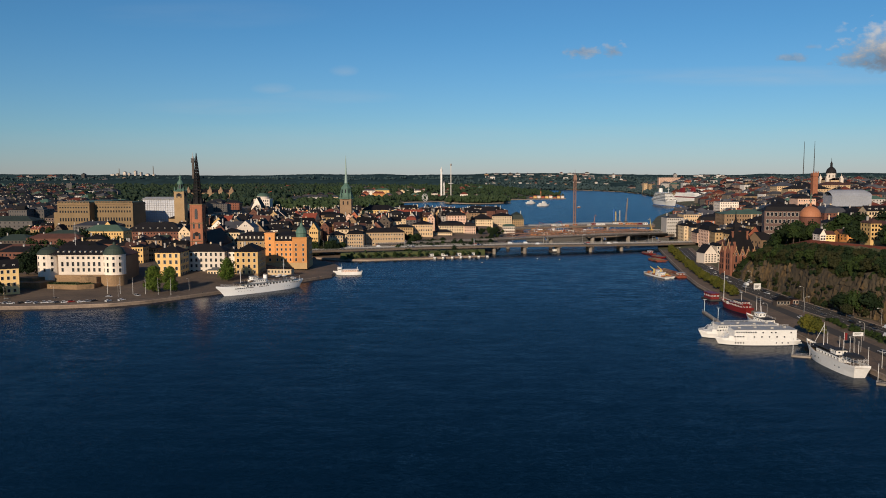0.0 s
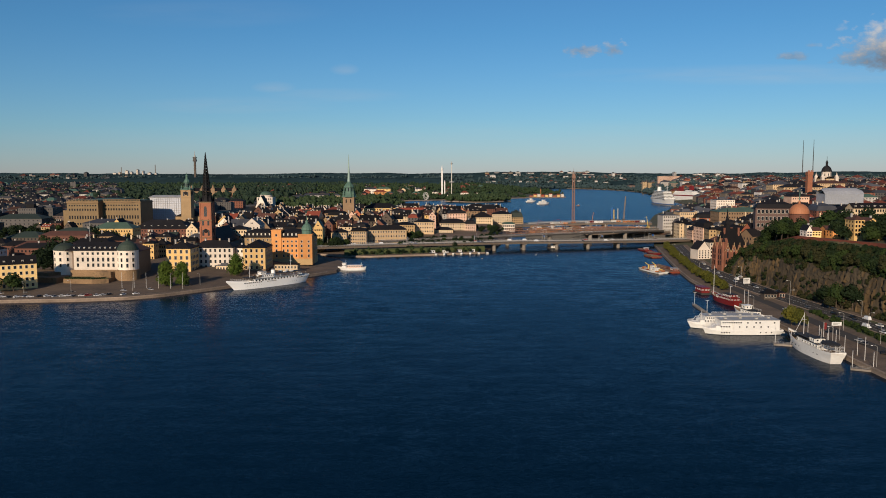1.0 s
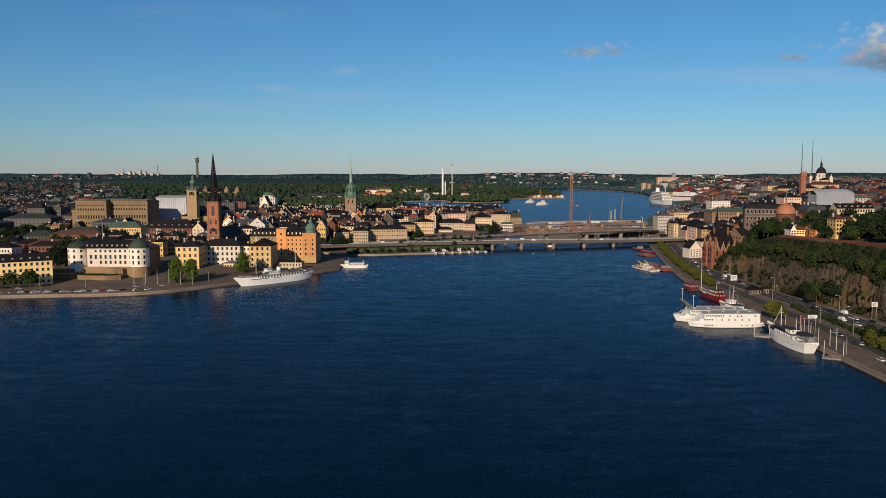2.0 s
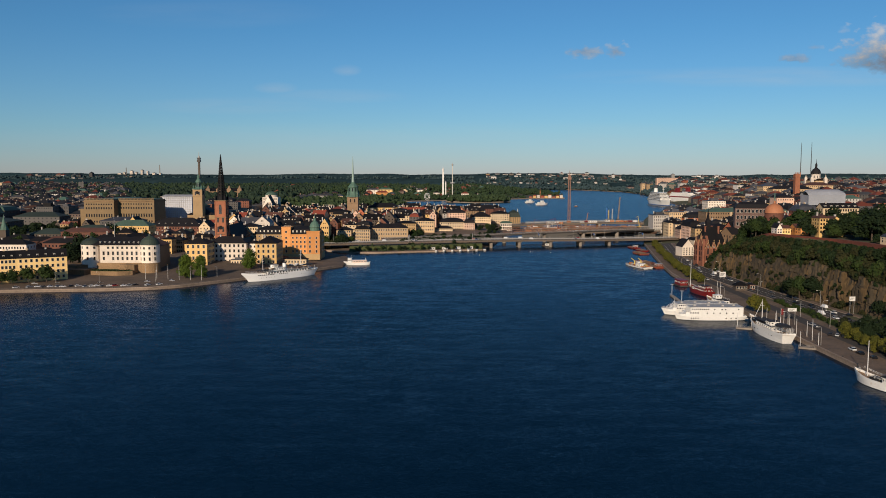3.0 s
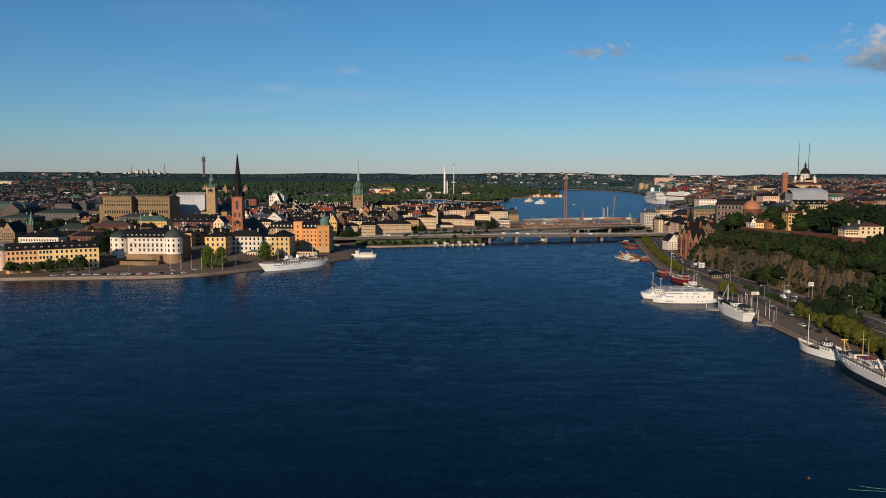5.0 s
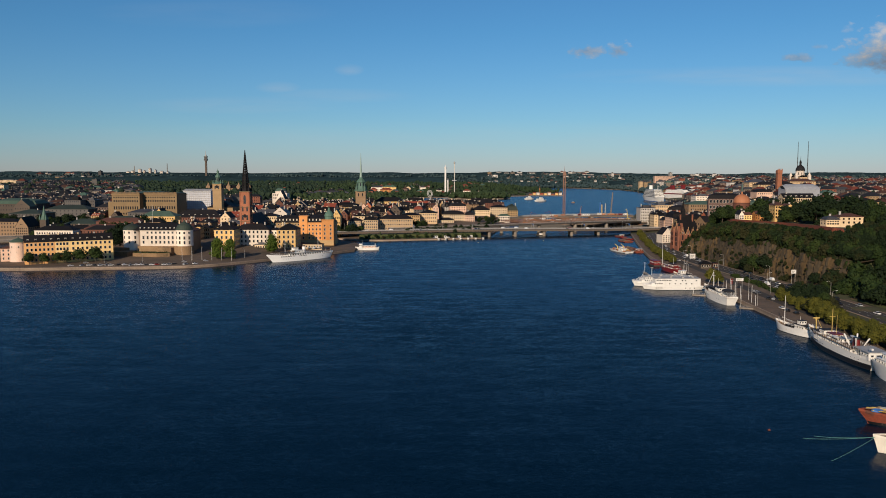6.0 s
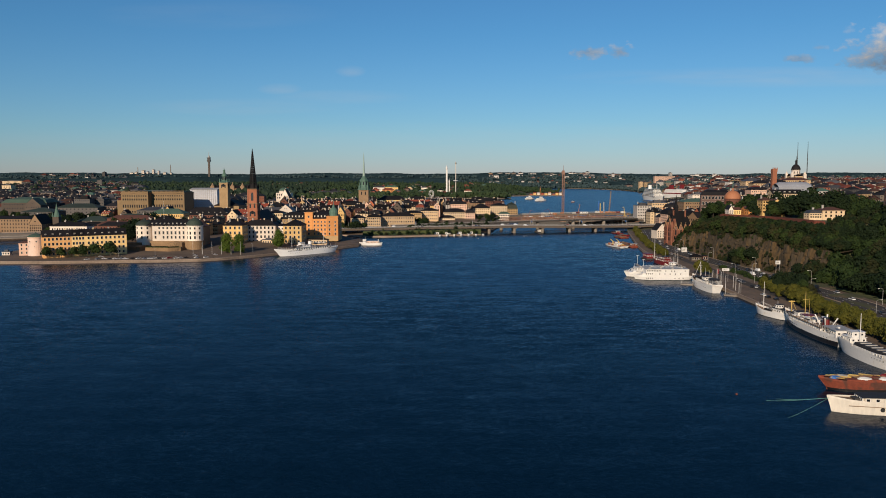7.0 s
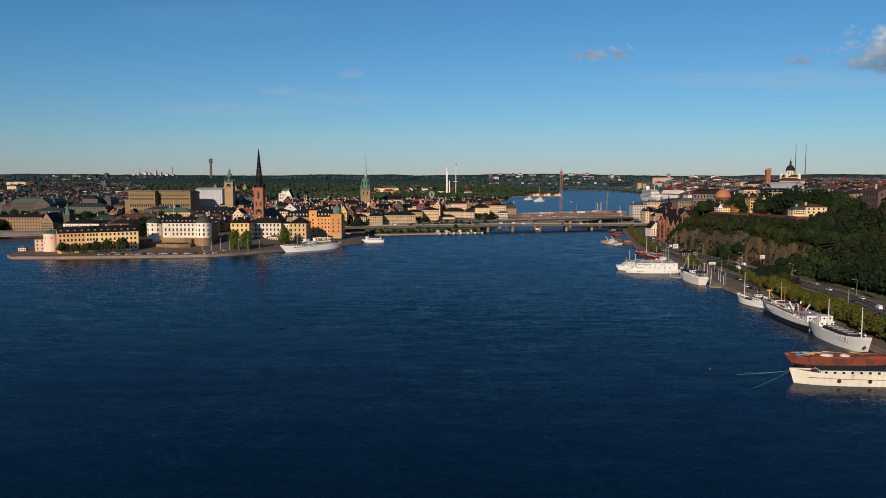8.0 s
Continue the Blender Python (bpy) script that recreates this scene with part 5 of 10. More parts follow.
facade_windows(parl, (-191.8, 784), (-177.2, 784), P_ROWS, 4, 1.3, [2.2, 2.2, 2.0, 1.5])
facade_windows(parl, (-177.2, 783.3), (-165.1, 783.3), P_ROWS, 2, 1.4, [2.4, 2.4, 2.2, 1.6])
facade_windows(parl, (-200.2, 783.4), (-191.8, 783.4), P_ROWS + [28.6], 1, 1.6, [2.4, 2.4, 2.2, 1.6, 2.0])
facade_windows(parl, (-230, 800), (-199, 800), P_ROWS, 9, 1.2, [2.0, 2.0, 1.8, 1.4])
facade_windows(parl, (-165.5, 796), (-165.5, 812), P_ROWS, 4, 1.2, [2.0, 2.0, 1.8, 1.4])
for i in range(8):
    bm = bmesh.new()
    x = -227.5 + i * 3.6 if i < 8 else 0
    box(bm, x - 0.55, x + 0.55, 801.0, 803, 27.2, 29.0)
    part("dormer", bm, FRAME, parl)
for i in range(4):
    bm = bmesh.new()
    x = -190 + i * 3.6
    box(bm, x - 0.55, x + 0.55, 785.2, 787, 28.2, 30.0)
    part("dormer", bm, FRAME, parl)

# ---- churches ----
church = thing("brick_church", "red brick church tower with a black openwork iron spire", "church", pose(-248, 760.5, 8))
bm = bmesh.new()
box(bm, -4.6, 4.6, -4.6, 4.6, -4, 50.5)
part("tower", bm, BRICK, church)
for sx in (-1, 1):
    for sy in (-1, 1):
        bm = bmesh.new()
        box(bm, sx * 4.4 - 0.7, sx * 4.4 + 0.7, sy * 4.4 - 0.7, sy * 4.4 + 0.7, -4, 30)
        box(bm, sx * 4.4 - 0.5, sx * 4.4 + 0.5, sy * 4.4 - 0.5, sy * 4.4 + 0.5, 30, 49.5)
        part("buttress", bm, BRICK, church)
for z in (20.5, 35.0, 49.9):
    bm = bmesh.new()
    box(bm, -5.2, 5.2, -5.2, 5.2, z, z + 0.6)
    part("string_course", bm, STONE, church)
bm = bmesh.new()
box(bm, -9.5, 9.5, 6, 62, -4, 15)
part("nave", bm, BRICK, church)
bm = bmesh.new()
gable(bm, 19, 56, 15, 27, 0.4, "y", 0, 34)
part("roof", bm, ROOF["black"], church)
for s in (-1, 1):
    bm = bmesh.new()
    box(bm, s * 14 - 5, s * 14 + 5, 10, 52, -4, 10)
    part("chapel", bm, BRICK, church)
    bm = bmesh.new()
    hip(bm, 10, 42, 10, 15, 0.3, 4, s * 14, 31)
    part("chapel_roof", bm, ROOF["dark_green"], church)


def arch_window(bm, w, h, n=8):
    """A pointed opening, looking along -y, its foot at the origin."""
    pts = [(-w / 2, 0), (w / 2, 0), (w / 2, h * 0.65)] + [(w / 2 * math.cos(math.pi * i / n), h * 0.65 + h * 0.35 * math.sin(math.pi * i / n) ** 0.8) for i in range(1, n)] + [(-w / 2, h * 0.65)]
    a = [bm.verts.new((x, -0.12, z)) for x, z in pts]
    b = [bm.verts.new((x, 0.15, z)) for x, z in pts]
    bm.faces.new(a)
    for i in range(len(pts)):
        j = (i + 1) % len(pts)
        bm.faces.new((b[i], b[j], a[j], a[i]))


bm = bmesh.new()
arch_window(bm, 2.4, 8.5)
arch_me = mesh_of("belfry_opening", bm, GLASS)
bm = bmesh.new()
arch_window(bm, 1.6, 5.0)
arch_small = mesh_of("lancet_window", bm, GLASS)
for turn, (dx, dy) in ((0, (0, -4.6)), (90, (4.6, 0)), (-90, (-4.6, 0))):
    piece("belfry_opening", arch_me, church, pose(dx, dy, 38.4, 0, 0, turn))
    for ox, z in ((0, 12), (-2.2, 22.5), (2.2, 22.5), (-2.2, 31), (2.2, 31)):
        piece("lancet_window", arch_small, church, pose(dx, dy, z, 0, 0, turn) @ pose(ox, 0, 0))
    bm = bmesh.new()
    rod(bm, (0, 0.05, 0), (0, -0.25, 0), 1.7, 20)
    cl = part("clock_face", bm, ROOF["black"], church, "round dark clock face")
    cl.matrix_basis = pose(dx, dy, 26.5, 0, 0, turn)
for sx in (-1, 1):
    for sy in (-1, 1):
        bm = bmesh.new()
        lathe(bm, [(0.8, 50.4), (0.7, 52), (0.95, 52.2), (0, 56.5)], sx * 4.3, sy * 4.3, 8)
        part("pinnacle", bm, ROOF["black"], church)
bm = bmesh.new()
spire = [(4.6, 50.6), (4.2, 52.5), (3.6, 54.5), (3.3, 57.5), (2.8, 63), (2.2, 70), (1.5, 77), (0.85, 84), (0.3, 89), (0.12, 91)]
for i in range(8):
    a = 2 * math.pi * (i + 0.5) / 8
    for (r, z), (r2, z2) in zip(spire, spire[1:]):
        rod(bm, (r * math.cos(a), r * math.sin(a), z), (r2 * math.cos(a), r2 * math.sin(a), z2), max(0.10, 0.04 * r + 0.16), 5)
part("spire_ribs", bm, ROOF["black"], church)
for k in range(15):
    bm = bmesh.new()
    z = 54.5 + k * 2.35
    r = lerp_path([(q, p) for p, q in spire], z)
    lathe(bm, [(r + 0.28, z), (r + 0.34, z + 0.3), (r + 0.28, z + 0.6)], 0, 0, 8, 0, math.pi / 8)
    lathe(bm, [(r * 0.82, z + 0.6), (r * 0.78, z + 2.0)], 0, 0, 8, 0, math.pi / 8)
    part("spire_ring", bm, ROOF["black"], church)
bm = bmesh.new()
lathe(bm, [(4.9, 50.5), (4.3, 52.3), (3.4, 54.6), (0.5, 55.2)], 0, 0, 8, 0, math.pi / 8)
part("spire_foot", bm, ROOF["black"], church)


def steeple(name, label, x, y, z0, w, brick_top, profile, wall, helm, n=8):
    ob = thing(name, label, "church tower", pose(x, y, z0))
    bm = bmesh.new()
    box(bm, -w / 2, w / 2, -w / 2, w / 2, -2, brick_top - z0)
    for z in (brick_top - z0 - 9, brick_top - z0 - 0.6):
        box(bm, -w / 2 - 0.4, w / 2 + 0.4, -w / 2 - 0.4, w / 2 + 0.4, z, z + 0.6)
    part("tower", bm, wall, ob)
    bm = bmesh.new()
    lathe(bm, [(r, z - z0) for r, z in profile], 0, 0, n, 0, math.pi / n)
    part("spire", bm, helm, ob, "green copper spire")
    for turn, (dx, dy) in ((0, (0, -w / 2)), (90, (w / 2, 0)), (-90, (-w / 2, 0))):
        for ox in (-w * 0.2, w * 0.2):
            p = pose(dx, dy, brick_top - z0 - 7.5, 0, 0, turn) @ pose(ox, 0, 0)
            piece("lancet_window", arch_small, ob, p)
    return ob


g = steeple("german_church", "brown stone church tower with a tall slender copper spire", -182, 1173, 10, 15, 49.5, [(10.4, 49.5), (10.4, 50.2), (8.6, 52.5), (7.0, 55.5), (6.6, 57), (6.4, 62.6), (7.2, 63.0), (6.6, 64.4), (4.9, 66.6), (3.2, 68.4), (2.4, 70), (2.3, 70.4)], PLASTER["brown"], COPPER)
bm = bmesh.new()
lathe(bm, [(2.1, 60.3), (1.7, 66), (1.05, 78), (0.4, 92), (0.2, 96.5), (0, 97)], 0, 0, 8, 0, math.pi / 8)
part("needle", bm, PALECOPPER, g, "pale copper needle spire")
for i in range(8):
    a = radians(45 * i)
    piece("lantern_opening", arch_small, g, pose(6.02 * math.cos(a), 6.02 * math.sin(a), 47.2, 0, 0, math.degrees(a) + 90))
bm = bmesh.new()
for sx in (-1, 1):
    for sy in (-1, 1):
        lathe(bm, [(1.6, 39.5), (1.6, 43), (1.9, 43.3), (0.5, 48), (0, 53)], sx * 6.4, sy * 6.4, 6)
part("corner_spires", bm, COPPER, g)
bm = bmesh.new()
box(bm, -14, 14, 6, 40, -2, 16)
part("nave", bm, BRICK, g)
bm = bmesh.new()
gable(bm, 28, 34, 16, 29, 0.4, "y", 0, 23)
part("roof", bm, ROOF["brown"], g)
c = steeple("cathedral_tower", "yellow cathedral tower with a green copper lantern", -373, 1087, 12, 12.2, 61.5, [(8.0, 61.5), (8.0, 62.2), (5.4, 63.2), (3.7, 64.0), (3.3, 64.4), (3.1, 70.2), (4.0, 70.5), (3.9, 71.2), (3.2, 73.2), (2.0, 74.8), (1.5, 75.2), (1.4, 78.0), (1.9, 78.2), (1.2, 79.6), (0.3, 80.6), (0.12, 83), (0, 83.2)], TOWERSTONE, COPPER)
for i in range(8):
    a = radians(45 * i)
    piece("lantern_opening", arch_small, c, pose(2.98 * math.cos(a), 2.98 * math.sin(a), 52.7, 0, 0, math.degrees(a) + 90))
for turn, (dx, dy) in ((0, (0, -6.1)), (90, (6.1, 0)), (-90, (-6.1, 0))):
    bm = bmesh.new()
    rod(bm, (0, 0.05, 0), (0, -0.3, 0), 2.1, 20)
    cl = part("clock_face", bm, ROOF["black"], c, "round dark clock face")
    cl.matrix_basis = pose(dx, dy, 45.5, 0, 0, turn)
bm = bmesh.new()
for sx in (-1, 1):
    for sy in (-1, 1):
        lathe(bm, [(0.9, 49.5), (1.2, 50.6), (0.7, 52), (0.9, 53), (0, 55.5)], sx * 5.2, sy * 5.2, 8)
part("corner_caps", bm, COPPER, c)
bm = bmesh.new()
box(bm, -18, 18, 6.5, 50, -2, 16)
part("nave", bm, TOWERSTONE, c)
bm = bmesh.new()
hip(bm, 36, 44, 16, 25, 0.4, 14, 0, 28)
part("roof", bm, ROOF["black"], c)

# royal palace: a huge brown block round a court
rp = thing("royal_palace", "vast brown stone royal palace with a flat balustraded roof", "palace", pose(-464, 1070, 8, 0, 0, -4))
bm = bmesh.new()
box(bm, -54, -14, 0, 100, -2, 40)
box(bm, -14, 34, 12, 46, -2, 40)
box(bm, -66, -50, 12, 80, -2, 28)
part("wall", bm, PLASTER["palace"], rp)
bm = bmesh.new()
box(bm, -54.8, -13.2, -0.8, 100.8, 37.6, 38.6)
box(bm, -14, 34.8, 11.2, 46.8, 37.6, 38.6)
for i in range(22):
    box(bm, -54 + i * 1.85, -53.2 + i * 1.85, -0.2, 0.4, 40.0, 41.4)
box(bm, -54, -14, -0.2, 0.4, 41.4, 41.8)
for i in range(25):
    box(bm, -13 + i * 1.9, -12.2 + i * 1.9, 11.8, 12.4, 40.0, 41.4)
box(bm, -14, 34, 11.8, 12.4, 41.4, 41.8)
part("cornice", bm, STONE, rp)
bm = bmesh.new()
box(bm, -52, -16, 2, 98, 40.0, 41.0)
box(bm, -15, 32, 14, 44, 40.0, 41.0)
part("roof", bm, ROOF["green"], rp)
bm = bmesh.new()
for rows_, h in (([12, 29.5], 2.6), ([20], 4.2), ([34.5], 1.6)):
    joined_windows(bm, (-54, 0), (-14, 0), rows_, 11, 1.7, h)
    joined_windows(bm, (-14, 12), (34, 12), rows_, 13, 1.7, h)
    joined_windows(bm, (-54, 100), (-54, 0), rows_, 24, 1.7, h)
tagged(part("glazing", bm, GLASS, rp), kind="stuff")
# scaffolded block behind
sc = thing("sheeted_building", "building wrapped in pale grey scaffold sheeting", "building", pose(-423, 1148, 8))
bm = bmesh.new()
box(bm, -20.5, 20.5, 0, 30, -2, 42)
part("sheeting", bm, SHEETING, sc)
bm = bmesh.new()
for i in range(15):
    rod(bm, (-20.5 + i * 2.93, -0.3, 0), (-20.5 + i * 2.93, -0.3, 43.5), 0.14, 4)
for i in range(15):
    rod(bm, (-20.5, -0.3, 1 + i * 3), (20.5, -0.3, 1 + i * 3), 0.12, 4)
tagged(part("scaffold", bm, STEEL, sc), kind="stuff")
bm = bmesh.new()
gable(bm, 42, 32, 42, 44.5, 0.5, "x", 0, 15)
part("roof", bm, STEEL, sc)

# ---- houses of the old town, the lock square and the southern heights ----
house(-165.7, 952.0, 16.7, 16.0, 4.0, 18.0, 22.2, "sand", "black", "hip", floors=4, bays=6, fine=True, rng=plan)
house(-146.0, 962.0, 18.0, 16.0, 4.0, 18.4, 22.6, "sand", "black", "mansard", floors=4, bays=7, dormers=4, fine=True, rng=plan)
house(-115.7, 985.0, 42.7, 18.0, 4.0, 18.4, 23.4, "sand", "black", "hip", floors=3, bays=14, rot=6, fine=True, rng=plan)
house(-100.6, 1045.0, 25.8, 20.0, 4.0, 19.9, 23.2, "ochre", "black", "hip", floors=4, bays=9, rng=plan)
house(-77.0, 1062.0, 24.2, 22.0, 4.0, 22.1, 26.1, "sand", "black", "hip", floors=4, bays=8, fine=True, rng=plan)
house(-52.8, 1078.0, 21.9, 14.0, 4.0, 11.4, 15.0, "cream", "black", "hip", floors=3, bays=8, fine=True, rng=plan)
house(-42.5, 1104.0, 32.3, 22.0, 4.0, 17.9, 23.6, "cream", "black", "mansard", floors=4, bays=10, fine=True, rng=plan)
house(-19.4, 1100.0, 14.0, 26.0, 4.0, 17.4, 23.0, "pink", "black", "mansard", floors=4, bays=5, fine=True, rng=plan)
house(0.9, 1210.0, 28.0, 24.0, 4.0, 19.4, 26.6, "cream", "black", "hip", floors=4, bays=8, rng=plan)
house(31.1, 1258.0, 28.4, 26.0, 4.0, 21.5, 25.8, "cream", "black", "hip", floors=5, bays=8, rot=-4, fine=True, rng=plan)
house(53.8, 1262.0, 17.9, 30.0, 4.0, 16.4, 27.1, "ochre", "dark_green", "mansard", floors=4, bays=6, rng=plan)
house(-180.1, 905.0, 8.9, 14.0, 4.0, 26.7, 34.1, "yellow", "green", "gable_y", floors=4, bays=4, rng=plan)
house(-60.8, 1230.0, 15.9, 16.0, 8.0, 19.2, 32.3, "ochre", "brown", "gable_y", floors=5, bays=4, rng=plan)
house(-45.7, 1280.0, 15.0, 16.0, 8.0, 22.9, 29.2, "orange", "black", "hip", floors=5, bays=5, rng=plan)
house(-31.4, 1265.0, 13.9, 14.0, 8.0, 20.4, 29.1, "ochre", "black", "gable_y", floors=5, bays=4, rng=plan)
house(-21.4, 1330.0, 17.4, 16.0, 8.0, 21.2, 27.8, "cream", "grey", "hip", floors=5, bays=5, rng=plan)
house(-144.2, 1230.0, 47.7, 24.0, 10.0, 31.9, 38.6, "yellow", "black", "hip", floors=4, bays=14, rng=plan)
house(-127.3, 1120.0, 24.3, 18.0, 9.0, 26.2, 30.8, "white", "red", "hip", floors=4, bays=8, rng=plan)
house(-209.8, 1210.0, 25.7, 24.0, 12.0, 29.1, 34.0, "red", "red", "hip", floors=3, bays=6, rng=plan)
house(-242.6, 830.0, 18.2, 18.0, 7.0, 30.1, 33.6, "cream", "black", "hip", floors=5, bays=7, rng=plan)
house(-241.1, 880.0, 15.7, 20.0, 7.0, 30.8, 37.8, "white", "grey", "gable_y", floors=4, bays=4, rng=plan)
house(-370.1, 985.0, 62.9, 30.0, 7.0, 19.7, 29.6, "russet", "black", "hip", floors=3, bays=18, dormers=8, rng=plan)
house(-398.5, 925.0, 42.0, 22.0, 7.0, 24.4, 30.6, "yellow", "green", "hip", floors=3, bays=14, rng=plan)
house(-426.4, 880.0, 52.1, 18.0, 6.0, 20.7, 25.0, "russet", "brown", "hip", floors=2, bays=14, rng=plan)
house(-487.5, 915.0, 40.3, 30.0, 6.0, 15.9, 21.4, "umber", "dark_green", "hip", floors=3, bays=10, rng=plan)
house(-495.4, 870.0, 30.5, 20.0, 4.0, 13.9, 18.5, "umber", "black", "hip", floors=3, bays=10, rng=plan)
house(-462.6, 968.0, 40.1, 24.0, 7.0, 17.6, 22.1, "slate", "dark_green", "hip", floors=3, bays=8, rng=plan)
house(-444.4, 822.0, 24.1, 14.0, 4.0, 16.1, 20.5, "russet", "black", "hip", floors=2, bays=6, rng=plan)
house(-301.7, 770.0, 9.2, 12.0, 8.0, 22.6, 24.9, "yellow", "black", "hip", floors=3, bays=4, rng=plan)
house(-299.2, 790.0, 10.6, 14.0, 8.0, 19.8, 24.4, "ochre", "black", "hip", floors=3, bays=5, rng=plan)
house(-324.2, 815.0, 27.8, 16.0, 8.0, 17.4, 22.7, "brown", "brown", "hip", floors=3, bays=8, rng=plan)
house(-367.4, 806.0, 36.5, 16.0, 7.0, 18.9, 24.0, "russet", "black", "hip", floors=2, bays=10, rng=plan)
house(-355.0, 830.0, 25.4, 16.0, 7.0, 20.1, 23.5, "russet", "black", "hip", floors=2, bays=8, rng=plan)
house(-446.5, 1012.0, 48.2, 26.0, 8.0, 24.6, 29.1, "slate", "grey", "hip", floors=3, bays=12, rng=plan)
house(-419.3, 985.0, 11.8, 18.0, 8.0, 24.2, 31.1, "yellow", "black", "gable_y", floors=4, bays=4, rng=plan)
house(-415.5, 712.0, 36.0, 15.0, 5.0, 23.0, 26.8, "white", "black", "hip", floors=3, bays=14, rng=plan)
house(-380.0, 742.0, 40.0, 15.0, 6.0, 21.5, 25.5, "russet", "black", "hip", floors=3, bays=12, rng=plan)
house(-392.0, 772.0, 46.0, 14.0, 6.0, 20.5, 24.6, "russet", "brown", "hip", floors=3, bays=12, rng=plan)
house(-566.0, 868.0, 58.0, 20.0, 5.0, 21.0, 24.4, "brown", "black", "hip", floors=4, bays=16, rng=plan)
house(-526.5, 858.0, 15.0, 26.0, 4.0, 15.5, 26.7, "brown", "black", "gable_y", floors=4, bays=6, rng=plan)
house(-700.0, 1150.0, 70.0, 40.0, 6.0, 30.0, 38.0, "umber", "green", "mansard", floors=4, bays=16, name="parliament_wing", label="long brown stone parliament wing with a copper roof", category="building", rng=plan)
house(-676.0, 1130.0, 24.0, 20.0, 6.0, 27.0, 37.5, "umber", "green", "gable_y", floors=3, bays=6, name="parliament_portal", label="brown stone parliament portal with a broad gable", category="building", rng=plan)
house(-628.0, 1050.0, 44.0, 40.0, 6.0, 20.6, 26.1, "slate", "dark_green", "hip", floors=4, bays=8, rng=plan)
house(-600.0, 1110.0, 62.6, 30.0, 6.0, 24.0, 29.9, "slate", "dark_green", "hip", floors=4, bays=10, rng=plan)
house(-625.0, 1180.0, 24.5, 30.0, 6.0, 34.6, 39.7, "slate", "black", "flat", floors=6, bays=7, rng=plan)
house(-609.0, 1200.0, 18.5, 28.0, 6.0, 34.1, 37.4, "slate", "grey", "flat", floors=6, bays=5, rng=plan)
house(226.7, 1075.0, 20.4, 24.0, 9.0, 29.1, 32.9, "grey", "grey", "flat", floors=5, bays=8, fine=True, rng=plan)
house(249.6, 1082.0, 21.2, 26.0, 9.0, 32.7, 36.6, "sand", "grey", "flat", floors=5, bays=8, fine=True, rng=plan)
house(273.3, 1065.0, 37.0, 26.0, 9.0, 26.2, 33.6, "red", "black", "mansard", floors=4, bays=12, dormers=6, fine=True, rng=plan)
house(230.1, 980.0, 13.5, 20.0, 10.0, 17.8, 23.9, "pink", "black", "hip", floors=3, bays=5, rng=plan)
house(290.0, 1015.0, 50.7, 30.0, 10.0, 36.5, 41.0, "brown", "green", "hip", floors=6, bays=16, rng=plan)
house(408.2, 1400.0, 30.2, 30.0, 10.0, 36.6, 40.5, "white", "grey", "flat", floors=6, bays=10, rng=plan)
house(327.6, 1250.0, 43.5, 30.0, 8.0, 19.2, 29.8, "cream", "grey", "hip", floors=5, bays=12, rng=plan)
house(223.0, 762.0, 30.0, 14.0, 18.0, 52.0, 57.5, "maroon", "black", "mansard", rot=-14, floors=6, bays=9, dormers=5, fine=True, win=(1.9, 2.9), label="tall dark red brick house with pale window bands", rng=plan)
house(404.5, 1120.0, 22.7, 24.0, 24.0, 50.5, 55.2, "pink", "black", "mansard", floors=5, bays=7, fine=True, rng=plan)
house(264.0, 689.0, 28.0, 12.0, 38.0, 55.2, 59.0, "cream", "black", "gable_x", floors=5, bays=13, dormers=6, rng=plan)
house(543.0, 1500.0, 34.3, 30.0, 44.0, 60.0, 67.7, "sand", "grey", "hip", floors=4, bays=10, rng=plan)
house(545.5, 1420.0, 69.3, 26.0, 40.0, 56.7, 62.9, "sand", "black", "hip", floors=4, bays=14, rng=plan)
house(618.7, 1480.0, 48.2, 26.0, 44.0, 62.2, 67.9, "sand", "brown", "hip", floors=4, bays=12, rng=plan)
house(199.6, 640.0, 8.4, 9.0, 39.0, 42.4, 44.6, "butter", "brown", "gable_x", floors=2, bays=4, rng=plan)
house(194.0, 636.0, 3.8, 10.0, 39.0, 42.8, 46.4, "white", "black", "gable_y", floors=2, bays=2, rng=plan)
house(211.9, 642.0, 7.3, 10.0, 39.0, 43.0, 45.5, "orange", "brown", "gable_x", floors=2, bays=3, rng=plan)
house(209.4, 630.0, 5.7, 10.0, 39.0, 43.2, 46.8, "orange", "brown", "gable_y", floors=2, bays=2, rng=plan)
house(213.4, 610.0, 6.2, 12.0, 41.0, 51.6, 54.5, "yellow", "brown", "hip", floors=4, bays=3, rng=plan)
house(223.4, 613.0, 13.0, 12.0, 41.0, 48.0, 52.6, "yellow", "brown", "gable_y", floors=4, bays=5, rng=plan)
house(226.5, 523.0, 15.6, 12.0, 42.3, 47.4, 49.8, "cream", "brown", "hip", floors=2, bays=4, rng=plan)
house(212.6, 520.0, 9.0, 9.0, 42.0, 45.6, 48.2, "cream", "grey", "mansard", floors=2, bays=5, rng=plan)
house(288.2, 620.0, 18.5, 18.0, 42.0, 54.1, 57.8, "ochre", "black", "hip", floors=4, bays=6, rng=plan)
house(251.8, 470.0, 17.0, 20.0, 40.0, 59.9, 63.6, "maroon", "brown", "gable_y", floors=5, bays=5, rng=plan)

def clear_of(x, y, r):
    return all((x - a) ** 2 + (y - b) ** 2 > (r + c) ** 2 for a, b, c in TAKEN)


TAKEN += [(-340 + 20 * i, 690, 20) for i in range(5)] + [(-183, 795, 24), (-215, 808, 18), (-248, 790, 22), (-248, 815, 20), (-182, 1200, 28), (-373, 1115, 32)]
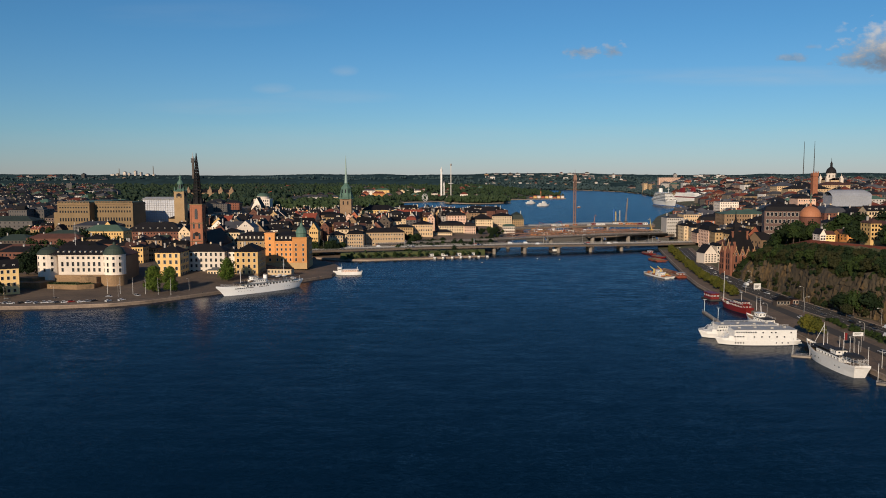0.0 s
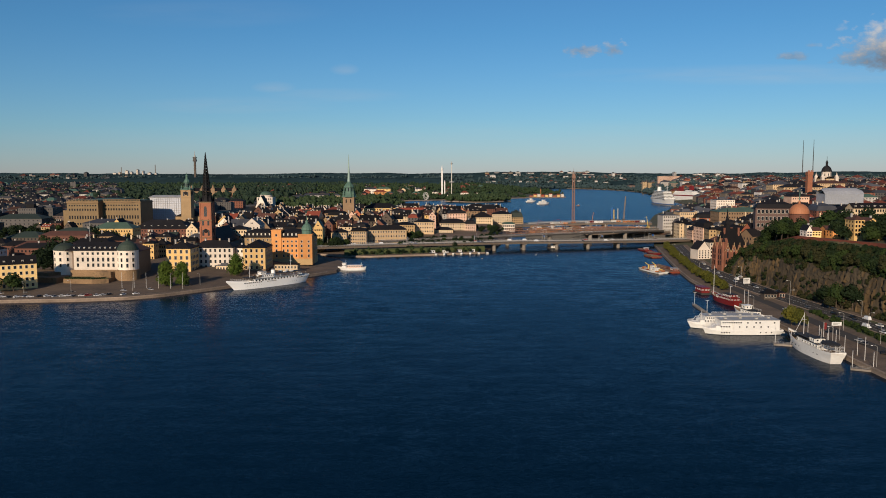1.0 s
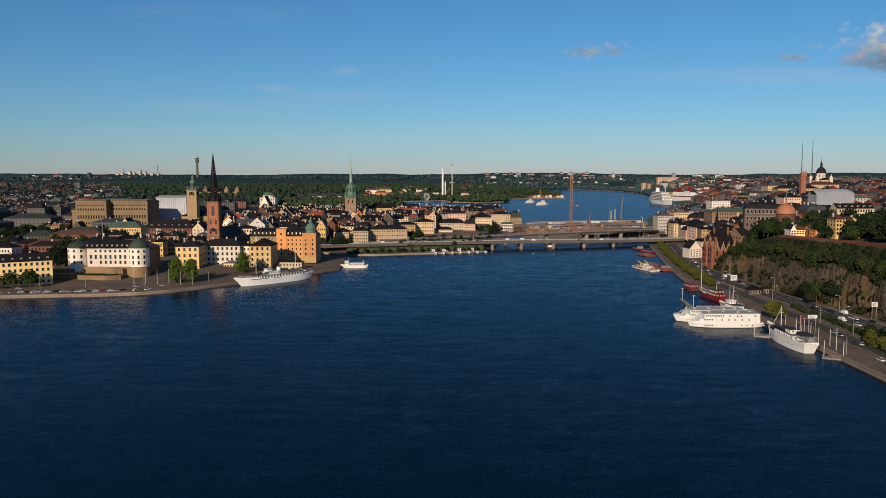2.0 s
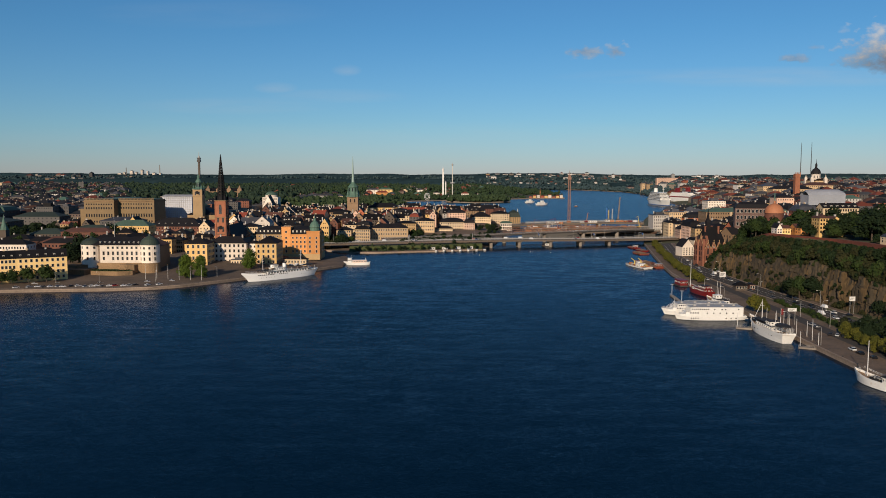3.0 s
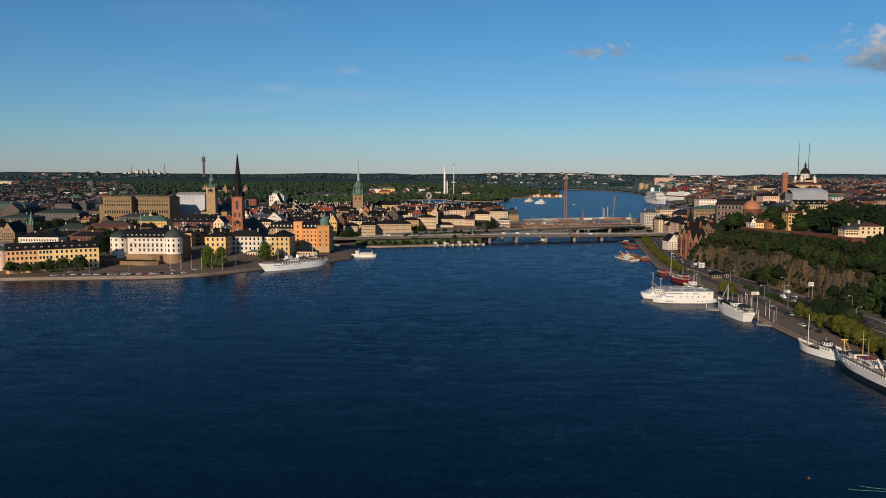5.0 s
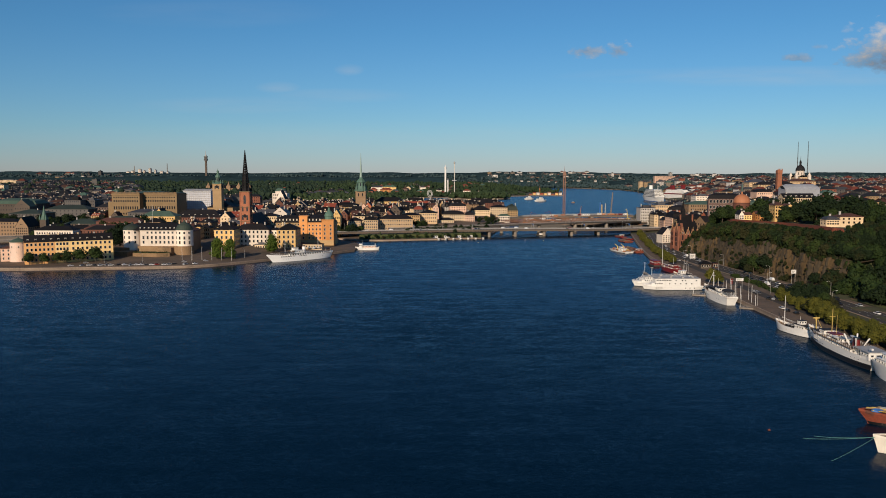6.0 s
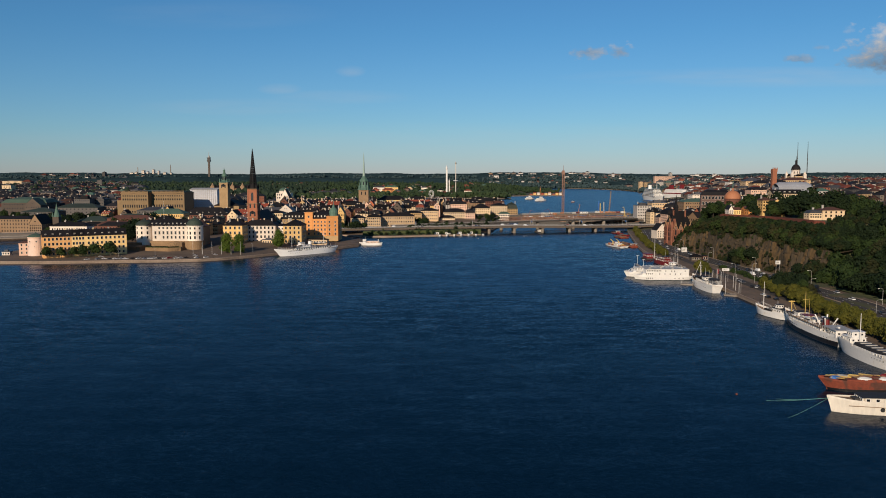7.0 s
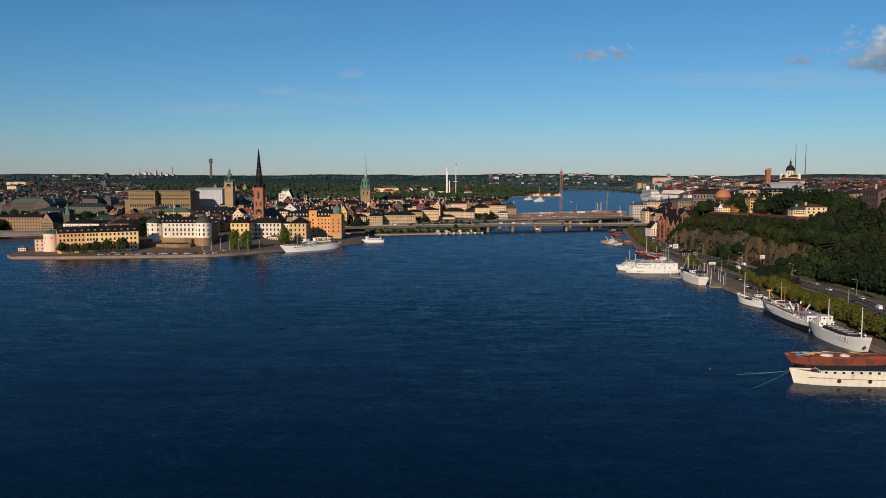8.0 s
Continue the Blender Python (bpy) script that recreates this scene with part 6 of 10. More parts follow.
TAKEN += [(-520 + 22 * i, 1080 + 25 * j, 24) for i in range(6) for j in range(4)]
town = random.Random(21)


def pick(table):
    total = sum(w for _, w in table)
    r = town.uniform(0, total)
    for k, w in table:
        r -= w
        if r <= 0:
            return k
    return table[0][0]


def quarter(x0, x1, y0, y1, step, height, walls, roofs, lo, hi, styles, keep=1.0, inside=None, deep=(10, 16), grow=1.0, chim=1, floors=None):
    """Fills a stretch of the plan with houses on a loose grid of lanes."""
    made = 0
    y = y0
    while y < y1:
        x = x0 + town.uniform(0, step)
        while x < x1:
            w, d = town.uniform(9, 20) * grow, town.uniform(*deep) * grow
            px, py = x + town.uniform(-2, 2), y + town.uniform(-3, 3)
            if town.random() < keep and (inside is None or inside(px, py)) and clear_of(px, py + d / 2, max(w, d) * 0.36):
                z = height(px, py) - 0.5
                h = town.uniform(lo, hi)
                st = pick(styles)
                w2 = w * 0.62 if st == "gable_y" else w
                rise = (w2 * 0.55 if st == "gable_y" else d * 0.30) * town.uniform(0.8, 1.15) if st != "flat" else 2.2
                house(px, py, w2, d, z, z + h, z + h + rise, pick(walls), pick(roofs), st, rot=town.uniform(-9, 9), floors=max(2, int(round(h / 3.5))), chimneys=town.choice((1, 2, 2, 3)) if chim else 0, dormers=town.choice((0, 0, 1, 2, 3)) if st in ("gable_x", "hip", "mansard") else 0, rng=town)
                made += 1
            x += w * 0.95 + town.uniform(0.5, 3.0)
        y += step * town.uniform(0.8, 1.15)
    return made


# Many dark walls stand in for fronts shaded by their neighbours.
OLD_WALLS = [("brown", 2), ("ochre", 2), ("cream", 2), ("orange", 1.2), ("yellow", 0.8), ("pink", 1.4), ("white", 1.5), ("red", 1.2), ("grey", 1), ("umber", 3), ("russet", 2.5), ("slate", 2)]
DARK_ROOFS = [("black", 9), ("grey", 0.6), ("brown", 1.2), ("red", 1.0), ("dark_green", 0.4)]
OLD_STYLES = [("gable_x", 4), ("gable_y", 4.5), ("hip", 1.6), ("mansard", 1)]
quarter(-330, 40, 960, 1400, 22, old_town_height, OLD_WALLS, DARK_ROOFS, 14, 18.5, OLD_STYLES, 0.97, lambda x, y: y > lerp_path([(-330, 955), (-180, 975), (-130, 990), (-95, 1060), (-85, 1085), (-40, 1125), (10, 1230), (40, 1290)], x), (12, 20), 1.25)
quarter(-560, -330, 985, 1180, 30, old_town_height, [("umber", 4), ("slate", 3), ("russet", 2), ("ochre", 1)], DARK_ROOFS, 12, 17, OLD_STYLES, 0.8, lambda x, y: y > old_town_shore(x) + 40)
quarter(-400, -235, 800, 880, 24, north_island_height, [("umber", 3), ("ochre", 1), ("russet", 3), ("brown", 1)], DARK_ROOFS, 9, 13, [("hip", 3), ("gable_x", 1)], 0.8)
quarter(225, 400, 900, 1200, 30, south_height, [("cream", 2), ("ochre", 2), ("pink", 1), ("russet", 3), ("slate", 2), ("umber", 2)], [("black", 7), ("grey", 2), ("brown", 1), ("red", 1), ("green", 0.6)], 15, 22, [("hip", 3), ("mansard", 3), ("flat", 1)], 0.9, lambda x, y: x > lerp_path(SOUTH_SHORE, y) + 22, (14, 22), 1.3)

# copper turret over the old hall
tt = thing("copper_turret", "pointed green copper turret on a dark stone stair tower", "tower", pose(-513, 882, 4))
bm = bmesh.new()
box(bm, -3.6, 3.6, -3.6, 3.6, -2, 19)
part("wall", bm, PLASTER["umber"], tt)
bm = bmesh.new()
lathe(bm, [(4.6, 19), (4.2, 20), (2.6, 23.5), (1.6, 27), (0.6, 32), (0, 35.6)], 0, 0, 8, 0, math.pi / 8)
part("spire", bm, COPPER, tt)
for q in (-1, 1):
    bm = bmesh.new()
    lathe(bm, [(1.1, 19), (0.9, 21), (0, 25.5)], q * 3.4, -3.4, 6)
    part("corner_spire", bm, COPPER, tt)
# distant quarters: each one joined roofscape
# Wall and roof tones darkened in place of cloud shade over the northern city.
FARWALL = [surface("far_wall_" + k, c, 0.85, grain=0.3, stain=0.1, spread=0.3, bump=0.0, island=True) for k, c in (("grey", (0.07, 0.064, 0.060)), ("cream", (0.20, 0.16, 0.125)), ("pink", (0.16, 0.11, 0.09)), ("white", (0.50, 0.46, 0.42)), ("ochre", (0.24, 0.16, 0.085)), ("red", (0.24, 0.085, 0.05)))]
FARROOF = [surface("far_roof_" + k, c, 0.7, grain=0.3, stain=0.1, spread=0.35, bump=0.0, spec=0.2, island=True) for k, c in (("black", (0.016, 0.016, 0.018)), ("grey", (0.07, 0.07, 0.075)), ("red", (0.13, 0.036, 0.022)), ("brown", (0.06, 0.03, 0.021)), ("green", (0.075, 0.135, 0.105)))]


def distant_quarter(name, label, x0, x1, y0, y1, step, height, walls, roofs, lo, hi, keep, inside=None, grow=1.5, slim=0.0):
    """Many far houses as one joined roofscape; walls and roofs: weights of the shades."""
    vs, fs, mats = [], [], []

    def quad(pts, slot):
        i = len(vs)
        vs.extend(pts)
        fs.append(tuple(range(i, i + len(pts))))
        mats.append(slot)

    y = y0
    while y < y1:
        x = x0 + town.uniform(0, step)
        while x < x1:
            w, d = town.uniform(11, 24) * grow, town.uniform(13, 20) * grow
            px, py = x + town.uniform(-3, 3), y + town.uniform(-step / 4, step / 4)
            if town.random() < keep and (inside is None or inside(px, py)) and clear_of(px, py + d / 2, max(w, d) * 0.34):
                z = height(px, py) - 2
                h = town.uniform(lo, hi) * (2.0 if town.random() < slim else 1.0)
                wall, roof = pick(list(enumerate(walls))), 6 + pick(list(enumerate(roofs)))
                a = radians(town.uniform(-12, 12))
                u, n_ = Vector((math.cos(a), math.sin(a), 0)), Vector((-math.sin(a), math.cos(a), 0))
                o = Vector((px, py, z))
                c = [o - u * w / 2, o + u * w / 2, o + u * w / 2 + n_ * d, o - u * w / 2 + n_ * d]
                up = Vector((0, 0, h))
                flat_top = town.random() < 0.25
                rise = Vector((0, 0, 1.0 if flat_top else d * 0.26))
                base = len(vs)
                vs.extend(c + [p + up for p in c])
                for k in range(4):
                    fs.append((base + k, base + (k + 1) % 4, base + 4 + (k + 1) % 4, base + 4 + k))
                    mats.append(wall)
                r1, r2 = o + n_ * d / 2 - u * (w / 2 - d * 0.4) + up + rise, o + n_ * d / 2 + u * (w / 2 - d * 0.4) + up + rise
                e = [p + up + (p - o - n_ * d / 2) * 0.03 for p in c]
                base = len(vs)
                vs.extend(e + [r1, r2])
                for f in ((0, 1, 5, 4), (1, 2, 5), (2, 3, 4, 5), (3, 0, 4)):
                    fs.append(tuple(base + k for k in f))
                    mats.append(roof)
                rows_ = max(2, int(h / 3.8))
                nb = max(3, int(w / 4.2))
                for r in range(rows_):
                    for q in range(nb):
                        m = c[0] + (c[1] - c[0]) * ((q + 0.5) / nb) - n_ * 0.08 + Vector((0, 0, 2 + (h - 2) * (r + 0.5) / rows_))
                        quad([m - u * 0.7 - Vector((0, 0, 1)), m + u * 0.7 - Vector((0, 0, 1)), m + u * 0.7 + Vector((0, 0, 1)), m - u * 0.7 + Vector((0, 0, 1))], 11)
                if town.random() < 0.7:
                    k = r1 + (r2 - r1) * town.random()
                    base = len(vs)
                    vs.extend([k + Vector(p) for p in ((-1, -0.8, -1.5), (1, -0.8, -1.5), (1, 0.8, -1.5), (-1, 0.8, -1.5), (-1, -0.8, 1.8), (1, -0.8, 1.8), (1, 0.8, 1.8), (-1, 0.8, 1.8))])
                    for f in ((4, 5, 6, 7), (0, 1, 5, 4), (1, 2, 6, 5), (2, 3, 7, 6), (3, 0, 4, 7)):
                        fs.append(tuple(base + i for i in f))
                        mats.append(1)
            x += w * 0.98 + town.uniform(0.5, 5.0)
        y += step * town.uniform(0.85, 1.15)
    me = bpy.data.meshes.new(name)
    me.from_pydata([tuple(p) for p in vs], [], fs)
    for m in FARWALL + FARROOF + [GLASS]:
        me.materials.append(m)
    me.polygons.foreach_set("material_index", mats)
    return tagged(new(name, me), label, "houses", kind="stuff")


distant_quarter("distant_roofs", "dense stone houses of the northern city with dark roofs", -1100, -480, 1190, 1720, 40, town_height, [8, 0.8, 1, 0.3, 1.0, 0.8], [8, 1, 0.4, 1, 1.0], 14, 19, 0.9, None, 1.3)
distant_quarter("distant_roofs", "far northern city of pale houses and dark or red roofs", -2200, -640, 1760, 2700, 62, town_height, [7, 1.6, 1.2, 0.8, 0.6, 0.6], [7, 1.5, 0.8, 1, 0.5], 14, 20, 0.75, lambda x, y: x < -0.425 * y, 1.4, 0.01)
distant_quarter("distant_roofs", "farthest northern suburbs with some taller blocks", -3000, -1250, 2700, 3800, 90, town_height, [6, 1.6, 1.6, 1.2, 0.5, 0.6], [5, 2, 0.8, 1, 0.3], 12, 20, 0.7, lambda x, y: x < -0.425 * y, 1.7, 0.02)
distant_quarter("distant_roofs", "stone houses round the southern square with dark roofs", 320, 620, 1190, 1600, 34, south_height, [2, 3, 2, 1.5, 2, 2], [5, 2, 1.2, 1, 0.6], 13, 18, 0.9, lambda x, y: x > lerp_path(SOUTH_SHORE, y) + 45, 1.2)
distant_quarter("distant_roofs", "southern heights of ochre houses with red and black roofs", 400, 1150, 830, 1560, 44, south_height, [1, 3, 2, 2, 3, 2], [3, 1.5, 2.2, 1.8, 0.4], 11, 16, 0.75, lambda x, y: x > 430 or y > 1000, 1.2)
distant_quarter("distant_roofs", "far southern city of pale and red houses", 480, 2000, 1600, 2900, 70, south_height, [2, 3, 2, 3, 2, 2], [3, 2.5, 2.5, 1.5, 0.4], 11, 18, 0.7, lambda x, y: x > lerp_path(SOUTH_SHORE, y) + 50, 1.4)
distant_quarter("distant_roofs", "pale waterside suburb on a far wooded shore", 760, 2200, 2950, 3900, 110, south_height, [2, 3, 2, 5, 1, 1.5], [2, 3, 1.5, 1, 0.4], 13, 22, 0.5, None, 1.7, 0.0)
distant_quarter("distant_roofs", "scattered villas and museums among the park trees", -900, 120, 2480, 3300, 120, park_height, [2, 3, 1, 3, 3, 3], [2, 1, 3, 2, 1], 8, 13, 0.22, lambda x, y: y > park_shore(x) + 40, 1.3)
distant_quarter("distant_roofs", "pale apartment blocks on the far hills", -350, 1500, 4260, 4440, 60, lambda x, y: far_hill(x, y) - 2, [1, 3, 3, 8, 1, 1.5], [3, 4, 2, 1, 0.2], 7, 12, 0.6, lambda x, y: 150 < x < 900 or noise.noise(Vector((x * 0.004, 9, 0))) > 0.15, 1.2, 0.05)
distant_quarter("distant_roofs", "distant blocks on the northern hills", -3300, -1750, 4240, 4420, 70, lambda x, y: far_hill(x, y) - 2, [3, 3, 3, 4, 1, 1], [3, 3, 1, 1, 0.1], 9, 16, 0.5, lambda x, y: noise.noise(Vector((x * 0.003, 4, 0))) > -0.12, 1.5, 0.08)

# ---- landmarks farther off ----
# red brick gabled house on the quay
def peaked(bm, c, hw, out, back, z0, zw, zp, side):
    """An upright bay ending in a pointed gable; side: it looks along -y (0) or -x (1)."""
    outline = [(-hw, z0), (hw, z0), (hw, zw), (0, zp), (-hw, zw)]
    ring = [[bm.verts.new((c + u, q, z) if side == 0 else (q, c - u, z)) for u, z in outline] for q in (-out, back)]
    for i in range(5):
        j = (i + 1) % 5
        bm.faces.new((ring[1][i], ring[1][j], ring[0][j], ring[0][i]))
    bm.faces.new(ring[0]), bm.faces.new(ring[1][::-1])


mh = thing("gabled_brick_house", "ornate red brick house with pointed gables and a dark spired roof", "house", pose(171.4, 733, 4, 0, 0, 12) @ Matrix.Diagonal((0.86, 0.86, 1.0, 1)))
bm = bmesh.new()
box(bm, 0, 25, 0, 20, -2, 15)
for z in (4.6, 9.4, 14.6):
    box(bm, -0.25, 25.2, -0.25, 20.2, z, z + 0.5)
part("wall", bm, DARKBRICK, mh)
bm = bmesh.new()
hip(bm, 25, 20, 15, 33, 0.4, 5, 12.5, 10)
part("roof", bm, ROOF["black"], mh)
for c, hw in ((4.0, 3.0), (10.4, 2.7), (16.2, 2.7), (21.9, 2.7)):
    bm = bmesh.new()
    peaked(bm, c, hw, 0.5, 5.0, -2, 15, 20.0, 0)
    gb = part("gable", bm, DARKBRICK, mh)
    bm = bmesh.new()
    for s in (-1, 1):
        rod(bm, (c + s * (hw + 0.3), -0.5, 14.6), (c, -0.5, 20.3), 0.24, 4)
    lathe(bm, [(0.4, 20.0), (0.25, 21.0), (0.45, 21.3), (0, 22.4)], c, -0.4, 6)
    part("stone_verge", bm, TOWERSTONE, gb)
    piece("lancet_window", arch_small, gb, pose(c, -0.5, 9.9))
    piece("lancet_window", arch_small, gb, pose(c - 1.4, -0.5, 5.2) @ Matrix.Diagonal((0.8, 1, 0.7, 1)))
    piece("lancet_window", arch_small, gb, pose(c + 1.4, -0.5, 5.2) @ Matrix.Diagonal((0.8, 1, 0.7, 1)))
    facade_windows(gb, (c - 2.4, -0.5), (c + 2.4, -0.5), [2.6], 2, 1.3, 2.4)
    facade_windows(gb, (c - 1.0, -0.5), (c + 1.0, -0.5), [16.2], 1, 0.9, 1.5)
for c, hw, zw, zp in ((4.6, 4.0, 18, 25.5), (14.0, 3.4, 17, 23.0)):
    bm = bmesh.new()
    peaked(bm, c, hw, 1.2, 6.0, -2, zw, zp, 1)
    gb = part("gable", bm, DARKBRICK, mh)
    bm = bmesh.new()
    for s in (-1, 1):
        rod(bm, (-1.2, c + s * (hw + 0.3), zw - 0.4), (-1.2, c, zp + 0.3), 0.24, 4)
    lathe(bm, [(0.4, zp), (0.25, zp + 1), (0.45, zp + 1.3), (0, zp + 2.4)], -1.1, c, 6)
    part("stone_verge", bm, TOWERSTONE, gb)
    for z in (4.0, 8.6, 13.2):
        for s in (-1.5, 1.5):
            piece("lancet_window", arch_small, gb, pose(-1.2, c + s, z, 0, 0, -90) @ Matrix.Diagonal((0.8, 1, 0.75, 1)))
for tx, ty, zt in ((-0.6, -0.3, 22), (-0.9, 9.4, 21), (25, 0, 18)):
    bm = bmesh.new()
    lathe(bm, [(1.3, -2), (1.3, zt), (1.6, zt + 0.4), (1.6, zt + 1.0)], tx, ty, 8)
    tu = part("turret", bm, DARKBRICK, mh)
    bm = bmesh.new()
    lathe(bm, [(1.7, zt + 1.0), (0.7, zt + 4.0), (0, zt + 7.0)], tx, ty, 8)
    part("turret_cap", bm, ROOF["black"], tu)
bm = bmesh.new()
box(bm, 7.6, 11.4, 9.1, 12.9, 29, 36.5)
lathe(bm, [(3.2, 36.5), (1.7, 39.5), (0.9, 43), (0.25, 48), (0, 50)], 9.5, 11, 4, 0, math.pi / 4)
part("ridge_turret", bm, ROOF["black"], mh)
for x, y in ((5, 8), (14, 11), (19, 7)):
    bm = bmesh.new()
    box(bm, x - 0.7, x + 0.7, y - 0.6, y + 0.6, 22, 33)
    box(bm, x - 0.9, x + 0.9, y - 0.8, y + 0.8, 33, 33.5)
    part("chimney", bm, DARKBRICK, mh)
house(184.5, 820, 12, 14, 4, 12, 19.5, "white", "black", "gable_y", floors=4, bays=4, fine=True, rot=10, label="white gabled house with a dark roof below the hill", rng=plan)
house(194.5, 826, 6, 16, 4, 18.0, 20.5, "white", "black", "hip", floors=4, bays=2, rot=10, fine=True, label="narrow tall white house end", chimneys=0, rng=plan)
house(206, 846, 12, 12, 6, 17, 22, "pink", "brown", "hip", floors=3, bays=3, rng=plan)
house(228, 855, 24, 18, 12, 26, 32, "ochre", "black", "mansard", floors=4, bays=7, rot=14, rng=plan)
house(232, 800, 26, 18, 14, 30, 37, "red", "black", "gable_x", floors=4, bays=8, rot=10, rng=plan)
house(215, 760, 26, 16, 16, 29, 35, "brown", "black", "gable_x", floors=3, bays=8, rot=20, rng=plan)
# low red shed and kiosk under the cliff
house(153.8, 598, 8, 6, 3.4, 6.2, 8.6, "umber", "black", "hip", floors=1, bays=4, fine=True, name="shed", label="low dark timber shed with a black roof beside the road", category="shed", chimneys=0, rng=plan)
house(160.6, 597, 3.4, 4, 3.4, 7.0, 8.0, "russet", "black", "hip", floors=1, bays=2, fine=True, name="kiosk", label="small bright red kiosk beside the road", category="kiosk", chimneys=0, rng=plan)

# orange hemispherical dome on the southern hill
dm = thing("domed_church", "church with a salmon-orange sheet dome among trees", "church", pose(226.0, 716, 39.0) @ Matrix.Scale(0.68, 4))
bm = bmesh.new()
lathe(bm, [(11, -6), (11, 15), (11.5, 15.4), (11.5, 16)], 0, 12, 28)
part("drum", bm, PLASTER["russet"], dm)
bm = bmesh.new()
lathe(bm, [(11.2, 16)] + [(11.2 * math.cos(a), 16 + 11.5 * math.sin(a)) for a in (0.2, 0.4, 0.6, 0.8, 1.0, 1.2, 1.4)] + [(1.2, 27.6), (1.2, 30), (0, 32)], 0, 12, 28)
part("dome", bm, SALMON, dm)
bm = bmesh.new()
lathe(bm, [(0.7, 29), (0.6, 38), (0, 44)], 0, 12, 8)
part("lantern", bm, COPPER, dm)

# domed hilltop church
kat = thing("hill_church", "pale yellow domed church with a slender lantern on a hill", "church", pose(648, 1560, 50) @ Matrix.Diagonal((0.85, 0.85, 1.0, 1.0)))
bm = bmesh.new()
box(bm, -17, 17, -8, 8, -4, 20)
box(bm, -8, 8, -17, 17, -4, 20)
part("wall", bm, PLASTER["sand"], kat)
bm = bmesh.new()
gable(bm, 34, 16, 20, 24, 0.3, "x")
gable(bm, 16, 34, 20, 24.02, 0.3, "y")
part("roof", bm, ROOF["black"], kat)
bm = bmesh.new()
lathe(bm, [(9.6, 22), (9.6, 31.5), (10.2, 32), (10.2, 32.8)], 0, 0, 8, 0, math.pi / 8)
part("drum", bm, PLASTER["white"], kat)
bm = bmesh.new()
lathe(bm, [(10.4, 32.8), (10.2, 35), (9.0, 38.5), (6.6, 41.5), (3.4, 43.6), (2.4, 44.2), (2.3, 49), (2.8, 49.4), (1.5, 52), (0.5, 54), (0.25, 60), (0, 61.5)], 0, 0, 16)
part("dome", bm, ROOF["black"], kat)
for sx in (-1, 1):
    for sy in (-1, 1):
        bm = bmesh.new()
        box(bm, sx * 15 - 3, sx * 15 + 3, sy * 15 - 3, sy * 15 + 3, -4, 24)
        lathe(bm, [(3.2, 24), (2.2, 27), (0.6, 28), (0.5, 30), (0, 32)], sx * 15, sy * 15, 8)
        part("corner_turret", bm, PLASTER["white"], kat)
for i in range(8):
    a = radians(i * 45)
    piece("lancet_window", arch_small, kat, pose(9.1 * math.cos(a), 9.1 * math.sin(a), 25, 0, 0, math.degrees(a) + 90))

wt = thing("brick_water_tower", "square dark red brick tower with battlements", "tower", pose(511, 1330, 48) @ Matrix.Diagonal((0.62, 0.62, 1.06, 1.0)))
bm = bmesh.new()
box(bm, -6, 6, -6, 6, -4, 33)
box(bm, -6.8, 6.8, -6.8, 6.8, 28, 32)
for i in range(4):
    box(bm, -6.8 + i * 3.9, -4.9 + i * 3.9, -6.8, -5.8, 32, 35)
part("tower", bm, BRICK, wt)
for mx in (1946, 2004):
    ms = thing("radio_mast", "very tall thin lattice radio mast on the skyline", "mast", pose(mx, 4540, far_hill(mx, 4540) - 1) @ Matrix.Diagonal((1.5, 1.5, 1.27, 1)), "radio masts")
    bm = bmesh.new()
    for a in (0, 2.1, 4.2):
        rod(bm, (1.6 * math.cos(a), 1.6 * math.sin(a), 0), (0.35 * math.cos(a), 0.35 * math.sin(a), 144), 0.55, 4, 0, 0.35)
    for i in range(24):
        s = 1.6 - 1.2 * i / 24
        rod(bm, (s, 0, i * 6), (-s * 0.5, s * 0.8, i * 6 + 6), 0.2, 3)
        rod(bm, (-s * 0.5, -s * 0.8, i * 6), (s, 0, i * 6 + 6), 0.2, 3)
    part("lattice", bm, DARKSTEEL, ms)
# white hall roof
hall = thing("market_hall", "long hall with a pale grey rounded fabric roof", "hall", pose(443, 1085, 45.5) @ Matrix.Diagonal((0.66, 0.6, 0.8, 1)))
bm = bmesh.new()
box(bm, -36, 36, 0, 40, -4, 12)
part("wall", bm, HALLGREY, hall)
bm = bmesh.new()
ring = []
for k in range(9):
    t = k / 8
    ring.append([bm.verts.new((x, 40 * t, 12 + (9 if abs(x) < 30 else 6) * math.sin(math.pi * t) ** 0.7)) for x in (-37, -29, -10, 10, 29, 37)])
for a, b in zip(ring, ring[1:]):
    for k in range(5):
        bm.faces.new((a[k], a[k + 1], b[k + 1], b[k]))
part("roof", bm, HALLGREY, hall)

# television tower
tv = thing("television_tower", "slender grey concrete television tower above woods", "tower", pose(-1392, 4277, 40) @ Matrix.Diagonal((1, 1, 1.18, 1)))
bm = bmesh.new()
box(bm, -5, 5, -5, 5, 0, 92, taper=0.6)
for i in range(7):
    box(bm, -5.6, 5.6, -5.6, 5.6, 10 + i * 12, 11.5 + i * 12)
part("shaft", bm, PLASTER["umber"], tv)
bm = bmesh.new()
box(bm, -8.5, 8.5, -8.5, 8.5, 88, 96)
box(bm, -7, 7, -7, 7, 96, 104)
box(bm, -8.6, 8.6, -8.6, 8.6, 104, 108)
part("restaurant", bm, PLASTER["slate"], tv)
bm = bmesh.new()
lathe(bm, [(5, 108), (4, 116), (1.4, 117), (1.1, 128), (0.5, 134), (0, 136)], 0, 0, 8)
part("antenna", bm, STEEL, tv)

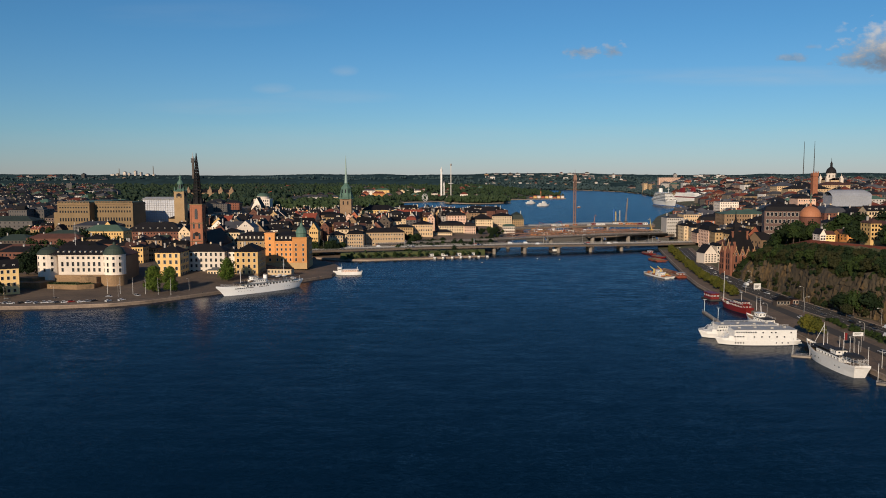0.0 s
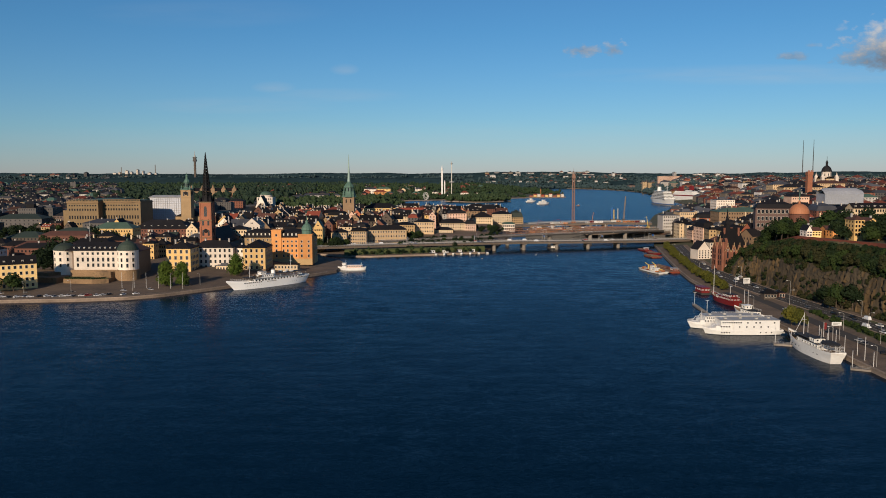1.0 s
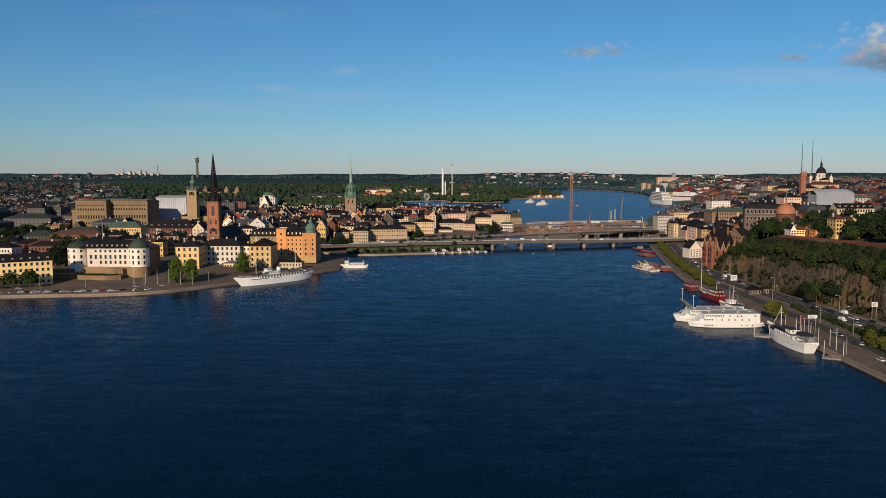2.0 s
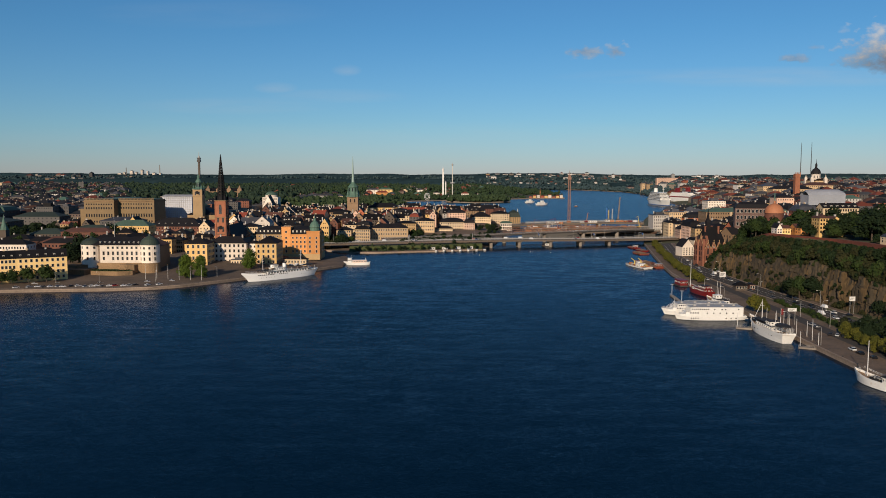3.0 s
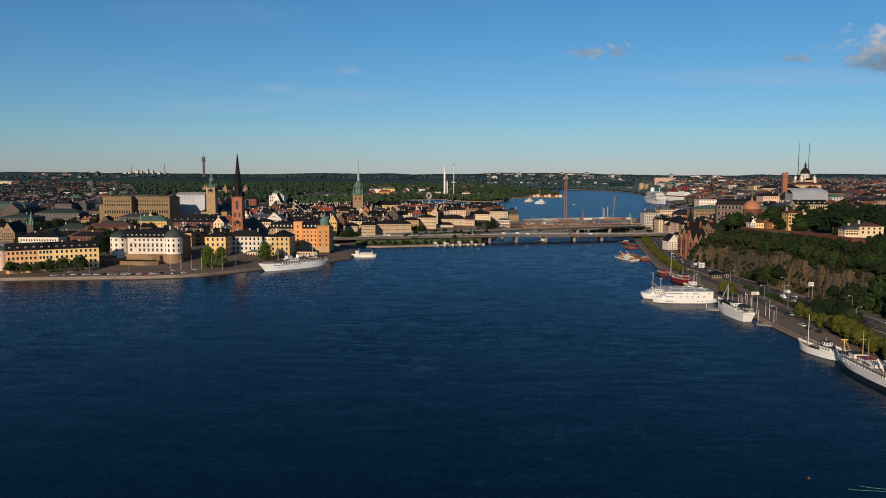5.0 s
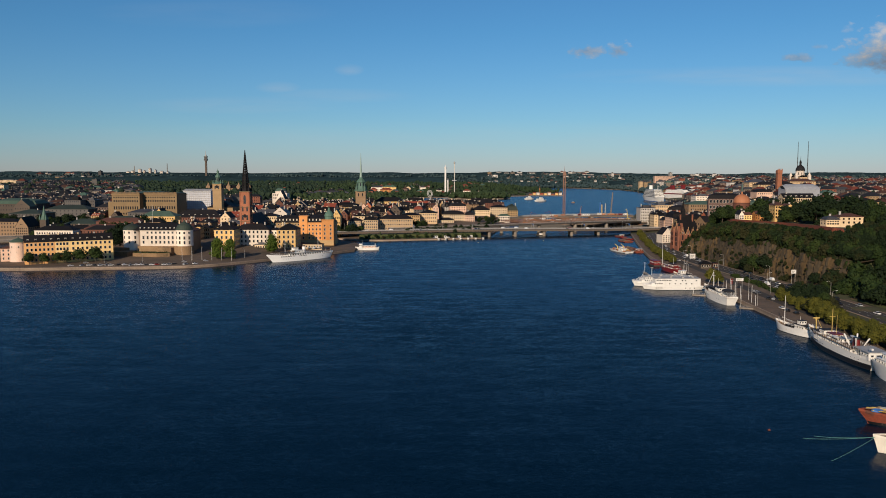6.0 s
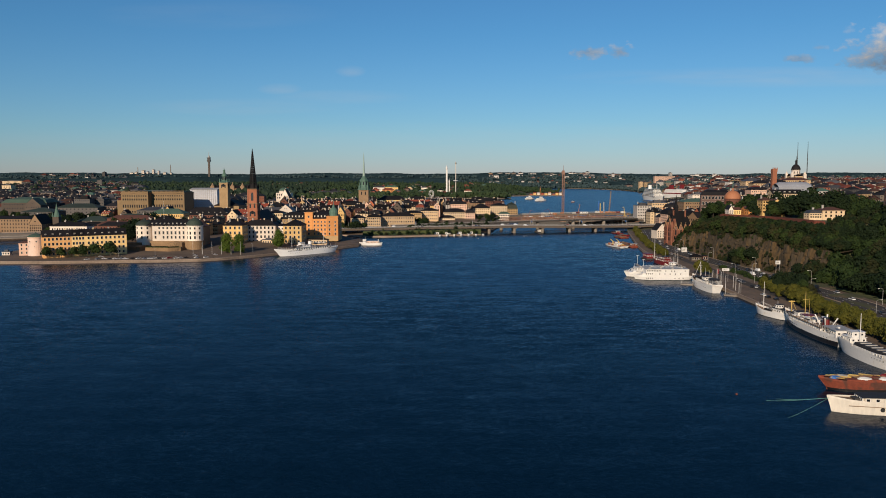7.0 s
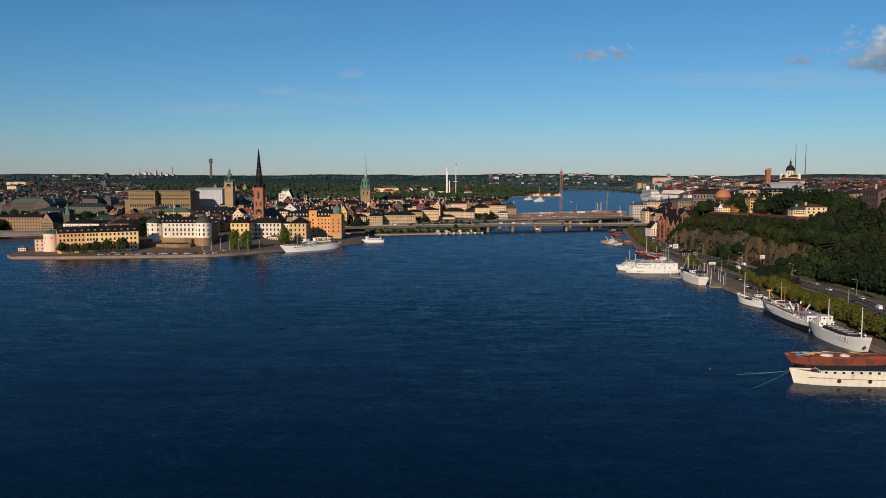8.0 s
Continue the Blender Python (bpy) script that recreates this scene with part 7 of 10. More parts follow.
# fairground
for gx, gy, h, r in ((-66.5, 2580, 96, 2.6), (-58, 2575, 52, 1.5)):
    ft = thing("drop_tower", "white steel drop tower of a fairground", "fairground ride", pose(gx, gy, 4), "fairground rides")
    bm = bmesh.new()
    box(bm, -r, r, -r, r, -4, h - 10)
    lathe(bm, [(r * 1.4, h - 10), (r * 1.5, h - 4), (r * 0.6, h), (0, h + 6)], 0, 0, 10)
    part("tower", bm, LAMPWHITE, ft)
sw = thing("swing_tower", "tall slim steel swing ride with a ring", "fairground ride", pose(-36.5, 2600, 4), "fairground rides")
bm = bmesh.new()
box(bm, -1.3, 1.3, -1.3, 1.3, -4, 104)
lathe(bm, [(2.2, 104), (3.4, 108), (0.4, 112), (0, 116)], 0, 0, 8)
part("tower", bm, STEEL, sw)
bm = bmesh.new()
lathe(bm, [(8, 48), (8.6, 49), (7.6, 50), (2, 50.5)], 0, 0, 16)
part("ring", bm, LAMPWHITE, sw)
fw = thing("coaster", "white lattice loop of a fairground roller coaster", "fairground ride", pose(-114, 2450, 3), "fairground rides")
bm = bmesh.new()
for k in range(24):
    a, b = 2 * math.pi * k / 24, 2 * math.pi * (k + 1) / 24
    rod(bm, (8 * math.cos(a), 0, 10 + 11 * math.sin(a)), (8 * math.cos(b), 0, 10 + 11 * math.sin(b)), 0.45, 5)
    if k % 2:
        rod(bm, (8 * math.cos(a), 0, 10 + 11 * math.sin(a)), (8 * math.cos(a + 2.2) * 1.3, 6, 10 + 11 * math.sin(a + 2.2)), 0.3, 4)
part("track", bm, LAMPWHITE, fw)

# long museum with gables and spires
nm = thing("museum", "long brown renaissance museum with gables and spires", "museum", pose(-706, 2300, 10) @ Matrix.Diagonal((1.0, 1.0, 0.68, 1.0)))
bm = bmesh.new()
box(bm, -66, 66, 0, 30, -6, 32)
part("wall", bm, PLASTER["brown"], nm)
bm = bmesh.new()
gable(bm, 132, 30, 32, 45, 0.4, "x", 0, 15)
part("roof", bm, ROOF["black"], nm)
for sx in (-60, -30, 0, 30, 60):
    bm = bmesh.new()
    box(bm, sx - 6, sx + 6, -2, 8, -6, 42)
    lathe(bm, [(6, 42), (3, 48), (1, 56), (0, 62 if sx == 0 else 54)], sx, 3, 8)
    part("gable_tower", bm, PLASTER["brown"], nm)
bm = bmesh.new()
joined_windows(bm, (-66, 0), (66, 0), [8, 16, 25], 26, 2, 4)
tagged(part("glazing", bm, GLASS, nm), kind="stuff")

# domed round church and gable house over the old town
hd = thing("round_hall", "white classical hall with a low green dome", "hall", pose(-444, 1800, 12))
bm = bmesh.new()
box(bm, -17, 17, 0, 30, -6, 18)
lathe(bm, [(13, 18), (13, 23)], 0, 14, 20)
part("wall", bm, PLASTER["white"], hd)
bm = bmesh.new()
lathe(bm, [(13.4, 23), (11, 27), (6, 30), (0, 31)], 0, 14, 20)
part("dome", bm, ROOF["green"], hd)
bm = bmesh.new()
joined_windows(bm, (-17, 0), (17, 0), [7, 14], 7, 2, 4)
tagged(part("glazing", bm, GLASS, hd), kind="stuff")
for x, y, w, z, h, wall, roof, st_ in ((-305, 2700, 40, 34, 18, "white", "grey", "hip"), (-262, 2710, 46, 38, 20, "yellow", "green", "hip"), (-268, 2640, 40, 26, 14, "orange", "red", "hip"), (-310, 2630, 22, 24, 15, "red", "red", "hip"), (-424, 2400, 56, 6, 18, "grey", "grey", "gable_x"), (-380, 2420, 26, 8, 16, "cream", "grey", "hip"), (4, 2560, 24, 8, 22, "white", "red", "hip"), (-200, 2760, 18, 36, 14, "cream", "red", "gable_y"), (-150, 2820, 22, 40, 14, "white", "grey", "hip"), (-520, 2520, 34, 16, 20, "pink", "brown", "hip"), (-600, 2600, 30, 24, 18, "red", "red", "hip"), (-90, 2720, 20, 32, 14, "white", "black", "hip")):
    house(x, y, w, 18, park_height(x, y), park_height(x, y) + h * 0.8, park_height(x, y) + h * 0.8 + 6, wall, roof, st_, floors=3, bays=max(4, int(w / 5)), name="park_house", label="%s house with a %s roof among park trees" % (NAMES[wall], ROOFNAMES[roof]), category="house", chimneys=0, win=(1.8, 2.4), sides=False, rng=plan)
house(-330, 1290, 16, 22, 12, 32, 48, "white", "black", "gable_y", floors=4, bays=4, label="tall white gable house over dark roofs", rng=plan)

# far shore blocks
far = random.Random(8)
for x, y, w, h, wall, lab in ((750, 3290, 14, 36, "sand", "pale tower block above the far bay"), (772, 3298, 12, 33, "sand", "pale tower block above the far bay"), (905, 3500, 90, 40, "pink", "long pink apartment block on a far hill"), (900, 3100, 36, 30, "white", "pale waterside apartment block"), (950, 3080, 60, 26, "white", "pale waterside apartment block"), (985, 2800, 50, 36, "red", "tall red brick brewery building by the water"), (1040, 2760, 50, 34, "orange", "orange plaster warehouse beside the water"), (960, 3600, 12, 56, "grey", "grey concrete tower on the far skyline"), (-2380, 3400, 56, 66, "grey", "grey tower block over the far city"), (-1760, 3000, 90, 40, "cream", "long pale office block over the city roofs"), (-1330, 2200, 26, 34, "cream", "cream church-like tower house over roofs"), (-1779, 4470, 11, 30, "white", "white tower block on the far skyline"), (-1812, 4470, 9, 18, "white", "white tower block on the far skyline"), (-1838, 4470, 14, 25, "white", "white tower block on the far skyline"), (-1879, 4470, 12, 16, "white", "white tower block on the far skyline"), (-1748, 4470, 8, 22, "white", "white tower block on the far skyline"), (-1712, 4470, 16, 14, "white", "white tower block on the far skyline"), (-1905, 4470, 18, 12, "white", "white tower block on the far skyline"), (-1676, 4470, 10, 11, "white", "white tower block on the far skyline")):
    z = 72 if y > 4400 else 26 if y > 3300 else 8
    house(x, y, w, 24, z, z + h, z + h + 3, wall, "grey", "flat", floors=max(4, int(h / 4)), bays=max(4, int(w / 5)), name="far_block", label=lab, category="building", chimneys=0, win=(1.8, 2.0), sides=False, rng=far)
for x, y, h in ((-1870, 4480, 96), (-1680, 4480, 110)):
    mast = thing("chimney_stack", "tall thin chimney on the far skyline", "chimney", pose(x, y, 20), "chimneys")
    bm = bmesh.new()
    lathe(bm, [(3, 0), (2, h), (0, h + 1)], 0, 0, 8)
    part("stack", bm, CONCRETE, mast)
# docks of the park island
dk = thing("dock_jetty", "long low pier with red sheds and small cranes", "pier", pose(300, 2722, 0))
bm = bmesh.new()
box(bm, -80, 44, 0, 16, -2, 2.2)
part("deck", bm, CONCRETE, dk)
for i in range(9):
    house(230 + i * 13, 2727, 10, 8, 2.2, 6 + (i % 3) * 2, 9 + (i % 3) * 2, ("red", "yellow", "white")[i % 3], "red" if i % 2 else "grey", "gable_x", floors=1, bays=3, name="dock_shed", label="low %s dock shed on a pier" % ("red", "yellow", "white")[i % 3], category="shed", chimneys=0, rng=far)
tower_crane(262, 2730, 2, 26, 0.9, ORANGESTEEL, "small orange harbour crane on the dock pier")

# ---- ships and boats ----
def hull_parts(ob, L, B, deck_h, bow_up, stern_up, rake=3.0, flare=0.35, stern=0.55, paint=None, boot=None, boot_h=0.6, bulwark=0.9, deck_material=None, n=30, bow_power=2.4):
    """Hull with flare, sheer and a pointed stem, its bow along +x; and its deck."""
    bm = bmesh.new()
    rings, edge = [], []
    for i in range(n + 1):
        s = -1 + 2 * i / n
        f, a = max(0.0, s), max(0.0, -s)
        hb = B / 2 * (1 - f ** bow_power) * (1 - (1 - stern) * a ** 3.0) + 0.05
        hw = hb * (1 - flare * f ** 1.3) * (1 - 0.35 * a ** 4)
        zd = deck_h + bow_up * f ** 2.2 + stern_up * a ** 2.2
        xd = s * L / 2
        xw = s * (L / 2) - rake * f ** 3 + 0.5 * rake * a ** 3
        xm = (xd + xw) / 2
        pts = [(xw, hw * 0.75, -1.6), (xw, hw, 0.0), (xw + (xd - xw) * boot_h / zd, hw + (hb - hw) * 0.2, boot_h), (xm, hw + (hb - hw) * 0.55, zd * 0.55), (xd, hb, zd), (xd, hb, zd + bulwark), (xd, hb - 0.12, zd + bulwark), (xd, hb - 0.12, zd)]
        rings.append([[bm.verts.new((x, sy * y, z)) for x, y, z in pts] for sy in (-1, 1)])
        edge.append((xd, max(hb - 0.12, 0.02), zd))
    for p, q in zip(rings, rings[1:]):
        for side in (0, 1):
            for k in range(7):
                f = (p[side][k], q[side][k], q[side][k + 1], p[side][k + 1])
                bm.faces.new(f if side == 0 else f[::-1]).material_index = 1 if k < 2 else 0
    for ring, flip in ((rings[0], False), (rings[-1], True)):
        loop = ring[0][:6] + ring[1][:6][::-1]
        bm.faces.new(loop if flip else loop[::-1]).material_index = 0
    part("hull", bm, [paint or HULLWHITE, boot or HULLBLACK], ob)
    bm = bmesh.new()
    lo = [(bm.verts.new((x, -y, z)), bm.verts.new((x, y, z))) for x, y, z in edge]
    for a, b in zip(lo, lo[1:]):
        bm.faces.new((a[0], b[0], b[1], a[1]))
    part("deck", bm, deck_material or WOOD, ob)


def cabin(ob, x0, x1, w, z0, z1, material=None, roof=None, n=0, win=(0.8, 0.7), name="deckhouse", over=0.25, front=True, frames=None):
    """A deckhouse with its roof slab and side windows, each a part."""
    bm = bmesh.new()
    box(bm, x0, x1, -w / 2, w / 2, z0, z1)
    bmesh.ops.bevel(bm, geom=[e for e in bm.edges if abs(e.verts[0].co.z - e.verts[1].co.z) > 0.5], offset=min(0.35, w * 0.1), segments=2, affect="EDGES")
    h = part(name, bm, material or HULLWHITE, ob)
    bm = bmesh.new()
    box(bm, x0 - over, x1 + over, -w / 2 - over, w / 2 + over, z1, z1 + 0.16)
    part("roof", bm, roof or HULLWHITE, h)
    if n:
        zm = z0 + (z1 - z0) * 0.6
        me = window_mesh(win[0], win[1], HULLWHITE)
        for i in range(n):
            x = x0 + (x1 - x0) * (i + 0.5) / n
            piece("window", me, h, pose(x, -w / 2, zm))
            piece("window", me, h, pose(x, w / 2, zm, 0, 0, 180))
        if front:
            k = max(2, int(w / 1.8))
            for i in range(k):
                y = -w / 2 + w * (i + 0.5) / k
                piece("window", me, h, pose(x1, y, zm, 0, 0, 90))
                piece("window", me, h, pose(x0, y, zm, 0, 0, -90))
    return h


def mast(ob, x, z0, z1, r=0.2, material=None, yard=0.0, stays=0.0):
    bm = bmesh.new()
    rod(bm, (x, 0, z0), (x, 0, z1), r, 8, 0, r * 0.5)
    if yard:
        rod(bm, (x, -yard, z0 + (z1 - z0) * 0.7), (x, yard, z0 + (z1 - z0) * 0.7), r * 0.5, 6)
    part("mast", bm, material or LAMPWHITE, ob)
    if stays:
        for sx in (-stays, stays):
            bm = bmesh.new()
            rod(bm, (x, 0, z1 - 0.3), (x + sx, 0, z0), 0.035, 4)
            part("stay", bm, DARKSTEEL, ob)


def rail(ob, pts, h=1.0, material=None, gap=2.0):
    bm = bmesh.new()
    for a, b in zip(pts, pts[1:]):
        a, b = Vector(a), Vector(b)
        for z in (h, h * 0.5):
            rod(bm, a + Vector((0, 0, z)), b + Vector((0, 0, z)), 0.05, 4)
        k = max(1, int((b - a).length / gap))
        for i in range(k + 1):
            p = a + (b - a) * i / k
            rod(bm, p, p + Vector((0, 0, h)), 0.045, 4)
    part("railing", bm, material or LAMPWHITE, ob)


def half_beam(L, B, stern=0.55, bow_power=2.4):
    """Half the beam at deck height along the hull."""
    def at(x):
        q = max(-1.0, min(1.0, 2 * x / L))
        f, a = max(0.0, q), max(0.0, -q)
        return B / 2 * (1 - f ** bow_power) * (1 - (1 - stern) * a ** 3.0) + 0.05
    return at


def portholes(ob, x0, x1, n, y, z, r=0.32):
    """y: half the beam, or a function of x."""
    bm = bmesh.new()
    rod(bm, (0, 0.1, 0), (0, -0.08, 0), r, 10)
    me = mesh_of("porthole", bm, GLASS)
    for i in range(n):
        x = x0 + (x1 - x0) * (i + 0.5) / n
        b = y if isinstance(y, (int, float)) else y(x) - 0.12
        piece("porthole", me, ob, pose(x, -b, z))
        piece("porthole", me, ob, pose(x, b, z, 0, 0, 180))


def side_windows(ob, x0, x1, n, beam_at, z, w, h):
    """Windows let into the ship's side, turned with its curve."""
    me = window_mesh(w, h, HULLWHITE)
    for i in range(n):
        x = x0 + (x1 - x0) * (i + 0.5) / n
        turn = math.degrees(math.atan2(beam_at(x + 0.5) - beam_at(x - 0.5), 1.0))
        piece("window", me, ob, pose(x, -beam_at(x) - 0.01, z, 0, 0, -turn))
        piece("window", me, ob, pose(x, beam_at(x) + 0.01, z, 0, 0, 180 + turn))


# white yacht hotel at the islet quay
ya = thing("yacht_hotel", "long white classic motor yacht moored at the stone quay", "ship", pose(-178.6, 677.0, 0, 0, 0, -133) @ Matrix.Diagonal((0.95, 1, 1, 1)))
hull_parts(ya, 74, 9.0, 3.9, 2.4, 1.2, 6.5, 0.12, 0.35, YACHTWHITE, YACHTWHITE, 0.4, 0.9)
yb = half_beam(74, 9.0, 0.35)
portholes(ya, -24, 22, 20, yb, 2.4, 0.2)
side_windows(ya, 9, 24, 9, yb, 4.5, 1.25, 0.55)
side_windows(ya, -4, 5, 5, yb, 4.35, 1.1, 0.5)
side_windows(ya, -33, -23, 7, yb, 4.75, 1.1, 0.55)
cabin(ya, -27, 15, 7.0, 3.9, 6.7, YACHTWHITE, STEEL, 15, (1.5, 1.1), over=0.7)
cabin(ya, -3, 9.5, 5.4, 6.8, 9.0, YACHTWHITE, STEEL, 7)
cabin(ya, 3.5, 8.5, 4.4, 9.2, 11.2, YACHTWHITE, STEEL, 4, name="wheelhouse")
for x0, x1, z in ((-33, -8, 8.9), (10.5, 21, 7.7)):
    bm = bmesh.new()
    box(bm, x0, x1, -3.7, 3.7, z, z + 0.22)
    part("awning", bm, TARP, ya, "dark awning")
    for k in range(5):
        bm = bmesh.new()
        x = x0 + 0.6 + (x1 - x0 - 1.2) * k / 4
        for q in (-1, 1):
            rod(bm, (x, q * 3.3, 4.4), (x, q * 3.3, z), 0.07, 4)
        part("awning_post", bm, LAMPWHITE, ya)
bm = bmesh.new()
lathe(bm, [(1.6, 6.8), (1.5, 11.4), (1.6, 11.6), (1.4, 11.8)], -4, 0, 14)
part("funnel", bm, YACHTWHITE, ya)
bm = bmesh.new()
lathe(bm, [(1.5, 11.8), (1.46, 12.6), (1.1, 12.7)], -4, 0, 14)
part("funnel_top", bm, DARKSTEEL, ya)
mast(ya, 17, 6, 18.5, 0.22, LAMPWHITE, 1.6, 8)
mast(ya, -20.5, 7, 21.5, 0.22, LAMPWHITE, 1.4, 8)
for q in (-1, 1):
    rail(ya, [(21, q * 3.2, 5.6), (27, q * 2.2, 6.2), (33, q * 0.6, 7.0)], 1.1)
    rail(ya, [(14, q * 3.9, 6.9), (-8, q * 3.9, 6.9)], 1.0)
for x in (-13, -19, 10):
    for q in (-1, 1):
        bm = bmesh.new()
        lathe(bm, [(0.1, 0), (0.7, 0.4), (0.85, 1.0), (0.7, 1.05)], 0, 0, 10)
        for v in bm.verts:
            v.co = Vector((v.co.x * 2.6 + x, v.co.y + q * 3.0, v.co.z + (9.1 if x < 0 else 7.9)))
        part("lifeboat", bm, YACHTWHITE if x < 0 else WOOD, ya)

# two white hostel ships lying side by side
HOSTEL_WINDOWS = ((6.6, 9, 1.4, 11.4), (6.5, 1, -2.0, -1.0), (6.5, 2, -8.6, -4.6), (6.5, 1, -15.4, -14.4), (4.4, 5, -13.6, 4.4), (4.5, 4, 7.0, 12.4))
for cx, cy, rot, hgt, lab in ((101.4, 506.6, 180.5, 7.7, "white box-like hostel ship with scattered square windows"), (98.6, 521.5, 179, 7.0, "white hostel ship moored behind a longer one")):
    hs = thing("hostel_ship", lab, "ship", pose(cx, cy, 0, 0, 0, rot), "hostel ships")
    hull_parts(hs, 39.6, 9.8, 2.3, 1.1, 0.2, 1.8, 0.25, 0.97, HULLWHITE, HULLBLACK, 0.3, 0.35, STEEL, 30, 3.4)
    portholes(hs, -15, -1, 5, 4.85, 1.5, 0.34)
    portholes(hs, 7, 12, 4, 4.6, 1.5, 0.34)
    blk = cabin(hs, -17.8, 6.0, 9.6, 2.3, hgt, roof=STEEL, over=0.12)
    fore = cabin(hs, 5.9, 11.8, 9.0, 2.3, hgt - 0.1, roof=STEEL, over=0.1, name="fore_house")
    me = window_mesh(0.72, 0.72, HULLWHITE)
    for z, k, a, b in HOSTEL_WINDOWS:
        for i in range(k):
            x = a + (b - a) * (i + 0.5) / k
            w = 4.8 if x < 6 else 4.5
            for s in (-1, 1):
                piece("window", me, blk if x < 6 else fore, pose(x, s * w, min(z, hgt - 0.9), 0, 0, 0 if s < 0 else 180))
    # stepped open decks before the block
    bm = bmesh.new()
    prism(bm, [(11.8, -4.2), (14.2, -3.7), (14.2, 3.7), (11.8, 4.2)], 2.3, 4.8)
    part("step_house", bm, HULLWHITE, hs)
    bm = bmesh.new()
    prism(bm, [(14.2, -3.7), (16.6, -2.6), (16.6, 2.6), (14.2, 3.7)], 2.3, 3.6)
    part("low_house", bm, HULLWHITE, hs)
    rail(hs, [(11.9, -4.1, 4.8), (14.1, -3.6, 4.8), (14.1, 3.6, 4.8), (11.9, 4.1, 4.8)], 1.0, LAMPWHITE, 1.2)
    rail(hs, [(14.4, -3.5, 3.6), (16.5, -2.5, 3.6), (19.8, -0.6, 3.4), (16.5, 2.5, 3.6)], 1.0, LAMPWHITE, 1.2)
    bm = bmesh.new()
    for s in (-1, 1):
        rod(bm, (14.6, s * 3.2, 2.6), (11.9, s * 3.9, 7.4), 0.12, 5)
        rod(bm, (17.6, s * 1.9, 3.0), (14.4, s * 3.4, 5.8), 0.10, 5)
    part("stair_stringer", bm, LAMPWHITE, hs)
    rail(hs, [(-17.6, -4.7, hgt + 0.16), (5.8, -4.7, hgt + 0.16)], 0.6, LAMPWHITE, 2.6)
    bm = bmesh.new()
    box(bm, -20.6, -17.9, -4.2, 4.2, 1.0, 1.6)
    part("stern_platform", bm, STEEL, hs)
    for x, y in ((-14, -1), (-7, 1.2), (0.5, -0.6), (8.5, 0.4)):
        bm = bmesh.new()
        box(bm, x - 0.7, x + 0.7, y - 0.8, y + 0.8, hgt + 0.15, hgt + 0.8, taper=0.1)
        part("roof_vent", bm, STEEL, hs)
    mast(hs, 12.5, 4.8, 9.8, 0.12, LAMPWHITE, 0.9)

# motor vessel with a railed stern
mv = thing("motor_vessel", "white coastal motor vessel with a railed open stern", "ship", pose(117.6, 464.0, 0, 0, 0, 91.5) @ Matrix.Diagonal((1.33, 1.08, 0.98, 1)))
hull_parts(mv, 35, 7.6, 3.6, 2.6, 1.0, 3.2, 0.4, 0.8, HULLWHITE, HULLWHITE, 0.4, 0.9)
portholes(mv, -11, 9, 8, 3.75, 2.5, 0.24)
cabin(mv, -8, 7, 5.0, 3.6, 6.2, n=8, roof=TARP)
cabin(mv, -5.5, -1.5, 4.4, 6.3, 8.3, n=3, roof=TARP, name="wheelhouse")
bm = bmesh.new()
lathe(bm, [(3.1, 8.0), (2.9, 8.4), (1.8, 8.9), (0, 9.1)], 0, 0, 16)
for v in bm.verts:
    v.co = Vector((v.co.x * 1.35 - 12.4, v.co.y, v.co.z))
part("stern_canopy", bm, TARP, mv, "rounded dark canopy")
for a in range(8):
    bm = bmesh.new()
    ca, sa = math.cos(a * math.pi / 4), math.sin(a * math.pi / 4)
    rod(bm, (-12.4 + 3.9 * ca, 2.8 * sa, 4.4), (-12.4 + 3.9 * ca, 2.8 * sa, 8.1), 0.07, 4)
    part("canopy_post", bm, LAMPWHITE, mv)
bm = bmesh.new()
box(bm, -1.0, 8.6, -2.7, 2.7, 7.2, 7.4)
part("awning", bm, TARP, mv, "dark awning amidships")
bm = bmesh.new()
box(bm, 7.2, 12.5, -2.6, 2.6, 6.0, 6.2)
part("awning", bm, TARP, mv)
for z in (5.0, 6.4):
    rail(mv, [(-9, -3.4, z), (-13, -3.3, z), (-16.8, -2.6, z), (-16.8, 2.6, z), (-13, 3.3, z), (-9, 3.4, z)], 1.2, LAMPWHITE, 1.4)
mast(mv, 6, 6, 17.5, 0.16, LAMPWHITE, 1.0, 5)
bm = bmesh.new()
rod(bm, (6, 0, 16.5), (9.5, -2.2, 6), 0.1, 5)
rod(bm, (6, 0, 16.5), (9.5, 2.2, 6), 0.1, 5)
part("tripod", bm, LAMPWHITE, mv)
for x, zz in ((-6, 13), (-10, 12)):
    mast(mv, x, 6, zz, 0.1, LAMPWHITE)

# small white ketch
ke = thing("small_coaster", "small white wooden vessel with one tall mast", "boat", pose(120.6, 364, 0, 0, 0, 106))
hull_parts(ke, 27, 6.6, 2.3, 1.9, 0.7, 1.6, 0.3, 0.6, HULLWHITE, HULLBLACK, 0.25, 0.9)
for q in (-1, 1):
    rail(ke, [(-11, q * 2.0, 4.2), (-4, q * 2.9, 3.8), (5, q * 2.8, 4.0), (10, q * 1.2, 5.4)], 0.8)
bm = bmesh.new()
box(bm, 0, 4.5, -1.4, 1.4, 2.8, 3.8)
part("hatch", bm, TARP, ke)
cabin(ke, -9, -2, 4.0, 2.8, 4.8, n=4)
cabin(ke, -6.5, -3.5, 3.0, 5.3, 7.0, n=2, name="wheelhouse", roof=TARP)
bm = bmesh.new()
box(bm, -11, -1.5, -2.3, 2.3, 5.0, 5.15)
part("awning", bm, TARP, ke)
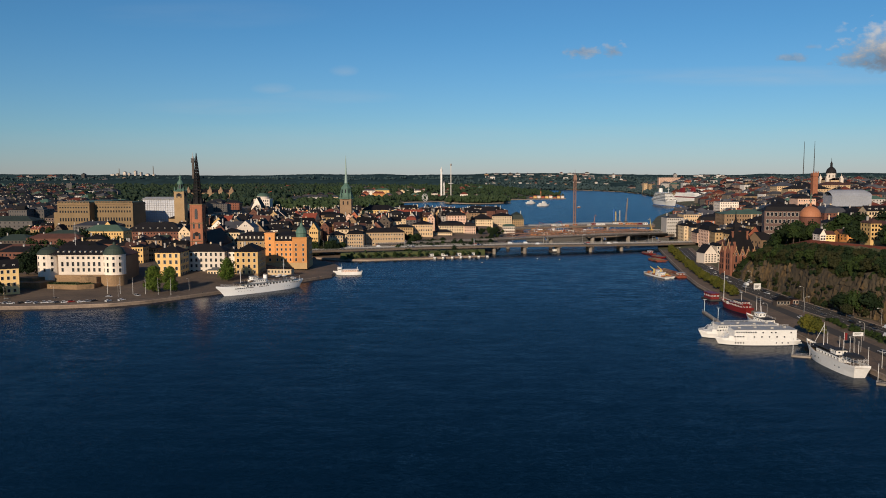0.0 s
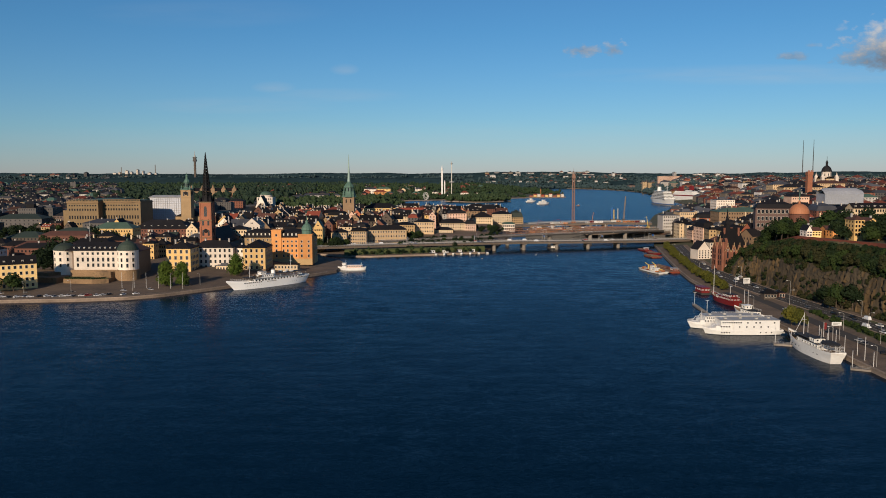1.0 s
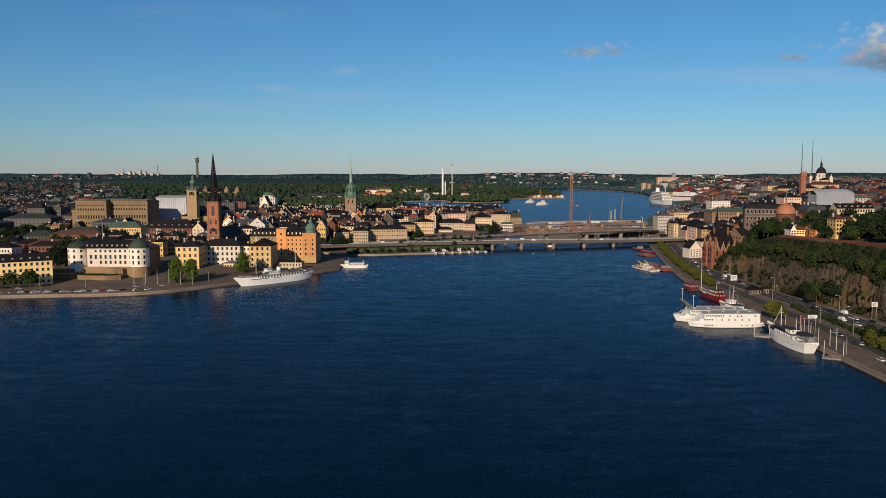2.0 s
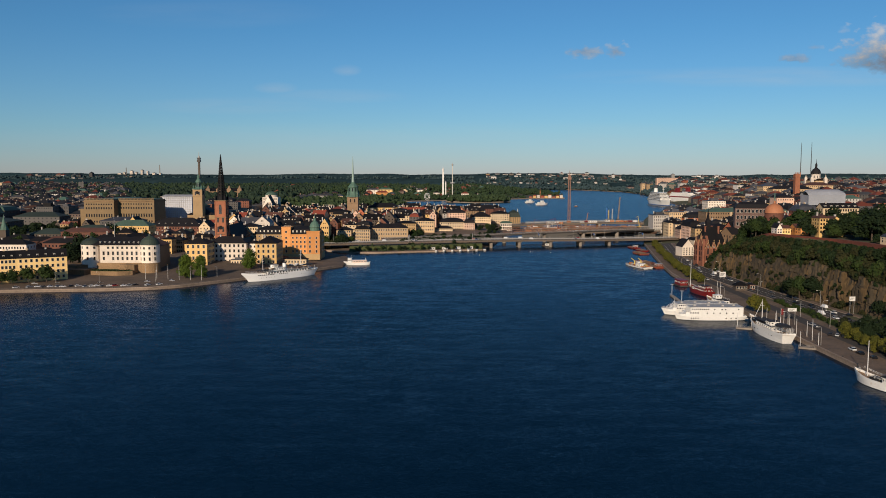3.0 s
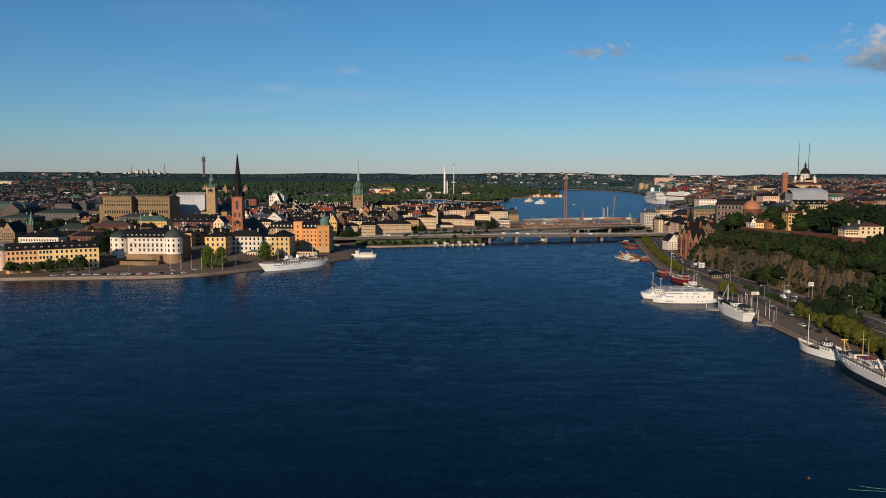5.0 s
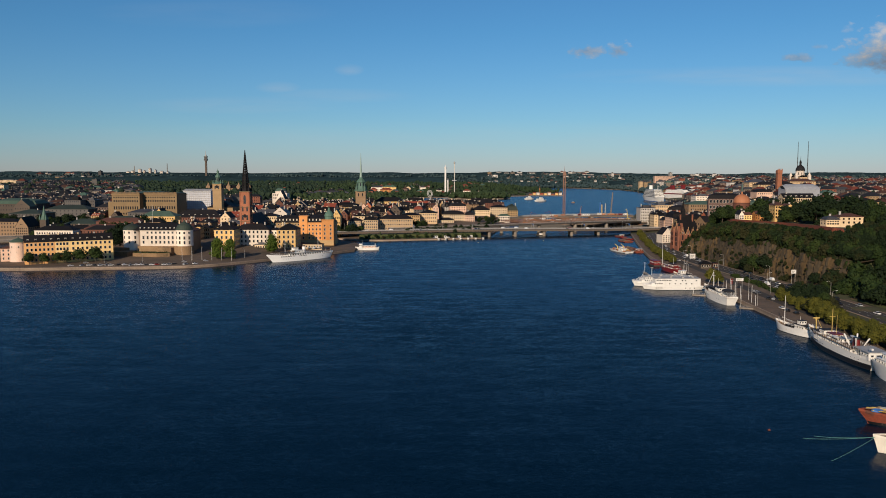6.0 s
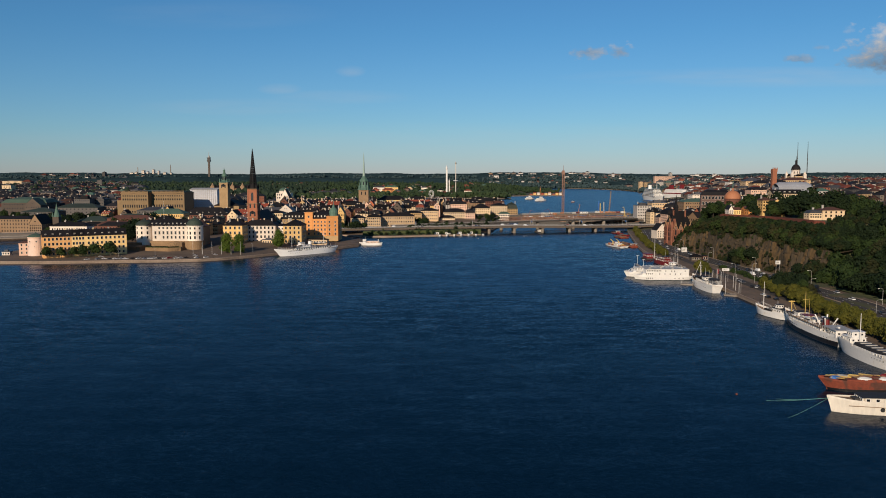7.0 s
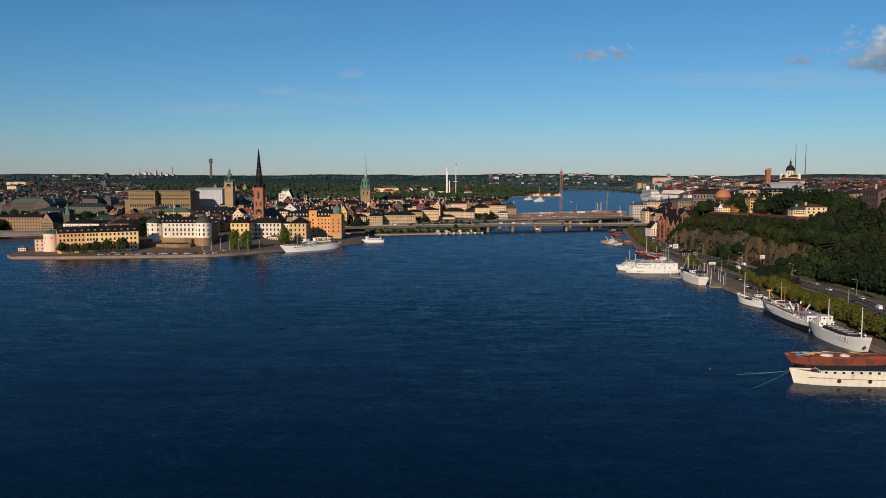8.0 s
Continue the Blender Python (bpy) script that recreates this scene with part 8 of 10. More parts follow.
mast(ke, 7, 3, 17.2, 0.2, LAMPWHITE, 0.0, 4)
mast(ke, -4, 4.6, 9, 0.1, LAMPWHITE)

# black and white steamer, its stern nearest
st = thing("steamer", "old steamer with black hull and white upperworks", "ship", pose(121.4, 321.0, 0, 0, 0, 89) @ Matrix.Diagonal((1.04, 0.98, 0.93, 1)))
hull_parts(st, 60, 10.0, 4.0, 2.4, 0.6, 3.4, 0.4, 0.6, HULLWHITE, HULLBLACK, 2.5, 1.0)
sb = half_beam(60, 10.0, 0.6)
portholes(st, -26, 20, 22, lambda x: sb(x) * 0.97, 1.7, 0.2)
portholes(st, -24, 17, 16, sb, 3.3, 0.22)
side_windows(st, 9.5, 15.5, 5, sb, 4.35, 0.9, 0.7)
cabin(st, -17, 15, 8.2, 4.0, 6.3, n=15, roof=WOOD, over=0.5)
bm = bmesh.new()
box(bm, -17.5, 15.5, -4.75, 4.75, 6.46, 6.6)
part("upper_deck", bm, WOOD, st)
for q in (-1, 1):
    rail(st, [(15.4, q * 4.6, 6.6), (-17.4, q * 4.6, 6.6)], 1.05, LAMPWHITE, 1.6)
    rail(st, [(15.8, q * 4.1, 5.0), (22, q * 3.1, 5.7), (28, q * 0.9, 6.7)], 1.0, LAMPWHITE, 1.6)
cabin(st, 9, 13.5, 5.2, 6.6, 8.7, n=4, name="wheelhouse", roof=TARP)
cabin(st, 1.5, 7.0, 4.6, 6.6, 8.4, WOOD, HULLRED, 4, name="saloon")
cabin(st, -6, -1, 4.2, 6.6, 8.0, HULLWHITE, STEEL, 3, name="skylight_house")
for k in range(5):
    bm = bmesh.new()
    x = -5 + k * 4.2
    box(bm, x - 0.8, x + 0.8, 2.9, 3.9, 6.6, 7.1)
    box(bm, x - 0.8, x + 0.8, -3.9, -2.9, 6.6, 7.1)
    part("deck_bench", bm, WOOD if k % 2 else LAMPWHITE, st)
bm = bmesh.new()
lathe(bm, [(1.5, 6.6), (1.35, 9.8)], -13, 0, 16)
part("funnel", bm, HULLRED, st, "dark red funnel")
bm = bmesh.new()
lathe(bm, [(1.37, 9.8), (1.33, 10.5), (1.1, 10.6)], -13, 0, 16)
part("funnel_top", bm, HULLBLACK, st)
for x, dx, q in ((-10.5, 2.2, 1), (-10.5, 2.2, -1), (-15.5, -2.2, 1), (-15.5, -2.2, -1)):
    bm = bmesh.new()
    rod(bm, (x, q * 1.5, 6.6), (x + dx * 0.25, q * 1.8, 8.0), 0.24, 8)
    rod(bm, (x + dx * 0.25, q * 1.8, 8.0), (x + dx, q * 2.8, 11.2), 0.24, 8, 0, 0.34)
    part("ventilator", bm, HULLWHITE, st)
bm = bmesh.new()
box(bm, -30.0, -18.2, -4.3, 4.3, 7.9, 8.1)
part("aft_roof", bm, STEEL, st, "grey flat roof over the after deck")
for k in range(5):
    bm = bmesh.new()
    x = -18.6 - k * 1.4
    for q in (-1, 1):
        rod(bm, (x, q * 4.1, 4.4), (x, q * 4.1, 7.9), 0.07, 4)
    part("roof_post", bm, LAMPWHITE, st)
cabin(st, -29.6, -23.5, 7.0, 4.5, 7.8, n=3, win=(1.0, 0.8), over=0.05)
for x, q in ((-3.5, 1), (-3.5, -1)):
    bm = bmesh.new()
    lathe(bm, [(0.1, 0), (0.8, 0.45), (1.0, 1.1), (0.8, 1.15)], 0, 0, 10)
    for v in bm.verts:
        v.co = Vector((v.co.x * 2.6 + x, v.co.y * 0.9 + q * 3.9, v.co.z + 7.8))
    part("lifeboat", bm, HULLWHITE, st)
bm = bmesh.new()
box(bm, 15.2, 21.0, -3.4, 3.4, 6.9, 7.1, taper=0.2)
part("fore_awning", bm, TARP, st, "dark awning over the foredeck")
mast(st, 7.7, 6.6, 19.5, 0.17, YELLOWSTEEL, 1.3, 9)
mast(st, 3.6, 8.4, 17.0, 0.09, YELLOWSTEEL)
bm = bmesh.new()
rod(bm, (22.5, 0, 5), (22.5, 0, 12.4), 0.36, 8, 0, 0.22)
box(bm, 22.2, 22.8, -1.5, 1.5, 11.7, 12.2)
for q in (-1, 1):
    rod(bm, (22.5, q * 0.4, 11.8), (18.5, q * 1.4, 6.4), 0.09, 5)
part("derrick", bm, YELLOWSTEEL, st)
for x in (18, 25):
    bm = bmesh.new()
    box(bm, x - 1.3, x + 1.3, -1.5, 1.5, 4.4, 5.9)
    part("hatch", bm, TARP if x < 20 else WOOD, st)
bm = bmesh.new()
rod(bm, (-28, 2.6, 8.1), (-28, 2.6, 9.6), 0.12, 5)
rod(bm, (-28, 2.6, 9.6), (-31, 3.4, 10.0), 0.12, 5)
box(bm, -31.6, -30.6, 3.0, 3.8, 9.4, 10.1)
part("boat_davit", bm, LAMPWHITE, st)

# grey-white cargo vessel, its bow nearest
cv = thing("cargo_vessel", "pale grey cargo vessel with two masts and covered holds", "ship", pose(120.4, 264.5, 0, 0, 0, -89))
hull_parts(cv, 45, 8.4, 4.2, 2.2, 0.9, 2.6, 0.4, 0.75, HULLWHITE, HULLWHITE, 0.4, 0.9, None, 30, 2.8)
portholes(cv, -12, 12, 14, half_beam(45, 8.4, 0.75, 2.8), 3.0, 0.2)
bm = bmesh.new()
box(bm, -11, 13, -3.0, 3.0, 4.2, 5.9, taper=0.25)
part("hold_cover", bm, TARP, cv)
for i in range(5):
    bm = bmesh.new()
    box(bm, -8 + i * 4, -7.1 + i * 4, -2.2, 2.2, 5.9, 6.2)
    part("hold_rib", bm, STEEL, cv)
me = window_mesh(0.7, 0.6, HULLWHITE)
for i in range(12):
    for s in (-1, 1):
        piece("window", me, cv, pose(-10 + i * 1.9, s * 4.16, 4.75, 0, 0, 0 if s < 0 else 180))
cabin(cv, -20, -13, 6.4, 4.6, 7.0, n=4)
cabin(cv, -17.5, -13, 5.2, 7.1, 9.3, n=3, name="wheelhouse")
mast(cv, -12, 5, 17.2, 0.24, LAMPWHITE, 0.0, 3)
mast(cv, 15, 5, 18.0, 0.24, LAMPWHITE, 0.0, 4)
bm = bmesh.new()
rod(bm, (21.2, -1.6, 3.4), (20.9, -1.9, 2.6), 0.5, 8)
part("anchor", bm, DARKSTEEL, cv)
for x in (-19, -16, 8, 12):
    bm = bmesh.new()
    lathe(bm, [(0.3, 4.4), (0.3, 5.6), (0.6, 5.9), (0.3, 6.4), (0, 6.5)], x, 3.2, 8)
    part("ventilator", bm, HULLWHITE, cv)

# rusty barge full of gear
rb = thing("rusty_barge", "rust-red open barge heaped with planks and gear", "barge", pose(99.5, 226.5, 0, 0, 0, 180))
hull_parts(rb, 38, 8.6, 2.8, 1.4, 0.3, 3.4, 0.2, 0.95, RUST, HULLBLACK, 0.9, 0.6, RUST, 24, 3.6)
bm = bmesh.new()
box(bm, -17, 11, -3.4, 3.4, 3.2, 4.1)
part("hold_coaming", bm, RUST, rb)
gear = random.Random(4)
for i in range(34):
    bm = bmesh.new()
    a = Vector((gear.uniform(-16, 12), gear.uniform(-2.6, 2.6), 4.2 + 0.1 * (i % 3)))
    t = gear.uniform(-0.5, 0.5)
    rod(bm, a, a + Vector((gear.uniform(3, 7) * math.cos(t), 4 * math.sin(t) * 0.5, gear.uniform(0, 0.5))), gear.uniform(0.1, 0.2), 5)
    part("plank", bm, WOOD if i % 3 else YELLOWSTEEL, rb)
for x, y, m, sx in ((13.5, 0.5, BLUEPAINT, 2.0), (10.5, -1, STEEL, 2.2), (4.5, 2.2, LAMPWHITE, 2.6), (-2, 2.5, LAMPWHITE, 2.0), (-12, -1.2, HULLRED, 3.0), (-5, -2, HULLRED, 2.4)):
    bm = bmesh.new()
    bmesh.ops.create_icosphere(bm, subdivisions=2, radius=1.0)
    for v in bm.verts:
        v.co = Vector((v.co.x * sx + x, v.co.y * 1.3 + y, max(-0.1, v.co.z) * (0.9 + 0.3 * noise.noise(v.co * 2.0)) + 4.0))
    part("tarpaulin", bm, m, rb)

# long white lighter in front
wb = thing("white_lighter", "long white houseboat barge with a black roof", "boat", pose(92.5, 200.2, 0, 0, 0, 176.5))
hull_parts(wb, 42, 7.4, 3.4, 1.3, 0.3, 1.6, 0.25, 0.95, HULLWORN, HULLWORN, 0.3, 0.5, None, 30, 3.4)
h = cabin(wb, -20, 11.5, 6.2, 3.4, 5.2, HULLWORN, TARP, n=11, win=(1.0, 0.8), over=0.3)
bm = bmesh.new()
box(bm, 11.6, 13.2, -1.6, 1.6, 3.4, 4.6)
part("hatch", bm, DARKSTEEL, wb)
bm = bmesh.new()
for s in (-1, 1):
    rod(bm, (-20.5, s * 3.76, 2.3), (4, s * 3.78, 2.4), 0.11, 5)
    rod(bm, (4, s * 3.78, 2.4), (15.5, s * 3.0, 2.7), 0.11, 5)
part("rubbing_strake", bm, WOOD, wb)
bm = bmesh.new()
lathe(bm, [(0.25, -0.18), (0.62, -0.18), (0.7, 0), (0.62, 0.18), (0.25, 0.18)], 0, 0, 14)
me = mesh_of("tyre_fender", bm, RUBBER)
for x, s in ((-4, -1), (6, -1), (-12, 1), (-4, 1), (6, 1)):
    piece("tyre_fender", me, wb, pose(x, s * 3.9, 1.8, 90))
for i, (a, b) in enumerate((((72.0, 201.2, 4.2), (57.5, 212.5, 0.05)), ((72.0, 201.2, 4.2), (61.5, 214.5, 0.05)), ((72.0, 201.2, 4.2), (57.0, 194.5, 0.05)))):
    rp_ = thing("mooring_rope", "thin pale green mooring rope running into water", "rope", group="mooring ropes")
    bm = bmesh.new()
    a, b = Vector(a), Vector(b)
    for k in range(10):
        t0, t1 = k / 10, (k + 1) / 10
        p, q = a.lerp(b, t0), a.lerp(b, t1)
        p.z, q.z = a.z * (1 - t0) ** 1.25 + 0.04, a.z * (1 - t1) ** 1.25 + 0.04
        rod(bm, p, q, 0.04, 4)
    part("strand", bm, ROPE, rp_)

# red restaurant ship with a tall white mast, and its red pontoon
rs = thing("red_ship", "red restaurant ship with rows of pale windows", "ship", pose(126.5, 602, 0, 0, 0, 98) @ Matrix.Diagonal((0.9, 0.9, 0.84, 1)))
hull_parts(rs, 38, 8, 3.0, 2.0, 1.0, 3.0, 0.35, 0.7, HULLRED, HULLBLACK, 0.4, 0.7)
cabin(rs, -15, 3, 6.6, 3.0, 5.6, HULLRED, HULLRED, 9)
cabin(rs, -13, -3, 6.0, 5.8, 8.0, HULLRED, TARP, 6)
cabin(rs, 3.5, 8, 4.5, 3.0, 5.4, HULLWHITE, TARP, 3)
for q in (-1, 1):
    rail(rs, [(-14.8, q * 3.2, 5.75), (2.8, q * 3.2, 5.75)], 1.0)
    rail(rs, [(8.5, q * 3.0, 3.9), (13, q * 2.3, 4.3), (17.5, q * 0.7, 5.2)], 0.9)
mast(rs, 16, 3, 26, 0.22, LAMPWHITE, 0.0, 5)
mast(rs, -8, 8, 14, 0.12, LAMPWHITE)
bm = bmesh.new()
for x in (-12, -6, 0, 6, 12):
    box(bm, x - 1.4, x + 1.4, -4.06, -3.98, 3.2, 3.5)
part("white_stripe", bm, LAMPWHITE, rs)
rp2 = thing("red_pontoon", "red floating pontoon house by the quay", "pontoon", pose(125, 641, 0, 0, 0, 96))
bm = bmesh.new()
box(bm, -7, 7, -3.5, 3.5, -1, 1.0)
part("float", bm, DARKSTEEL, rp2)
cabin(rp2, -6, 5, 5.6, 1.0, 4.6, HULLRED, HULLRED, 4)
# passenger boat behind the hostels
pb = thing("passenger_boat", "white passenger boat with a dark awning roof", "boat", pose(122, 553, 0, 0, 0, 100))
hull_parts(pb, 27, 6.4, 2.2, 1.8, 0.5, 2.0, 0.3, 0.75, HULLWHITE, HULLBLACK, 0.3, 0.7)
cabin(pb, -10, 3, 5.0, 2.2, 4.6, n=8, roof=TARP)
cabin(pb, -2, 2.5, 4.0, 4.8, 6.8, n=3, name="wheelhouse")
rail(pb, [(-10, -2.6, 4.8), (-2.2, -2.6, 4.8)])
mast(pb, -1, 6.8, 11, 0.1, LAMPWHITE)
# little ferry off the islet
fe = thing("ferry", "small white ferry with a pale orange deckhouse", "boat", pose(-129.5, 770, 0, 0, 0, 182))
hull_parts(fe, 24, 6.6, 1.9, 0.8, 0.4, 1.2, 0.3, 0.85, HULLWHITE, HULLWHITE, 0.3, 0.5)
cabin(fe, -9, 4, 4.8, 1.9, 4.2, PLASTER["pink"], HULLWHITE, 9)
cabin(fe, 4.6, 8, 4.0, 1.9, 6.0, n=3, name="wheelhouse")
mast(fe, 5, 6, 9, 0.1, LAMPWHITE)
mast(fe, -8, 4.2, 6.4, 0.4, LAMPWHITE)


def work_barge(x, y, rot, L, B, material, label):
    ob = thing("deck_barge", label, "barge", pose(x, y, 0, 0, 0, rot), "work barges")
    hull_parts(ob, L, B, 1.2, 0.2, 0.1, 1.0, 0.15, 0.98, material, HULLBLACK, 0.3, 0.2, WOOD, 16, 5.0)
    return ob


wk = work_barge(135.5, 772, 98, 52, 15, RUST, "long brown timber-decked work barge moored at the quay")
cabin(wk, -23, -17, 5, 1.3, 3.6, RUST, STEEL, 3)
for i in range(12):
    bm = bmesh.new()
    x, y = -12 + (i % 4) * 9, -4.5 + (i // 4) * 4.4
    rod(bm, (x, y, 1.7), (x + 8, y + 0.4, 1.8), 0.45, 6)
    part("pile", bm, (WOOD, RUST, CRANEBROWN)[i % 3], wk)
for wx, wy, rot, L, house_at, lab in ((119.5, 758, 104, 38, -9, "white workboat with orange and yellow gear"), (125.5, 760, 101, 34, 6, "pale workboat crowded with deck gear")):
    wk = work_barge(wx, wy, rot, L, 5.6, HULLWHITE, lab)
    cabin(wk, house_at - 3, house_at + 2, 3.6, 1.3, 4.0, HULLWHITE, LAMPWHITE, 3)
    for k in range(6):
        bm = bmesh.new()
        x = -11 + k * 4.2
        box(bm, x - 1.3, x + 1.3, -1.8, 1.6 - 0.3 * (k % 3), 1.3, 2.2 + 0.5 * (k % 3), taper=0.2)
        part("deck_gear", bm, (ORANGESTEEL, YELLOWSTEEL, LAMPWHITE, RUST, STEEL, ORANGESTEEL)[k], wk)
    bm = bmesh.new()
    rod(bm, (2, 0, 1.2), (2, 0, 5.4), 0.6, 8)
    rod(bm, (2, 0, 5.2), (7, 0.6, 7.0), 0.35, 6)
    part("deck_crane", bm, YELLOWSTEEL, wk)
wk = work_barge(151, 872, 98, 24, 12, RUST, "rusty red work barge with timber piles")
for i in range(7):
    bm = bmesh.new()
    rod(bm, (-10 + i * 0.3, -2.4 + i * 0.8, 1.6), (8 + i * 0.2, -2.2 + i * 0.8, 1.7), 0.3, 6)
    part("pile", bm, WOOD, wk)
wk = work_barge(160, 902, 100, 20, 9, HULLRED, "dull red pontoon with brown timber deck")
wk = work_barge(158, 932, 100, 24, 8, HULLRED, "red work barge below the motorway bridge")
cabin(wk, -8, -3, 4, 1.3, 3.8, HULLRED, LAMPWHITE, 3)
wk = work_barge(66, 952, 5, 14, 6, DARKSTEEL, "small dark survey pontoon under the bridge")
cabin(wk, -3, 2, 3, 1.3, 3.6, HULLWHITE, STEEL, 3)

# floating landing stages
for x0, y0, x1, y1, w, lab in ((104.5, 592, 102.2, 561, 2.4, "narrow grey floating pier with lamp posts"), (107.5, 481, 115, 478, 3.4, "short grey landing stage beside a ship"), (120, 434, 128, 430, 3.2, "grey steel landing stage with railings")):
    v = Vector((x1 - x0, y1 - y0))
    ob = thing("landing_stage", lab, "pier", pose((x0 + x1) / 2, (y0 + y1) / 2, 0, 0, 0, math.degrees(math.atan2(v.y, v.x))), "landing stages")
    L = v.length
    bm = bmesh.new()
    box(bm, -L / 2, L / 2, -w / 2, w / 2, -0.6, 0.8)
    part("deck", bm, CONCRETE, ob)
    rail(ob, [(-L / 2, -w / 2, 0.8), (L / 2, -w / 2, 0.8)], 1.1, STEEL)
    for x in (-L / 2 + 0.6, L / 2 - 0.6):
        bm = bmesh.new()
        rod(bm, (x, 0, 0.8), (x, 0, 8.0), 0.12, 6)
        rod(bm, (x, -1.0, 8.0), (x, 1.0, 8.0), 0.1, 5)
        part("post", bm, LAMPWHITE, ob)

# cruise ships at the far quay
cs = thing("cruise_ship", "large white cruise ship with many decks", "ship", pose(522, 2175, 0, 0, 0, -88) @ Matrix.Diagonal((1, 1.15, 1.02, 1)))
hull_parts(cs, 165, 27, 11, 4, 1, 9, 0.5, 0.85, HULLWHITE, BLUEPAINT, 1.5, 1.0, None, 30, 2.8)
for k in range(6):
    x0, x1 = -76 + k * 2.5, 46 - k * 5
    cabin(cs, x0, x1, 26 - k * 1.6, 11 + k * 3.6, 14.4 + k * 3.6, name="deck_house", over=0.6)
    bm = bmesh.new()
    w = 26 - k * 1.6
    nb = int((x1 - x0) / 4)
    for s in (-1, 1):
        for i in range(nb):
            x = x0 + (x1 - x0) * (i + 0.5) / nb
            box(bm, x - 1.3, x + 1.3, s * w / 2 - 0.05, s * w / 2 + 0.05, 12 + k * 3.6, 13.8 + k * 3.6)
    for i in range(8):
        y = -w / 2 + w * (i + 0.5) / 8
        box(bm, x1 - 0.05, x1 + 0.05, y - 1.0, y + 1.0, 12 + k * 3.6, 13.8 + k * 3.6)
    tagged(part("glazing", bm, GLASS, cs), kind="stuff")
bm = bmesh.new()
lathe(bm, [(5, 32), (4.2, 42), (4.4, 43)], -46, 0, 14)
part("funnel", bm, HULLWHITE, cs)
mast(cs, 20, 30, 46, 0.7, LAMPWHITE, 3)
for sx, sy, rot, lab, paint in ((636, 2330, -70, "white ferry with a red funnel at the far quay", HULLWHITE), (694, 2420, -70, "white and red car ferry at the far quay", HULLWHITE)):
    f2 = thing("car_ferry", lab, "ship", pose(sx, sy, 0, 0, 0, rot), "car ferries")
    hull_parts(f2, 150, 25, 12, 3, 1, 8, 0.4, 0.9, paint, HULLRED, 2.5, 1.0, None, 24, 3.0)
    for k in range(5):
        cabin(f2, -70 + k * 3, 50 - k * 7, 24 - k * 1.5, 12 + k * 3.4, 15.2 + k * 3.4, HULLRED if k == 1 else HULLWHITE, name="deck_house", over=0.5)
    bm = bmesh.new()
    box(bm, -46, -34, -5, 5, 29, 42, taper=0.8)
    part("funnel", bm, HULLRED, f2)
for x, y, L, lab in ((184, 2300, 34, "small white excursion boat far out on blue water"), (200, 2145, 40, "white harbour ferry far out on blue water"), (273, 2040, 12, "tiny orange boat far out on the water")):
    eb = thing("harbour_boat", lab, "boat", pose(x, y, 0, 0, 0, 35), "harbour boats")
    hull_parts(eb, L, L * 0.26, L * 0.09, 1.2, 0.4, 1.5, 0.3, 0.8, HULLWHITE if L > 20 else ORANGESTEEL, HULLBLACK, 0.3, 0.4, None, 16)
    cabin(eb, -L * 0.35, L * 0.2, L * 0.18, L * 0.09, L * 0.2, n=6)
    cabin(eb, -L * 0.1, L * 0.1, L * 0.14, L * 0.2, L * 0.3, n=3, name="wheelhouse")
for x, y, m in ((50.5, 219.4, RUST), (-15.4, 856, YELLOWSTEEL), (60, 880, YELLOWSTEEL), (40, 890, LAMPWHITE)):
    by = thing("buoy", "small painted mooring buoy floating on dark water", "buoy", pose(x, y, 0), "buoys")
    bm = bmesh.new()
    lathe(bm, [(0.1, -0.5), (0.40, -0.2), (0.45, 0.15), (0.25, 0.4), (0.06, 0.45), (0, 0.5)], 0, 0, 10)
    part("float", bm, m, by)

# ---- trees and woods ----
PROTO = []
kinds = [
    (101, 11, 10.0, LEAF[0], "broad green maple tree with dense foliage"),
    (102, 13, 10.5, LEAF[1], "tall dark green lime tree with dense foliage"),
    (103, 9, 9.0, LEAF[2], "low olive-green tree turning brown"),
    (104, 12, 9.0, LEAF[0], "rounded green tree with gaps in its crown"),
    (105, 10, 10.5, LEAF[1], "wide dark green tree with an uneven crown"),
]
for seed, h, w, leaf, lab in kinds:
    t = tree(seed, h, w, leaf, lab, count=560, size=0.62)
    PROTO.append(t)
WILLOWS = [tree(s, 6.2, 6.6, WILLOW, "clipped yellow-green quayside willow tree", clear=0.16, count=1000, size=0.32) for s in (201, 202, 203)]
BRIGHTS = [tree(s, h, w, BRIGHT, "bright green leafy tree on the quay", clear=-0.04, count=2600, size=0.48, boughs=20) for s, h, w in ((301, 19.5, 12.5), (302, 19.0, 11.5), (303, 18.5, 13.5))]
BUSHY = [tree(s, 8.0, 6.8, LEAF[0], "small round street tree before a yellow house", clear=0.14, count=380, size=0.5) for s in (401, 402)]
grove = random.Random(31)


def plant(proto, x, y, z, scale=1.0):
    t = copy_thing(proto, pose(x, y, z, 0, 0, grove.uniform(0, 360)))
    t.scale = (scale * grove.uniform(0.9, 1.1), scale * grove.uniform(0.9, 1.1), scale * grove.uniform(0.9, 1.12))
    return t


used = set()


def put(family, i, x, y, z, scale=1.0):
    """First use moves the prototype itself, later uses copy it."""
    p = family[i % len(family)]
    if p.name not in used:
        used.add(p.name)
        p.matrix_basis = pose(x, y, z, 0, 0, grove.uniform(0, 360)) @ Matrix.Diagonal((scale, scale, scale, 1))
        return p
    return plant(p, x, y, z, scale)


